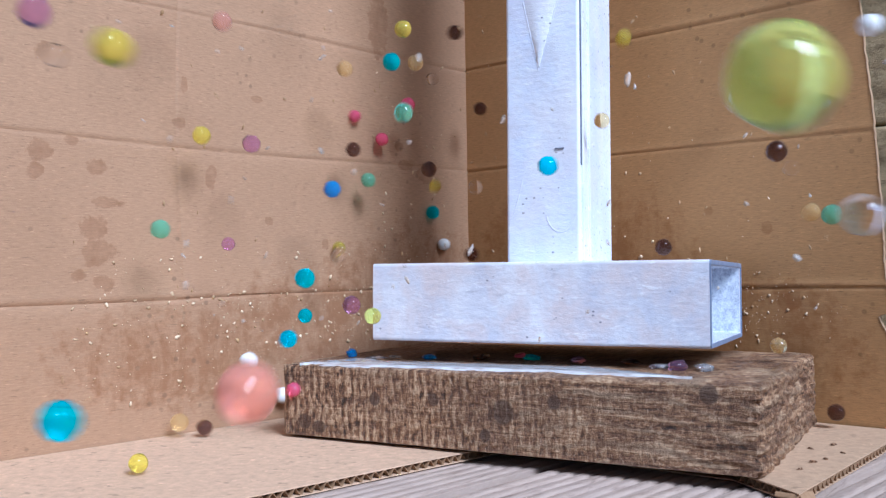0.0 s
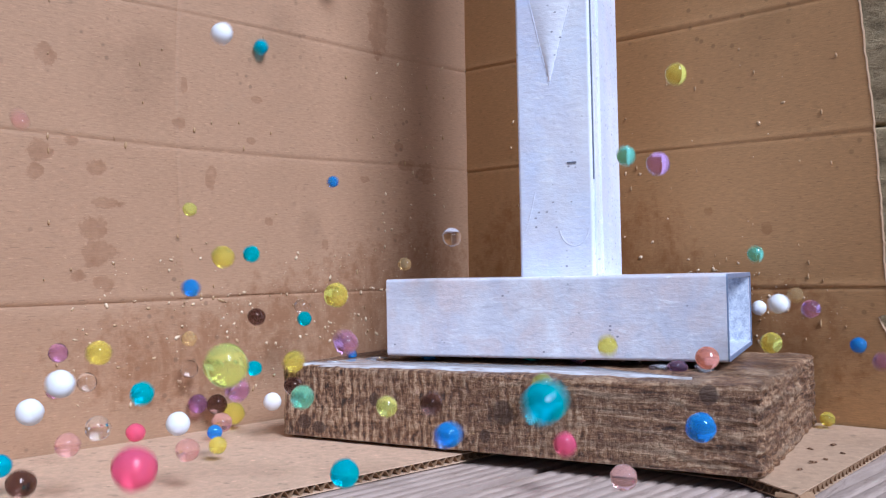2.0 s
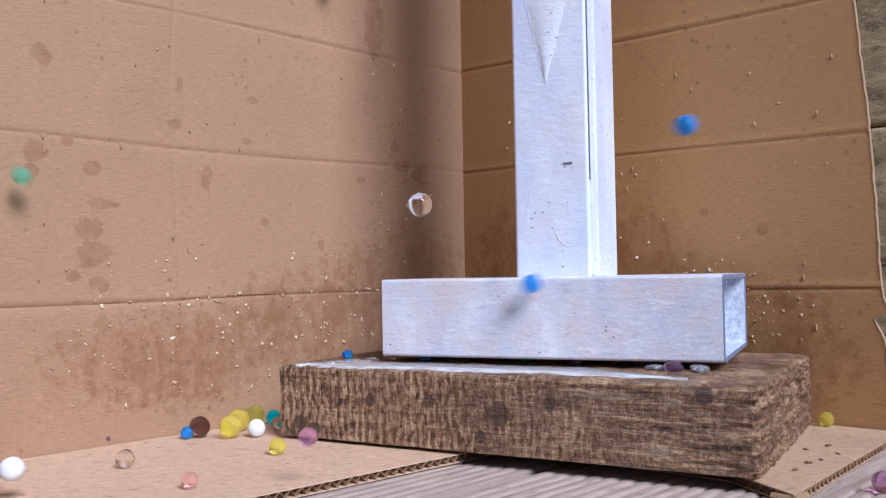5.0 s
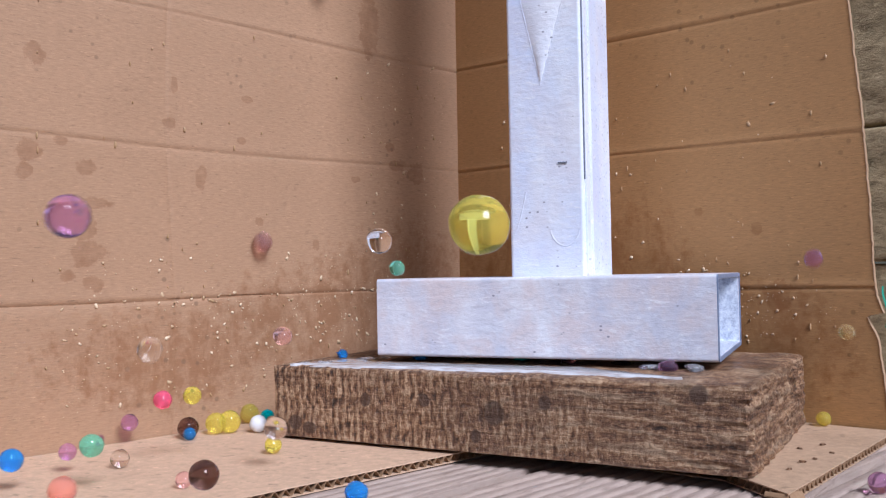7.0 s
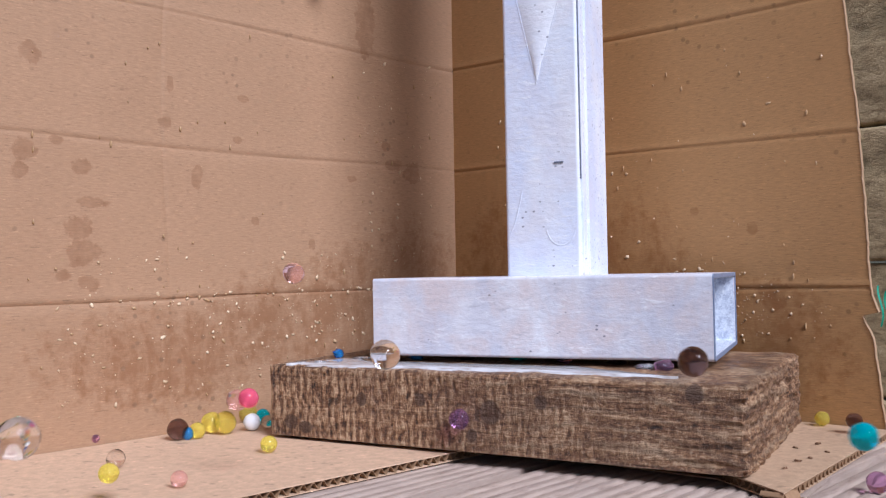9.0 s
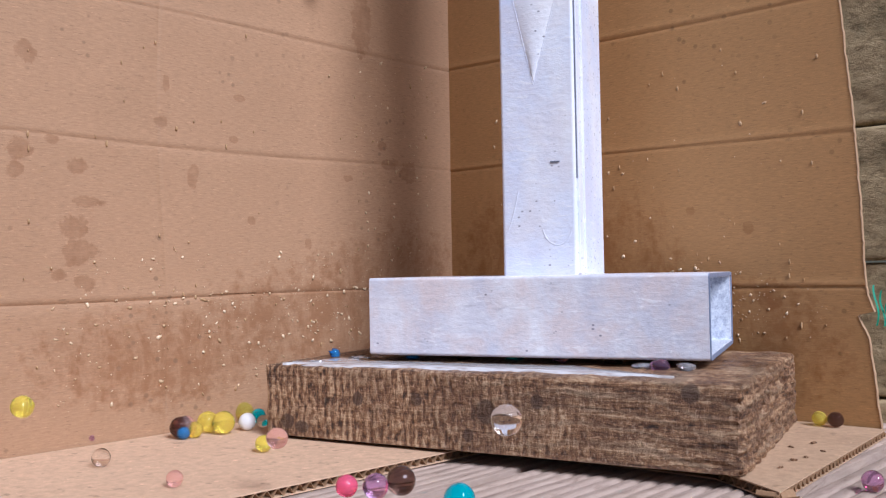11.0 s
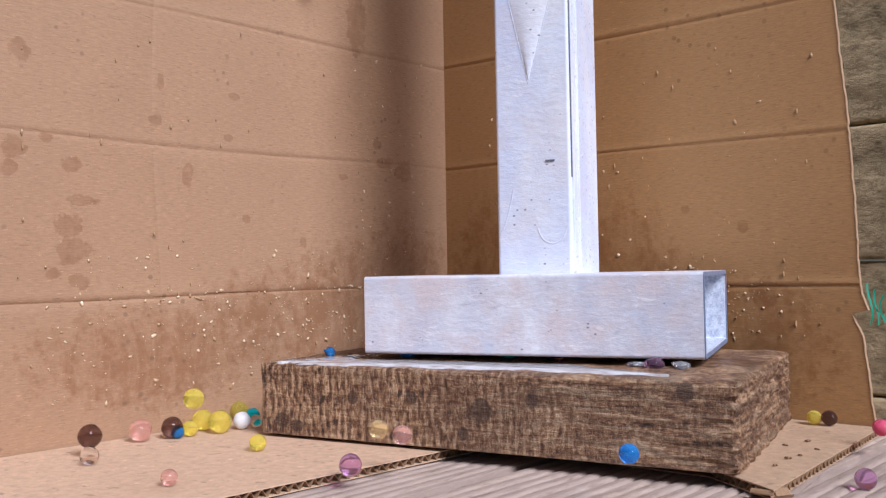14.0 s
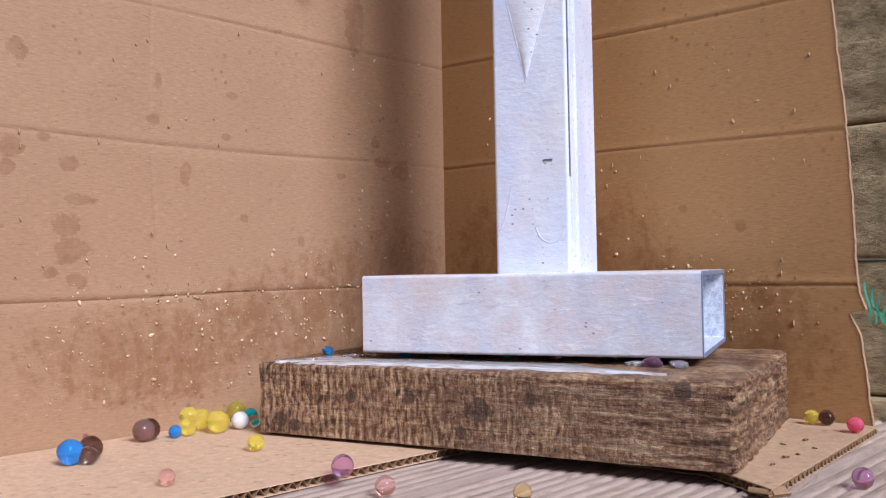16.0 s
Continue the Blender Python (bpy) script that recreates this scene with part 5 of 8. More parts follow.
    walk(bead("teal", 9.0), [(0, pose(0.1207, 0.1744, 0.2557)), (0.42, pose(0.1207, 0.1744, 0.2557)), (1.4, pose(-0.2804, -0.0038, 0.0384)), (1.7, pose(-0.2694, -0.0526, 0.0859)), (2, pose(-0.2368, -0.1210, 0.1233)), (2.2, pose(-0.2273, -0.1509, 0.1380)), (2.5, pose(-0.2084, -0.1987, 0.1492)), (2.7, pose(-0.2045, -0.2210, 0.1507)), (3, pose(-0.1950, -0.2574, 0.1429)), (3.2, pose(-0.1835, -0.2853, 0.1320)), (3.5, pose(-0.1846, -0.3145, 0.1138)), (16, pose(-0.1846, -0.3145, 0.1138))])
    walk(bead("cyan", 12.5), [(0, pose(-0.1714, -0.2590, 0.2336)), (3.2, pose(-0.1714, -0.2590, 0.2336)), (3.5, pose(-0.1595, -0.3060, 0.1800)), (3.75, pose(-0.1506, -0.3412, 0.1388)), (16, pose(-0.1506, -0.3412, 0.1388))])
    walk(bead("green", 12.5), [(0, pose(-0.3378, -0.0977, 0.3136)), (2.6, pose(-0.3378, -0.0977, 0.3136)), (3, pose(-0.2964, -0.1890, 0.2245)), (3.2, pose(-0.2565, -0.2460, 0.1684)), (3.4, pose(-0.2532, -0.2749, 0.1296)), (16, pose(-0.2532, -0.2749, 0.1296))])
    walk(bead("black", 14.6), [(0, pose(-0.1687, 0.0720, 0.3304)), (0.18, pose(-0.1687, 0.0720, 0.3304)), (0.6, pose(-0.3856, -0.0219, 0.0512)), (0.8, pose(-0.3902, -0.0388, 0.0332)), (1.2, pose(-0.3907, -0.0412, 0.0076)), (1.5, pose(-0.3846, -0.0181, 0.0112)), (2, pose(-0.3746, -0.0034, 0.0195)), (2.2, pose(-0.3796, -0.0060, 0.0120)), (2.7, pose(-0.3750, -0.0187, 0.0085)), (3, pose(-0.3735, -0.0229, 0.0084)), (4, pose(-0.3682, -0.0194, 0.0073)), (6, pose(-0.3716, -0.0240, 0.0073)), (7, pose(-0.3705, -0.0264, 0.0073)), (8, pose(-0.3708, -0.0343, 0.0073)), (9, pose(-0.3683, -0.0343, 0.0073)), (11.5, pose(-0.3693, -0.0271, 0.0073)), (12.5, pose(-0.3704, -0.0295, 0.0073)), (14.5, pose(-0.3666, -0.0331, 0.0073)), (15, pose(-0.3698, -0.0351, 0.0073)), (15.5, pose(-0.3736, -0.0397, 0.0073)), (16, pose(-0.3733, -0.0452, 0.0073))])
    walk(bead("black", 12.5), [(0, pose(-0.2379, -0.2600, 0.0076)), (1.7, pose(-0.2379, -0.2600, 0.0076)), (2, pose(-0.2583, -0.2434, 0.0251)), (2.2, pose(-0.2440, -0.2526, 0.0555)), (2.5, pose(-0.2096, -0.2768, 0.0897)), (2.7, pose(-0.1822, -0.2968, 0.1046)), (3, pose(-0.1672, -0.3087, 0.1149)), (3.2, pose(-0.1615, -0.3146, 0.1132)), (3.5, pose(-0.1723, -0.3109, 0.0940)), (3.8, pose(-0.1723, -0.3279, 0.0649)), (16, pose(-0.1723, -0.3279, 0.0649))])
    walk(bead("lime", 12.5), [(0, pose(-0.1251, -0.3580, 0.0927)), (1.2, pose(-0.1251, -0.3580, 0.0927)), (1.5, pose(-0.1103, -0.3378, 0.0986)), (1.7, pose(-0.1033, -0.3207, 0.0986)), (2, pose(-0.0902, -0.2984, 0.0872)), (2.2, pose(-0.0690, -0.3005, 0.0737)), (2.3, pose(-0.0573, -0.3069, 0.0672)), (2.5, pose(-0.0178, -0.3327, 0.1269)), (2.7, pose(0.0147, -0.3601, 0.1709)), (16, pose(0.0147, -0.3601, 0.1709))])
    walk(bead("yellow", 12.4), [(0, pose(-0.0537, -0.1707, 0.0056)), (0.87, pose(-0.0537, -0.1707, 0.0056)), (1.3, pose(-0.2841, -0.0053, 0.0308)), (1.5, pose(-0.2964, -0.0334, 0.0531)), (1.7, pose(-0.2866, -0.0996, 0.0683)), (2, pose(-0.2841, -0.1811, 0.0746)), (2.2, pose(-0.3043, -0.2152, 0.0689)), (2.4, pose(-0.3128, -0.2406, 0.0597)), (16, pose(-0.3128, -0.2406, 0.0597))])
    walk(bead("yellow", 15.0), [(0, pose(-0.2365, -0.2817, 0.0710)), (2.2, pose(-0.2365, -0.2817, 0.0710)), (2.5, pose(-0.2368, -0.2575, 0.0630)), (2.7, pose(-0.2523, -0.2388, 0.0502)), (3, pose(-0.2951, -0.1957, 0.0127)), (3.2, pose(-0.2887, -0.1875, 0.0092)), (3.5, pose(-0.2386, -0.1999, 0.0449)), (4, pose(-0.3131, -0.0896, 0.0417)), (4.5, pose(-0.3257, -0.0328, 0.0179)), (5.4, pose(-0.3593, -0.0096, 0.0075)), (9, pose(-0.3654, -0.0045, 0.0075)), (12.5, pose(-0.3677, -0.0022, 0.0075)), (16, pose(-0.3691, -0.0008, 0.0075))])
    walk(bead("lime", 11.3), [(0, pose(-0.2485, 0.0105, 0.0831)), (1.4, pose(-0.2485, 0.0105, 0.0831)), (1.7, pose(-0.2048, -0.0460, 0.0618)), (2, pose(-0.1716, -0.0913, 0.0421)), (2.2, pose(-0.1709, -0.0902, 0.0146)), (2.5, pose(-0.1577, -0.1125, 0.0070)), (2.7, pose(-0.1393, -0.1474, 0.0239)), (3, pose(-0.1337, -0.1649, 0.0264)), (3.2, pose(-0.1387, -0.1675, 0.0190)), (3.6, pose(-0.1202, -0.2149, 0.0072)), (16, pose(-0.1202, -0.2149, 0.0072))])
    walk(bead("lime", 12.4), [(0, pose(-0.0209, -0.1591, 0.0063)), (1.52, pose(-0.0209, -0.1591, 0.0063)), (1.7, pose(-0.0944, -0.0208, 0.0121)), (2, pose(-0.1201, -0.0060, 0.0463)), (2.2, pose(-0.1298, -0.0423, 0.0657)), (2.5, pose(-0.1711, -0.0356, 0.0737)), (2.7, pose(-0.1675, -0.0912, 0.0740)), (3, pose(-0.1409, -0.1977, 0.0648)), (3.2, pose(-0.1421, -0.2405, 0.0469)), (3.5, pose(-0.1474, -0.2776, 0.0189)), (16, pose(-0.1474, -0.2776, 0.0189))])
    walk(bead("yellow", 10.7), [(0, pose(-0.2998, 0.1846, 0.1847)), (0.2, pose(-0.2669, 0.1628, 0.2348)), (0.5, pose(-0.2403, 0.1417, 0.2437)), (0.8, pose(-0.2037, 0.0991, 0.2352)), (1, pose(-0.1952, 0.1041, 0.2285)), (1.2, pose(-0.1770, 0.0866, 0.2111)), (1.5, pose(-0.1520, 0.0755, 0.1745)), (1.7, pose(-0.1178, 0.0273, 0.1377)), (2, pose(-0.0708, -0.0333, 0.0720)), (2.2, pose(-0.0313, -0.1099, 0.0288)), (2.3, pose(-0.0241, -0.1158, 0.0236)), (2.5, pose(-0.0116, -0.1187, 0.0400)), (2.7, pose(-0.0064, -0.0967, 0.0630)), (3, pose(0.0094, -0.0886, 0.0919)), (3.2, pose(0.0233, -0.1007, 0.1045)), (3.5, pose(0.0469, -0.1373, 0.1112)), (4, pose(0.0747, -0.1354, 0.0926)), (4.2, pose(0.1107, -0.1147, 0.0780)), (16, pose(0.1107, -0.1147, 0.0780))])
    walk(bead("yellow", 12.5), [(0, pose(-0.0666, 0.0943, 0.3083)), (1.4, pose(-0.0666, 0.0943, 0.3083)), (1.7, pose(-0.0575, 0.0624, 0.2704)), (2, pose(-0.0497, 0.0341, 0.2247)), (2.2, pose(-0.0359, -0.0151, 0.1820)), (2.5, pose(-0.0244, -0.0551, 0.1199)), (2.6, pose(-0.0250, -0.0553, 0.1159)), (2.7, pose(-0.0262, -0.0564, 0.1336)), (3, pose(-0.0356, -0.0400, 0.1760)), (3.2, pose(-0.0382, -0.0421, 0.1977)), (3.5, pose(-0.0367, -0.0647, 0.2189)), (4, pose(-0.0374, -0.0866, 0.2321)), (4.2, pose(-0.0402, -0.0881, 0.2288)), (4.6, pose(-0.0380, -0.1070, 0.2567)), (16, pose(-0.0380, -0.1070, 0.2567))])
    walk(bead("lime", 12.5), [(0, pose(-0.0506, 0.0014, 0.2887)), (2, pose(-0.0506, 0.0014, 0.2887)), (2.2, pose(-0.0100, -0.0270, 0.2373)), (2.5, pose(0.0422, -0.0931, 0.1576)), (2.8, pose(0.1077, -0.0971, 0.0928)), (16, pose(0.1077, -0.0971, 0.0928))])
    walk(bead("teal", 12.5), [(0, pose(-0.0489, -0.2811, 0.0382)), (1.7, pose(-0.0489, -0.2811, 0.0382)), (2, pose(-0.0091, -0.2596, 0.0762)), (2.2, pose(0.0207, -0.2435, 0.1079)), (2.5, pose(0.0695, -0.2370, 0.1398)), (2.7, pose(0.1110, -0.2257, 0.1523)), (16, pose(0.1110, -0.2257, 0.1523))])
    walk(bead("clear", 12.5), [(0, pose(-0.0102, -0.1677, 0.2346)), (2.2, pose(-0.0102, -0.1677, 0.2346)), (2.5, pose(0.0435, -0.2522, 0.1593)), (2.7, pose(0.0733, -0.3105, 0.1119)), (2.9, pose(0.1012, -0.3421, 0.0790)), (16, pose(0.1012, -0.3421, 0.0790))])
    walk(bead("pink", 12.5), [(0, pose(-0.2020, 0.0171, 0.3149)), (2.3, pose(-0.2020, 0.0171, 0.3149)), (2.5, pose(-0.1678, -0.0342, 0.2707)), (2.7, pose(-0.1107, -0.1275, 0.2131)), (3, pose(-0.0768, -0.1755, 0.1456)), (3.2, pose(-0.0576, -0.2033, 0.0955)), (3.5, pose(-0.0518, -0.2100, 0.0288)), (3.6, pose(-0.0515, -0.2097, 0.0249)), (4, pose(-0.0480, -0.2096, 0.0952)), (4.2, pose(-0.0463, -0.2094, 0.1206)), (4.8, pose(-0.0362, -0.2173, 0.2206)), (16, pose(-0.0362, -0.2173, 0.2206))])
    walk(bead("clear", 12.5), [(0, pose(-0.1463, 0.0487, 0.3210)), (1.03, pose(-0.1463, 0.0487, 0.3210)), (1.4, pose(-0.1898, 0.0277, 0.1783)), (1.7, pose(-0.1791, -0.0036, 0.1585)), (2, pose(-0.1957, 0.0255, 0.1344)), (2.2, pose(-0.1825, 0.0327, 0.1416)), (2.5, pose(-0.1684, 0.0402, 0.1607)), (2.7, pose(-0.1714, 0.0383, 0.1692)), (3, pose(-0.1767, 0.0352, 0.1737)), (3.2, pose(-0.1656, 0.0037, 0.1670)), (3.5, pose(-0.1583, -0.0256, 0.1491)), (4, pose(-0.1562, -0.0533, 0.0926)), (4.2, pose(-0.1493, -0.0763, 0.0654)), (4.6, pose(-0.1106, -0.1681, 0.0073)), (16, pose(-0.1106, -0.1681, 0.0073))])
    walk(bead("clear", 12.5), [(0, pose(-0.1870, -0.0121, 0.3072)), (2.4, pose(-0.1870, -0.0121, 0.3072)), (2.7, pose(-0.1789, -0.0402, 0.2610)), (3, pose(-0.1721, -0.0653, 0.2038)), (3.2, pose(-0.1772, -0.0671, 0.1611)), (3.5, pose(-0.1857, -0.0699, 0.0884)), (3.7, pose(-0.1831, -0.0682, 0.0790)), (4, pose(-0.1642, -0.0861, 0.1163)), (4.2, pose(-0.1605, -0.0844, 0.1311)), (5.2, pose(-0.1426, -0.0998, 0.1472)), (6.3, pose(-0.1549, -0.1056, 0.1075)), (6.5, pose(-0.1559, -0.1062, 0.1112)), (7, pose(-0.1475, -0.1247, 0.1276)), (7.5, pose(-0.1409, -0.1415, 0.1122)), (8, pose(-0.1058, -0.2038, 0.0693)), (8.25, pose(-0.1134, -0.1930, 0.0418)), (8.5, pose(-0.1199, -0.1814, 0.0435)), (9, pose(-0.1097, -0.1767, 0.0787)), (9.2, pose(-0.1059, -0.1746, 0.0804)), (10.4, pose(-0.0697, -0.1691, 0.0408)), (11.3, pose(-0.0504, -0.1663, 0.0581)), (11.5, pose(-0.0423, -0.1688, 0.0529)), (12, pose(-0.0182, -0.1806, 0.0217)), (12.3, pose(-0.0017, -0.1892, 0.0401)), (12.5, pose(0.0093, -0.1886, 0.0400)), (12.8, pose(0.0274, -0.1983, 0.0180)), (16, pose(0.0274, -0.1983, 0.0180))])
    walk(bead("blue", 8.7), [(0, pose(0.0038, 0.1990, 0.3332)), (0.75, pose(0.0038, 0.1990, 0.3332)), (1.4, pose(-0.3154, 0.2446, 0.2374)), (1.7, pose(-0.3351, 0.1730, 0.2045)), (2, pose(-0.3260, 0.0734, 0.1822)), (2.2, pose(-0.3130, 0.0081, 0.1600)), (2.5, pose(-0.3376, -0.0050, 0.1303)), (2.7, pose(-0.3141, -0.0519, 0.1024)), (3, pose(-0.3047, -0.0968, 0.0485)), (3.5, pose(-0.2790, -0.1265, 0.0545)), (4, pose(-0.2178, -0.1636, 0.0519)), (4.5, pose(-0.3758, -0.0289, 0.0043)), (6, pose(-0.3659, -0.0320, 0.0043)), (9, pose(-0.3633, -0.0305, 0.0043)), (16, pose(-0.3628, -0.0321, 0.0043))])
    walk(bead("blue", 11.1), [(0, pose(-0.4156, -0.1734, 0.0779)), (1.2, pose(-0.4156, -0.1734, 0.0779)), (1.5, pose(-0.3897, -0.1590, 0.0885)), (1.7, pose(-0.3496, -0.1365, 0.1006)), (2, pose(-0.3202, -0.0819, 0.1046)), (2.2, pose(-0.2970, -0.0478, 0.0984)), (2.5, pose(-0.2543, -0.0010, 0.0870)), (2.7, pose(-0.2293, 0.0373, 0.0697)), (3, pose(-0.1739, 0.0451, 0.0673)), (3.2, pose(-0.1490, 0.0367, 0.0764)), (3.5, pose(-0.1025, 0.0042, 0.0799)), (4, pose(-0.0251, -0.0423, 0.0518)), (4.2, pose(0.0005, -0.0742, 0.0301)), (4.6, pose(0.0380, -0.1501, 0.0070)), (16, pose(0.0380, -0.1501, 0.0070))])
    walk(bead("green", 7.1), [(0, pose(-0.4284, -0.1644, 0.2873)), (0.24, pose(-0.4284, -0.1644, 0.2873)), (0.8, pose(-0.0966, 0.2205, 0.2322)), (1, pose(-0.0620, 0.1490, 0.2160)), (1.2, pose(-0.0296, 0.0633, 0.1957)), (1.5, pose(-0.0253, 0.0662, 0.1802)), (1.7, pose(-0.0120, 0.0197, 0.1573)), (2, pose(0.0145, -0.0828, 0.1178)), (2.2, pose(0.0209, -0.0937, 0.0928)), (2.35, pose(0.0219, -0.0929, 0.0822)), (2.5, pose(0.0234, -0.0923, 0.0898)), (2.7, pose(0.0239, -0.0925, 0.1083)), (3, pose(0.0288, -0.1177, 0.1285)), (3.2, pose(0.0297, -0.1174, 0.1365)), (3.5, pose(0.0351, -0.1387, 0.1391)), (4, pose(0.0445, -0.1738, 0.1224)), (4.2, pose(0.0462, -0.1727, 0.1111)), (4.7, pose(0.0577, -0.1824, 0.0649)), (5.2, pose(0.1074, -0.1545, 0.0533)), (16, pose(0.1074, -0.1545, 0.0533))])
    walk(bead("orange", 11.1), [(0, pose(-0.0530, -0.1635, 0.0062)), (0.8, pose(-0.0530, -0.1635, 0.0062)), (1, pose(-0.0640, -0.0668, 0.0070)), (1.2, pose(-0.0440, -0.0534, 0.0288)), (1.5, pose(-0.0227, -0.0146, 0.0437)), (1.7, pose(-0.0216, -0.0143, 0.0563)), (2, pose(-0.0124, -0.0611, 0.0700)), (2.2, pose(-0.0135, -0.0616, 0.0672)), (2.5, pose(-0.0016, -0.1159, 0.0558)), (2.7, pose(0.0050, -0.1447, 0.0389)), (3, pose(0.0109, -0.1689, 0.0105)), (16, pose(0.0109, -0.1689, 0.0105))])
    walk(bead("green", 12.5), [(0, pose(-0.0738, -0.3945, 0.1381)), (0.06, pose(-0.0738, -0.3945, 0.1381)), (0.2, pose(-0.0113, -0.3587, 0.1238)), (0.5, pose(-0.0060, -0.2911, 0.1182)), (0.8, pose(0.0086, -0.1665, 0.1217)), (1, pose(0.0157, -0.0904, 0.1207)), (1.2, pose(0.0320, -0.0631, 0.1107)), (1.5, pose(0.0520, 0.0123, 0.0828)), (1.8, pose(0.1120, 0.0474, 0.0397)), (16, pose(0.1120, 0.0474, 0.0397))])
    walk(bead("yellow", 11.9), [(0, pose(0.1181, 0.1731, 0.1401)), (0.55, pose(0.1181, 0.1731, 0.1401)), (0.8, pose(0.0039, 0.1971, 0.0758)), (1.2, pose(-0.0049, 0.1462, 0.0647)), (1.5, pose(0.0004, 0.0720, 0.0733)), (2, pose(-0.0011, 0.0388, 0.0696)), (2.2, pose(-0.0026, 0.0378, 0.0713)), (2.5, pose(-0.0044, 0.0369, 0.0649)), (2.7, pose(0.0028, 0.0117, 0.0682)), (3, pose(0.0038, 0.0123, 0.0667)), (3.5, pose(0.0082, -0.0117, 0.0655)), (4, pose(0.0075, -0.0122, 0.0642)), (4.4, pose(0.0177, -0.0066, 0.0645)), (5.2, pose(0.1134, 0.0237, 0.0269)), (16, pose(0.1134, 0.0237, 0.0269))])
    walk(bead("pink", 12.5), [(0, pose(0.1225, 0.1719, 0.2714)), (0.27, pose(0.1225, 0.1719, 0.2714)), (0.9, pose(-0.3264, -0.0459, 0.0264)), (1.2, pose(-0.3293, -0.0852, 0.0151)), (1.5, pose(-0.3054, -0.1366, 0.0328)), (1.7, pose(-0.2992, -0.1607, 0.0360)), (2, pose(-0.3010, -0.1866, 0.0283)), (2.2, pose(-0.3029, -0.2105, 0.0265)), (2.4, pose(-0.3092, -0.2349, 0.0254)), (16, pose(-0.3092, -0.2349, 0.0254))])
    walk(bead("pink", 12.4), [(0, pose(-0.2491, -0.2727, 0.0064)), (1.39, pose(-0.2491, -0.2727, 0.0064)), (1.7, pose(-0.2964, -0.1399, 0.0076)), (2, pose(-0.2612, -0.1444, 0.0215)), (2.2, pose(-0.2466, -0.1362, 0.0278)), (2.5, pose(-0.2262, -0.1243, 0.0208)), (2.7, pose(-0.2283, -0.0984, 0.0270)), (3, pose(-0.2455, -0.0781, 0.0313)), (3.2, pose(-0.2322, -0.1009, 0.0395)), (3.5, pose(-0.2124, -0.1417, 0.0380)), (4, pose(-0.2163, -0.1658, 0.0113)), (4.3, pose(-0.1660, -0.2381, 0.0074)), (16, pose(-0.1660, -0.2381, 0.0074))])
    walk(bead("pink", 11.8), [(0, pose(0.0216, 0.1918, 0.3300)), (0.3, pose(0.0216, 0.1918, 0.3300)), (1, pose(-0.3902, -0.0338, 0.0131)), (1.2, pose(-0.3752, -0.0726, 0.0070)), (1.5, pose(-0.2711, -0.1997, 0.0567)), (1.7, pose(-0.2751, -0.2240, 0.0691)), (1.9, pose(-0.2860, -0.2500, 0.0670)), (16, pose(-0.2860, -0.2500, 0.0670))])
    walk(bead("purple", 12.5), [(0, pose(-0.0991, -0.0535, 0.2826)), (1.14, pose(-0.0991, -0.0535, 0.2826)), (2, pose(-0.2413, -0.1282, 0.0519)), (2.2, pose(-0.2234, -0.1657, 0.0394)), (2.5, pose(-0.1987, -0.2097, 0.0350)), (2.7, pose(-0.2165, -0.2022, 0.0445)), (3, pose(-0.2153, -0.2197, 0.0570)), (3.2, pose(-0.2125, -0.2347, 0.0585)), (3.5, pose(-0.1866, -0.2752, 0.0544)), (3.9, pose(-0.1847, -0.3165, 0.0425)), (16, pose(-0.1847, -0.3165, 0.0425))])
    walk(bead("red", 12.5), [(0, pose(-0.0870, -0.3610, 0.0509)), (2.5, pose(-0.0870, -0.3610, 0.0509)), (2.75, pose(-0.0684, -0.3759, 0.0732)), (3, pose(-0.0595, -0.3848, 0.0801)), (3.2, pose(-0.0494, -0.3941, 0.0851)), (3.5, pose(-0.0401, -0.4125, 0.0836)), (16, pose(-0.0401, -0.4125, 0.0836))])
    walk(bead("red", 10.5), [(0, pose(0.1172, 0.1742, 0.1118)), (1.8, pose(0.1172, 0.1742, 0.1118)), (2.8, pose(-0.2745, -0.0045, 0.0392)), (3, pose(-0.2937, -0.0157, 0.0545)), (3.2, pose(-0.3126, -0.0269, 0.0751)), (3.5, pose(-0.3298, -0.0371, 0.0923)), (4, pose(-0.3310, -0.0839, 0.0916)), (4.2, pose(-0.3441, -0.0909, 0.0845)), (4.8, pose(-0.3411, -0.1632, 0.0179)), (5.2, pose(-0.3576, -0.2038, 0.0123)), (16, pose(-0.3576, -0.2038, 0.0123))])
    walk(bead("blue", 12.5), [(0, pose(0.0017, -0.1676, 0.0149)), (2.7, pose(0.0017, -0.1676, 0.0149)), (3, pose(-0.0061, -0.1843, 0.0361)), (3.2, pose(-0.0150, -0.1777, 0.0374)), (3.5, pose(-0.0174, -0.2018, 0.0388)), (3.8, pose(-0.0204, -0.2232, 0.0250)), (16, pose(-0.0204, -0.2232, 0.0250))])
    walk(bead("blue", 12.5), [(0, pose(0.1089, -0.1929, 0.0776)), (3.5, pose(0.1089, -0.1929, 0.0776)), (4, pose(0.0426, -0.2371, 0.0637)), (4.2, pose(0.0261, -0.2530, 0.0556)), (4.5, pose(0.0108, -0.2796, 0.0403)), (16, pose(0.0108, -0.2796, 0.0403))])
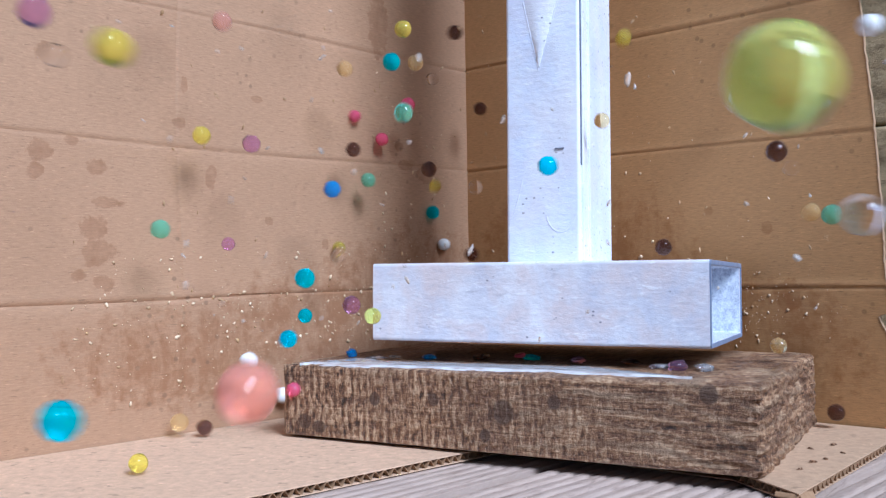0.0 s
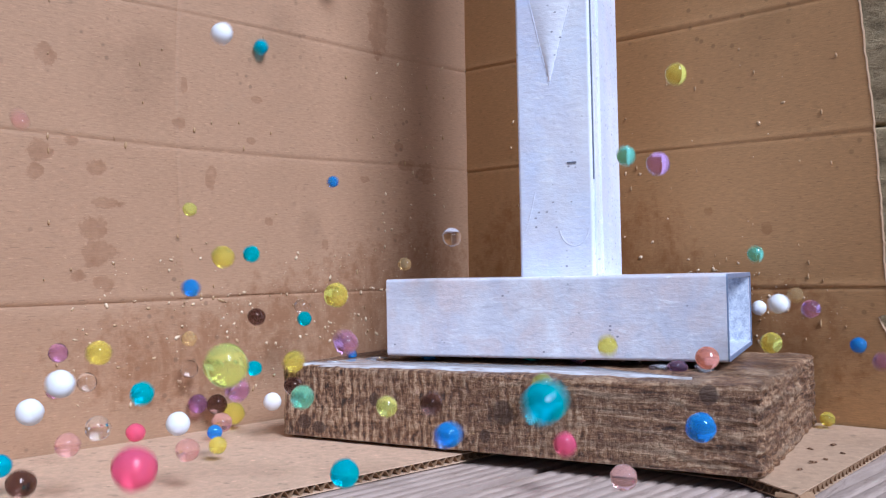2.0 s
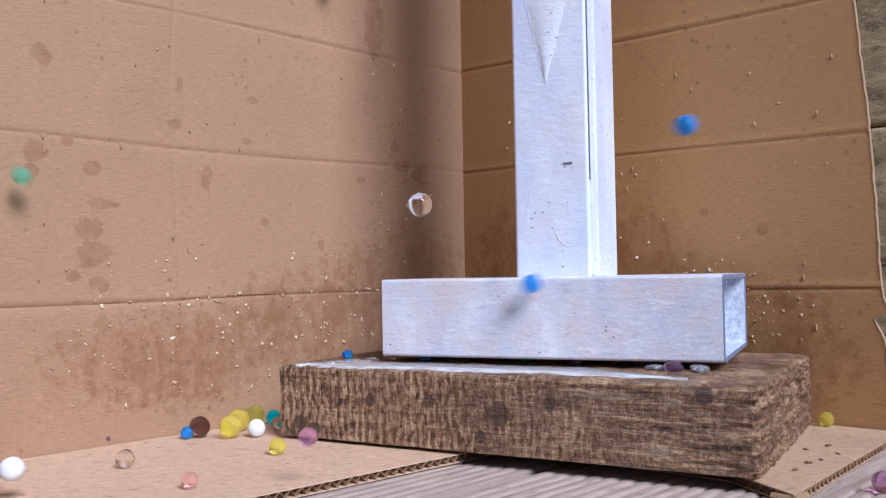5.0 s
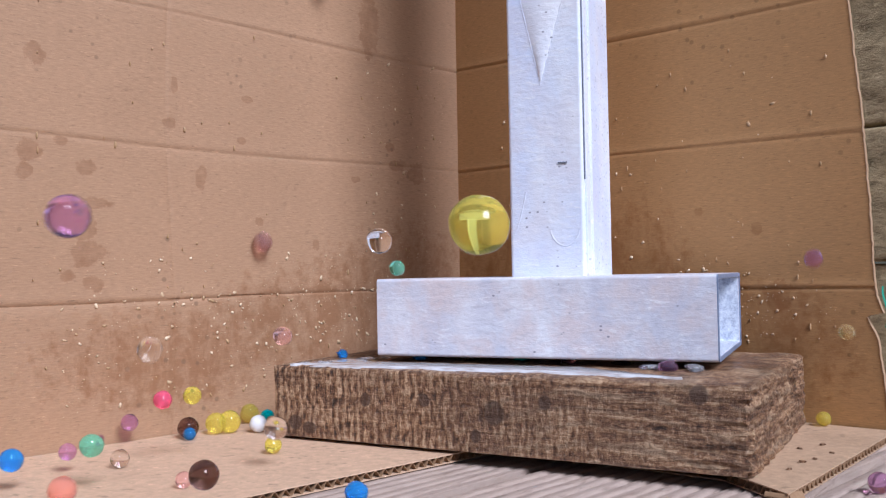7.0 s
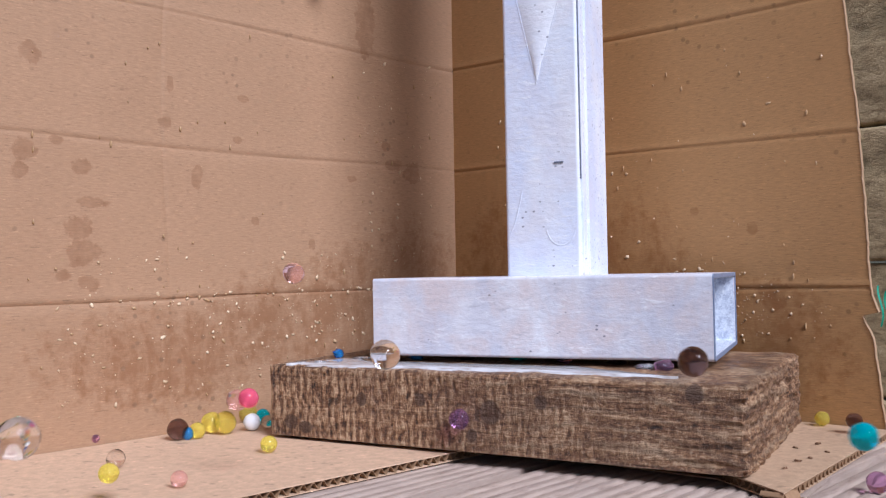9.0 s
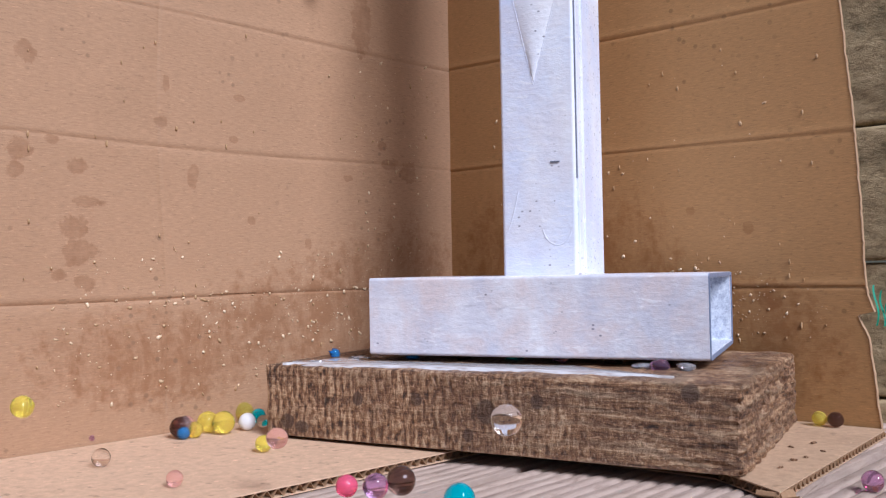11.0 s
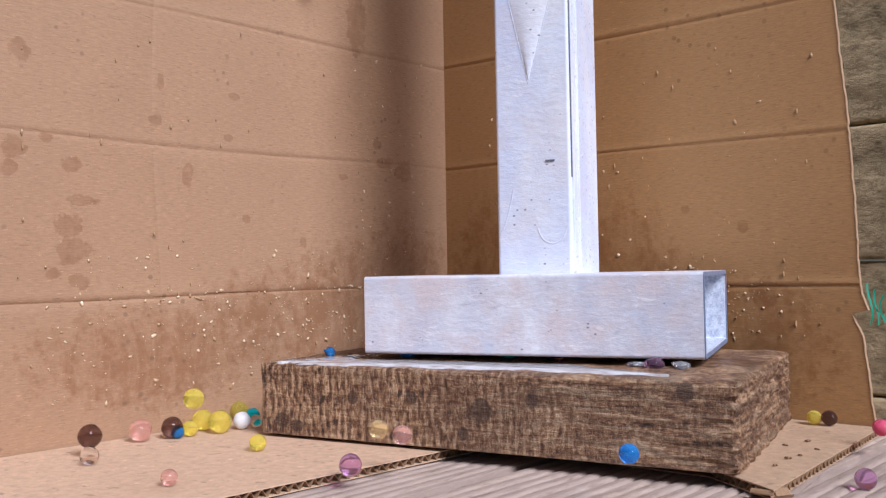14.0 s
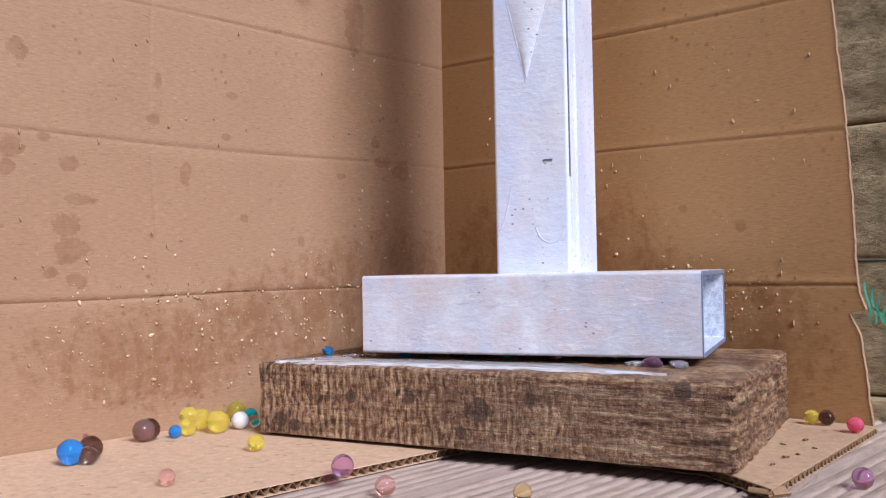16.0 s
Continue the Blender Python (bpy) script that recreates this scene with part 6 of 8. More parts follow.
    walk(bead("lime", 12.5), [(0, pose(-0.0938, -0.1619, 0.0078)), (3, pose(-0.0938, -0.1619, 0.0078)), (3.2, pose(-0.0923, -0.1315, 0.0311)), (3.5, pose(-0.0817, -0.1066, 0.0451)), (4, pose(-0.0696, -0.0554, 0.0274)), (4.2, pose(-0.0582, -0.0485, 0.0092)), (4.6, pose(-0.0081, -0.1591, 0.0072)), (16, pose(-0.0081, -0.1591, 0.0072))])
    walk(bead("purple", 11.1), [(0, pose(0.1174, 0.1738, 0.1242)), (1.79, pose(0.1174, 0.1738, 0.1242)), (2, pose(0.0450, 0.1672, 0.0486)), (2.5, pose(0.0315, 0.0355, 0.0068)), (3, pose(0.0293, 0.0785, 0.0119)), (3.2, pose(0.0376, 0.0493, 0.0200)), (3.5, pose(0.0454, 0.0552, 0.0067)), (4, pose(0.0532, 0.0314, 0.0066)), (5, pose(0.0559, 0.0335, -0.0005)), (8, pose(0.0583, 0.0286, -0.0005)), (9, pose(0.0589, 0.0289, -0.0005)), (12, pose(0.0586, 0.0300, -0.0005)), (16, pose(0.0581, 0.0297, -0.0005))])
    walk(bead("yellow", 12.5), [(0, pose(-0.0210, -0.2235, 0.0178)), (5.5, pose(-0.0210, -0.2235, 0.0178)), (6.3, pose(-0.0090, -0.2673, 0.0974)), (6.5, pose(-0.0048, -0.2845, 0.1099)), (7, pose(0.0094, -0.3294, 0.1222)), (7.5, pose(0.0226, -0.3721, 0.0993)), (7.8, pose(0.0341, -0.4029, 0.0758)), (16, pose(0.0341, -0.4029, 0.0758))])
    walk(bead("white", 12.5), [(0, pose(-0.0353, -0.3098, 0.2009)), (5.7, pose(-0.0353, -0.3098, 0.2009)), (6.2, pose(0.0032, -0.3884, 0.1069)), (6.5, pose(0.0224, -0.4214, 0.0943)), (6.7, pose(0.0339, -0.4392, 0.0849)), (16, pose(0.0339, -0.4392, 0.0849))])
    walk(bead("white", 12.5), [(0, pose(0.0503, -0.2577, 0.0395)), (5.8, pose(0.0503, -0.2577, 0.0395)), (6.2, pose(0.0609, -0.2662, 0.0696)), (6.5, pose(0.0698, -0.2690, 0.0795)), (6.8, pose(0.1057, -0.2416, 0.0739)), (7.4, pose(0.1181, -0.1891, 0.0601)), (7.7, pose(0.1107, -0.1612, 0.0561)), (8, pose(0.0562, -0.1911, 0.0484)), (8.5, pose(0.0187, -0.2643, 0.0586)), (8.9, pose(-0.0037, -0.3041, 0.0438)), (16, pose(-0.0037, -0.3041, 0.0438))])
    walk(bead("purple", 12.3), [(0, pose(-0.1017, -0.3731, 0.0854)), (6.2, pose(-0.1017, -0.3731, 0.0854)), (6.6, pose(-0.1187, -0.3578, 0.1123)), (7, pose(-0.1228, -0.3217, 0.1300)), (7.5, pose(-0.1466, -0.2209, 0.1463)), (8, pose(-0.1541, -0.1362, 0.1205)), (8.5, pose(-0.1695, -0.0391, 0.0478)), (9, pose(-0.1668, -0.0057, 0.0228)), (9.2, pose(-0.1596, -0.0058, 0.0256)), (10.3, pose(-0.1208, -0.0983, 0.0071)), (11.3, pose(-0.1505, -0.1314, 0.0139)), (11.5, pose(-0.1431, -0.1273, 0.0148)), (12, pose(-0.1536, -0.0988, 0.0136)), (12.5, pose(-0.1554, -0.0873, 0.0169)), (13, pose(-0.1766, -0.0717, 0.0113)), (13.5, pose(-0.1834, -0.0757, 0.0076)), (14, pose(-0.1879, -0.0819, 0.0074)), (14.5, pose(-0.1948, -0.0805, 0.0061)), (15, pose(-0.1948, -0.0811, 0.0061)), (15.5, pose(-0.1927, -0.0806, 0.0061)), (16, pose(-0.1924, -0.0811, 0.0061))])
    walk(bead("clear", 12.5), [(0, pose(-0.0866, -0.0196, 0.2900)), (5.29, pose(-0.0866, -0.0196, 0.2900)), (6, pose(-0.2608, -0.1131, 0.1460)), (6.5, pose(-0.2827, -0.1246, 0.1276)), (7, pose(-0.2606, -0.1632, 0.0756)), (7.4, pose(-0.2292, -0.2074, 0.0313)), (7.5, pose(-0.2313, -0.2086, 0.0306)), (8, pose(-0.2148, -0.2337, 0.0371)), (8.5, pose(-0.1596, -0.2919, 0.0766)), (9, pose(-0.1457, -0.3195, 0.0661)), (9.3, pose(-0.1507, -0.3371, 0.0557)), (16, pose(-0.1507, -0.3371, 0.0557))])
    walk(bead("pink", 14.9), [(0, pose(-0.3655, 0.0523, 0.3504)), (5.9, pose(-0.3655, 0.0523, 0.3504)), (6.5, pose(-0.3660, 0.0502, 0.2152)), (7, pose(-0.3662, 0.0493, 0.1366)), (7.5, pose(-0.3290, 0.0009, 0.0105)), (8, pose(-0.3391, 0.0150, 0.0116)), (8.5, pose(-0.3552, 0.0263, 0.0365)), (9, pose(-0.3408, -0.0056, 0.0249)), (9.4, pose(-0.3291, -0.0348, 0.0101)), (11.3, pose(-0.3771, -0.0239, 0.0075)), (11.5, pose(-0.3812, -0.0258, 0.0075)), (12, pose(-0.3770, -0.0424, 0.0075)), (12.5, pose(-0.3797, -0.0486, 0.0075)), (16, pose(-0.3726, -0.0504, 0.0075))])
    walk(bead("pink", 11.0), [(0, pose(-0.4657, 0.1832, 0.0936)), (6.1, pose(-0.4657, 0.1832, 0.0936)), (6.5, pose(-0.4681, 0.1780, 0.0247)), (7, pose(-0.2423, -0.0813, 0.0770)), (7.5, pose(-0.2373, -0.0785, 0.0797)), (8, pose(-0.2293, -0.1069, 0.0695)), (8.5, pose(-0.2223, -0.1039, 0.1096)), (9, pose(-0.1997, -0.1211, 0.1125)), (9.2, pose(-0.1982, -0.1201, 0.1078)), (10, pose(-0.1908, -0.1141, 0.0324)), (10.8, pose(-0.2056, -0.1218, 0.0268)), (11.5, pose(-0.1934, -0.1420, 0.0393)), (12, pose(-0.2087, -0.1247, 0.0067)), (12.5, pose(-0.2082, -0.0937, 0.0289)), (13, pose(-0.2019, -0.0738, 0.0121)), (13.5, pose(-0.1929, -0.0522, 0.0176)), (14, pose(-0.1700, -0.0568, 0.0206)), (14.5, pose(-0.1617, -0.0540, 0.0066)), (15, pose(-0.1529, -0.0807, 0.0065)), (15.5, pose(-0.1685, -0.0673, -0.0005)), (16, pose(-0.1615, -0.0871, -0.0005))])
    walk(bead("orange", 12.5), [(0, pose(-0.1881, -0.0125, 0.3071)), (7.4, pose(-0.1881, -0.0125, 0.3071)), (7.75, pose(-0.2361, -0.0698, 0.1961)), (8, pose(-0.2585, -0.1370, 0.0820)), (8.25, pose(-0.2508, -0.2002, 0.0423)), (8.5, pose(-0.2432, -0.2493, 0.0415)), (8.8, pose(-0.2429, -0.2782, 0.0360)), (16, pose(-0.2429, -0.2782, 0.0360))])
    walk(bead("red", 11.2), [(0, pose(-0.4262, -0.1656, 0.0639)), (5.35, pose(-0.4262, -0.1656, 0.0639)), (5.6, pose(-0.4020, -0.0760, 0.0268)), (6.5, pose(-0.3474, -0.0882, 0.0239)), (7, pose(-0.3235, -0.0946, 0.0379)), (7.5, pose(-0.2997, -0.1001, 0.0567)), (8, pose(-0.2687, -0.1161, 0.0362)), (8.5, pose(-0.2575, -0.1097, 0.0303)), (9, pose(-0.2458, -0.1035, 0.0440)), (9.2, pose(-0.2407, -0.1007, 0.0455)), (10.2, pose(-0.1876, -0.1279, 0.0097)), (11.5, pose(-0.1654, -0.1164, 0.0070)), (12, pose(-0.1667, -0.1166, 0.0070)), (12.5, pose(-0.1412, -0.1597, 0.0068)), (13, pose(-0.1601, -0.1372, 0.0080)), (13.5, pose(-0.1183, -0.1992, 0.0067)), (16, pose(-0.1183, -0.1992, 0.0067))])
    walk(bead("black", 12.5), [(0, pose(-0.2051, -0.2426, 0.0078)), (5.8, pose(-0.2051, -0.2426, 0.0078)), (6.4, pose(-0.1967, -0.2234, 0.0107)), (7, pose(-0.1772, -0.2130, 0.0309)), (7.5, pose(-0.1712, -0.2094, 0.0240)), (7.9, pose(-0.1440, -0.2297, 0.0080)), (16, pose(-0.1440, -0.2297, 0.0080))])
    walk(bead("black", 14.6), [(0, pose(0.1164, -0.0924, 0.0360)), (8, pose(0.1164, -0.0924, 0.0360)), (8.5, pose(0.0363, -0.1011, 0.0570)), (9, pose(-0.0149, -0.0518, 0.0671)), (9.2, pose(-0.0380, -0.0449, 0.0516)), (10.2, pose(-0.1077, -0.0874, 0.0088)), (11.5, pose(-0.1845, -0.1063, 0.0088)), (12, pose(-0.2392, -0.0863, 0.0185)), (12.5, pose(-0.2744, -0.0921, 0.0113)), (13, pose(-0.2964, -0.1041, 0.0210)), (13.5, pose(-0.3365, -0.0978, 0.0176)), (14, pose(-0.3686, -0.0998, 0.0128)), (14.5, pose(-0.4036, -0.0890, 0.0099)), (15, pose(-0.3652, -0.1126, 0.0131)), (15.5, pose(-0.3695, -0.1017, 0.0073)), (16, pose(-0.3580, -0.1069, 0.0073))])
    walk(bead("green", 12.5), [(0, pose(0.0106, 0.1789, 0.3305)), (4.45, pose(0.0106, 0.1789, 0.3305)), (5.7, pose(-0.3766, -0.0302, 0.0219)), (6.5, pose(-0.3262, -0.1155, 0.0170)), (7, pose(-0.3055, -0.1618, 0.0238)), (7.5, pose(-0.3125, -0.1782, 0.0241)), (8, pose(-0.3182, -0.1934, 0.0249)), (8.4, pose(-0.3255, -0.2200, 0.0254)), (16, pose(-0.3255, -0.2200, 0.0254))])
    walk(bead("blue", 12.5), [(0, pose(0.1220, 0.1650, 0.1978)), (4.24, pose(0.1220, 0.1650, 0.1978)), (5.7, pose(-0.3766, -0.1102, 0.0157)), (6.5, pose(-0.3750, -0.1425, 0.0113)), (7, pose(-0.3427, -0.1822, 0.0167)), (7.5, pose(-0.3426, -0.2068, 0.0172)), (16, pose(-0.3426, -0.2068, 0.0172))])
    walk(bead("blue", 11.4), [(0, pose(-0.1224, -0.2261, 0.0059)), (5.8, pose(-0.1224, -0.2261, 0.0059)), (6.5, pose(-0.2008, -0.0973, 0.0108)), (7, pose(-0.1594, -0.1296, 0.0072)), (7.5, pose(-0.1450, -0.1193, 0.0172)), (8, pose(-0.0897, -0.1837, 0.0069)), (16, pose(-0.0897, -0.1837, 0.0069))])
    walk(bead("blue", 12.5), [(0, pose(0.1216, 0.0996, 0.2233)), (4.43, pose(0.1216, 0.0996, 0.2233)), (5.8, pose(-0.3159, -0.1437, 0.1346)), (6.2, pose(-0.3022, -0.1881, 0.1274)), (6.5, pose(-0.2974, -0.2076, 0.1085)), (6.9, pose(-0.2938, -0.2448, 0.0814)), (16, pose(-0.2938, -0.2448, 0.0814))])
    walk(bead("green", 11.3), [(0, pose(-0.4260, -0.1651, 0.2056)), (4.81, pose(-0.4260, -0.1651, 0.2056)), (5.5, pose(-0.2887, -0.0048, 0.0537)), (6.5, pose(-0.2343, -0.0199, 0.1277)), (7, pose(-0.2543, 0.0630, 0.1150)), (7.5, pose(-0.2972, 0.1757, 0.0980)), (8, pose(-0.1980, 0.0442, 0.1171)), (8.5, pose(-0.1704, 0.0156, 0.1244)), (9, pose(-0.2460, 0.1846, 0.0738)), (9.3, pose(-0.2435, 0.1852, 0.0551)), (16, pose(-0.2435, 0.1852, 0.0551))])
    walk(bead("purple", 12.5), [(0, pose(0.0406, -0.2631, 0.0383)), (5.8, pose(0.0406, -0.2631, 0.0383)), (6.5, pose(0.0519, -0.2575, 0.0589)), (6.8, pose(0.0583, -0.2535, 0.0393)), (7.6, pose(-0.0090, -0.2351, 0.0244)), (8, pose(-0.0235, -0.2350, 0.0456)), (8.5, pose(-0.0378, -0.2339, 0.0474)), (8.9, pose(-0.0408, -0.2528, 0.0266)), (16, pose(-0.0408, -0.2528, 0.0266))])
    walk(bead("teal", 11.7), [(0, pose(0.1170, -0.0940, 0.0425)), (8.6, pose(0.1170, -0.0940, 0.0425)), (9, pose(0.0609, -0.0789, 0.0414)), (9.2, pose(0.0429, -0.0888, 0.0377)), (10.3, pose(-0.0368, -0.1638, 0.0145)), (11.2, pose(-0.0677, -0.1955, 0.0374)), (11.5, pose(-0.0539, -0.1883, 0.0488)), (12, pose(-0.0479, -0.1014, 0.0242)), (12.5, pose(-0.0387, -0.0520, 0.0116)), (12.75, pose(-0.0522, -0.0060, 0.0270)), (13, pose(-0.0597, -0.0102, 0.0317)), (13.5, pose(-0.0639, -0.0894, 0.0333)), (14, pose(-0.0643, -0.1523, 0.0076)), (14.5, pose(-0.0735, -0.1844, 0.0288)), (15, pose(-0.0783, -0.2150, 0.0079)), (16, pose(-0.0783, -0.2150, 0.0079))])
    walk(bead("purple", 11.4), [(0, pose(-0.1930, 0.0920, 0.3422)), (5.1, pose(-0.1930, 0.0920, 0.3422)), (5.9, pose(-0.3830, -0.0065, 0.0547)), (6.5, pose(-0.3826, -0.0312, 0.0314)), (7, pose(-0.3912, -0.0593, 0.0145)), (7.5, pose(-0.3676, -0.1098, 0.0248)), (8, pose(-0.4033, -0.1094, 0.0252)), (8.6, pose(-0.4180, -0.1554, 0.0167)), (16, pose(-0.4180, -0.1554, 0.0167))])
    walk(bead("yellow", 10.1), [(0, pose(-0.2343, -0.2487, 0.0057)), (8.1, pose(-0.2343, -0.2487, 0.0057)), (8.5, pose(-0.2881, -0.1838, 0.0063)), (9, pose(-0.2750, -0.1742, 0.0145)), (9.2, pose(-0.2718, -0.1725, 0.0195)), (10.3, pose(-0.2788, -0.2033, 0.0248)), (11, pose(-0.2704, -0.2237, 0.0546)), (11.5, pose(-0.2603, -0.2185, 0.0756)), (12, pose(-0.2155, -0.2054, 0.0764)), (12.5, pose(-0.1793, -0.1960, 0.0528)), (13, pose(-0.1837, -0.1761, 0.0501)), (13.5, pose(-0.1998, -0.1606, 0.0639)), (14, pose(-0.2250, -0.1606, 0.0516)), (14.5, pose(-0.2288, -0.1626, 0.0541)), (15, pose(-0.2348, -0.1516, 0.0447)), (15.5, pose(-0.2334, -0.1508, 0.0415)), (16, pose(-0.2446, -0.1420, 0.0385))])
    walk(bead("purple", 11.5), [(0, pose(-0.1305, 0.1936, 0.3603)), (5.64, pose(-0.1305, 0.1936, 0.3603)), (5.8, pose(-0.0912, 0.2172, 0.2951)), (6.5, pose(-0.0328, 0.1932, 0.2085)), (7, pose(0.0164, 0.1279, 0.1165)), (7.5, pose(0.0679, 0.0849, 0.0188)), (7.7, pose(0.1258, 0.1060, 0.0070)), (16, pose(0.1258, 0.1060, 0.0070))])
    walk(bead("amber", 9.7), [(0, pose(-0.2034, 0.0868, 0.3417)), (5.16, pose(-0.2034, 0.0868, 0.3417)), (5.9, pose(-0.0098, 0.2012, 0.1003)), (6.5, pose(0.0133, 0.1563, 0.0833)), (7, pose(0.0355, 0.1191, 0.0708)), (7.6, pose(0.1193, 0.1231, 0.0357)), (16, pose(0.1193, 0.1231, 0.0357))])
    walk(bead("red", 10.6), [(0, pose(0.1250, 0.0151, 0.0097)), (10, pose(0.1250, 0.0151, 0.0097)), (11.5, pose(0.0538, 0.0295, 0.0106)), (12, pose(0.0616, 0.0188, 0.0107)), (12.5, pose(0.0650, 0.0350, 0.0127)), (13, pose(0.0682, 0.0519, 0.0137)), (13.5, pose(0.0623, 0.0822, 0.0120)), (14, pose(0.0620, 0.1197, 0.0118)), (15, pose(0.0515, 0.1911, 0.0053)), (15.5, pose(0.0484, 0.1791, 0.0053)), (16, pose(0.0461, 0.1605, 0.0053))])
    walk(bead("amber", 9.7), [(0, pose(-0.3483, -0.2082, 0.0310)), (10.6, pose(-0.3483, -0.2082, 0.0310)), (11.2, pose(-0.3095, -0.2158, 0.0298)), (11.5, pose(-0.2785, -0.2245, 0.0200)), (11.7, pose(-0.2274, -0.2420, 0.0504)), (12, pose(-0.1880, -0.2401, 0.0621)), (12.5, pose(-0.1746, -0.2029, 0.0487)), (13, pose(-0.1670, -0.1638, 0.0143)), (13.2, pose(-0.1641, -0.1501, 0.0317)), (13.5, pose(-0.1604, -0.1349, 0.0418)), (14, pose(-0.1559, -0.1034, 0.0323)), (14.5, pose(-0.1404, -0.0788, 0.0109)), (14.8, pose(-0.1168, -0.0663, 0.0171)), (15, pose(-0.1036, -0.0592, 0.0147)), (15.5, pose(-0.0934, -0.0694, 0.0081)), (16, pose(-0.0919, -0.0685, -0.0012))])
    walk(bead("blue", 10.1), [(0, pose(-0.0572, -0.1956, 0.0059)), (10.5, pose(-0.0572, -0.1956, 0.0059)), (11.5, pose(-0.0542, -0.1652, 0.0061)), (12, pose(-0.0605, -0.1099, 0.0127)), (12.5, pose(-0.0498, -0.1041, 0.0099)), (13, pose(-0.0443, -0.1015, 0.0216)), (13.5, pose(-0.0422, -0.0758, 0.0087)), (14, pose(-0.0397, -0.0618, 0.0218)), (14.5, pose(-0.0459, -0.0664, 0.0064)), (15, pose(-0.0482, -0.0794, 0.0144)), (15.5, pose(-0.0513, -0.0832, 0.0064)), (16, pose(-0.0344, -0.1388, 0.0062))])
    walk(bead("blue", 15.3), [(0, pose(-0.3593, -0.2029, 0.0086)), (14.6, pose(-0.3593, -0.2029, 0.0086)), (15.2, pose(-0.3313, -0.1906, 0.0085)), (15.5, pose(-0.3717, -0.1386, 0.0092)), (16, pose(-0.3578, -0.1215, 0.0077))])
    walk(bead("black", 10.8), [(0, pose(0.1269, 0.1165, 0.0370)), (7.4, pose(0.1269, 0.1165, 0.0370)), (8, pose(0.0488, 0.1519, 0.0164)), (8.5, pose(0.0439, 0.1491, 0.0095)), (9, pose(0.0372, 0.1680, 0.0085)), (9.4, pose(0.0285, 0.1863, 0.0054)), (12.5, pose(0.0266, 0.1862, 0.0054)), (16, pose(0.0266, 0.1829, 0.0054))])
    walk(bead("yellow", 10.2), [(0, pose(0.1143, 0.1146, 0.0241)), (1.2, pose(0.1143, 0.1146, 0.0241)), (1.7, pose(0.0191, 0.1456, 0.0126)), (2.2, pose(0.0087, 0.1946, 0.0051)), (9, pose(0.0148, 0.1910, 0.0051)), (16, pose(0.0168, 0.1835, 0.0051))])
    walk(bead("yellow", 11.1), [(0, pose(-0.3868, -0.1906, 0.0405)), (5.35, pose(-0.3868, -0.1906, 0.0405)), (5.7, pose(-0.2820, -0.1320, 0.0477)), (6.5, pose(-0.2961, -0.0877, 0.0429)), (7, pose(-0.3152, -0.0786, 0.0390)), (7.5, pose(-0.3659, -0.0209, 0.0055)), (9, pose(-0.3601, -0.0246, 0.0055)), (12.5, pose(-0.3608, -0.0217, 0.0055)), (16, pose(-0.3605, -0.0221, 0.0055))])
    walk(bead("yellow", 15.9), [(0, pose(-0.4248, -0.1705, 0.2199)), (0.45, pose(-0.4248, -0.1705, 0.2199)), (1, pose(-0.3885, -0.0350, 0.0525)), (1.6, pose(-0.3778, -0.0191, 0.0277)), (2.2, pose(-0.3656, 0.0138, 0.0080)), (4, pose(-0.3628, 0.0126, 0.0080)), (9, pose(-0.3547, -0.0030, 0.0080)), (12.5, pose(-0.3510, -0.0033, 0.0080)), (16, pose(-0.3486, -0.0055, 0.0080))])
    walk(bead("yellow", 14.5), [(0, pose(0.0591, 0.1842, 0.3216)), (0.83, pose(0.0591, 0.1842, 0.3216)), (2, pose(-0.3021, -0.0060, 0.0530)), (2.5, pose(-0.3772, 0.0093, 0.0155)), (2.7, pose(-0.3782, 0.0056, 0.0160)), (3, pose(-0.3794, 0.0012, 0.0165)), (3.6, pose(-0.3645, 0.0356, 0.0072)), (4, pose(-0.3666, 0.0355, 0.0072)), (9, pose(-0.3740, 0.0431, 0.0072)), (12.5, pose(-0.3741, 0.0436, 0.0072)), (16, pose(-0.3722, 0.0406, 0.0072))])
    walk(bead("yellow", 10.7), [(0, pose(-0.2323, -0.2559, 0.0053)), (1.55, pose(-0.2323, -0.2559, 0.0053)), (1.8, pose(-0.2900, -0.1297, 0.0062)), (2.4, pose(-0.3060, -0.0573, 0.0155)), (3, pose(-0.2959, -0.0341, 0.0053)), (4, pose(-0.2800, -0.0464, 0.0053)), (9, pose(-0.2828, -0.0422, 0.0053)), (12.5, pose(-0.2842, -0.0424, 0.0053)), (16, pose(-0.2827, -0.0444, 0.0053))])
    walk(bead("purple", 8.3), [(0, pose(-0.4042, -0.1816, 0.1171)), (1.7, pose(-0.4042, -0.1816, 0.1171)), (1.9, pose(-0.3656, -0.1583, 0.0653)), (2.4, pose(-0.3773, -0.1142, 0.0264)), (3, pose(-0.4239, -0.0626, 0.0042)), (4, pose(-0.4097, -0.0663, 0.0042)), (9, pose(-0.4092, -0.0698, 0.0042)), (12.5, pose(-0.4100, -0.0689, 0.0042)), (16, pose(-0.4095, -0.0686, 0.0042))])
    walk(bead("clear", 10.9), [(0, pose(-0.4073, -0.1809, 0.1570)), (1.55, pose(-0.4073, -0.1809, 0.1570)), (1.9, pose(-0.3460, -0.1435, 0.0581)), (2.4, pose(-0.3378, -0.1384, 0.0454)), (2.8, pose(-0.3399, -0.1207, 0.0166)), (4, pose(-0.3379, -0.1152, 0.0055)), (7, pose(-0.3373, -0.1151, 0.0055)), (9, pose(-0.3365, -0.1156, 0.0055)), (12.5, pose(-0.3496, -0.1168, 0.0055)), (16, pose(-0.3486, -0.1163, 0.0055))])
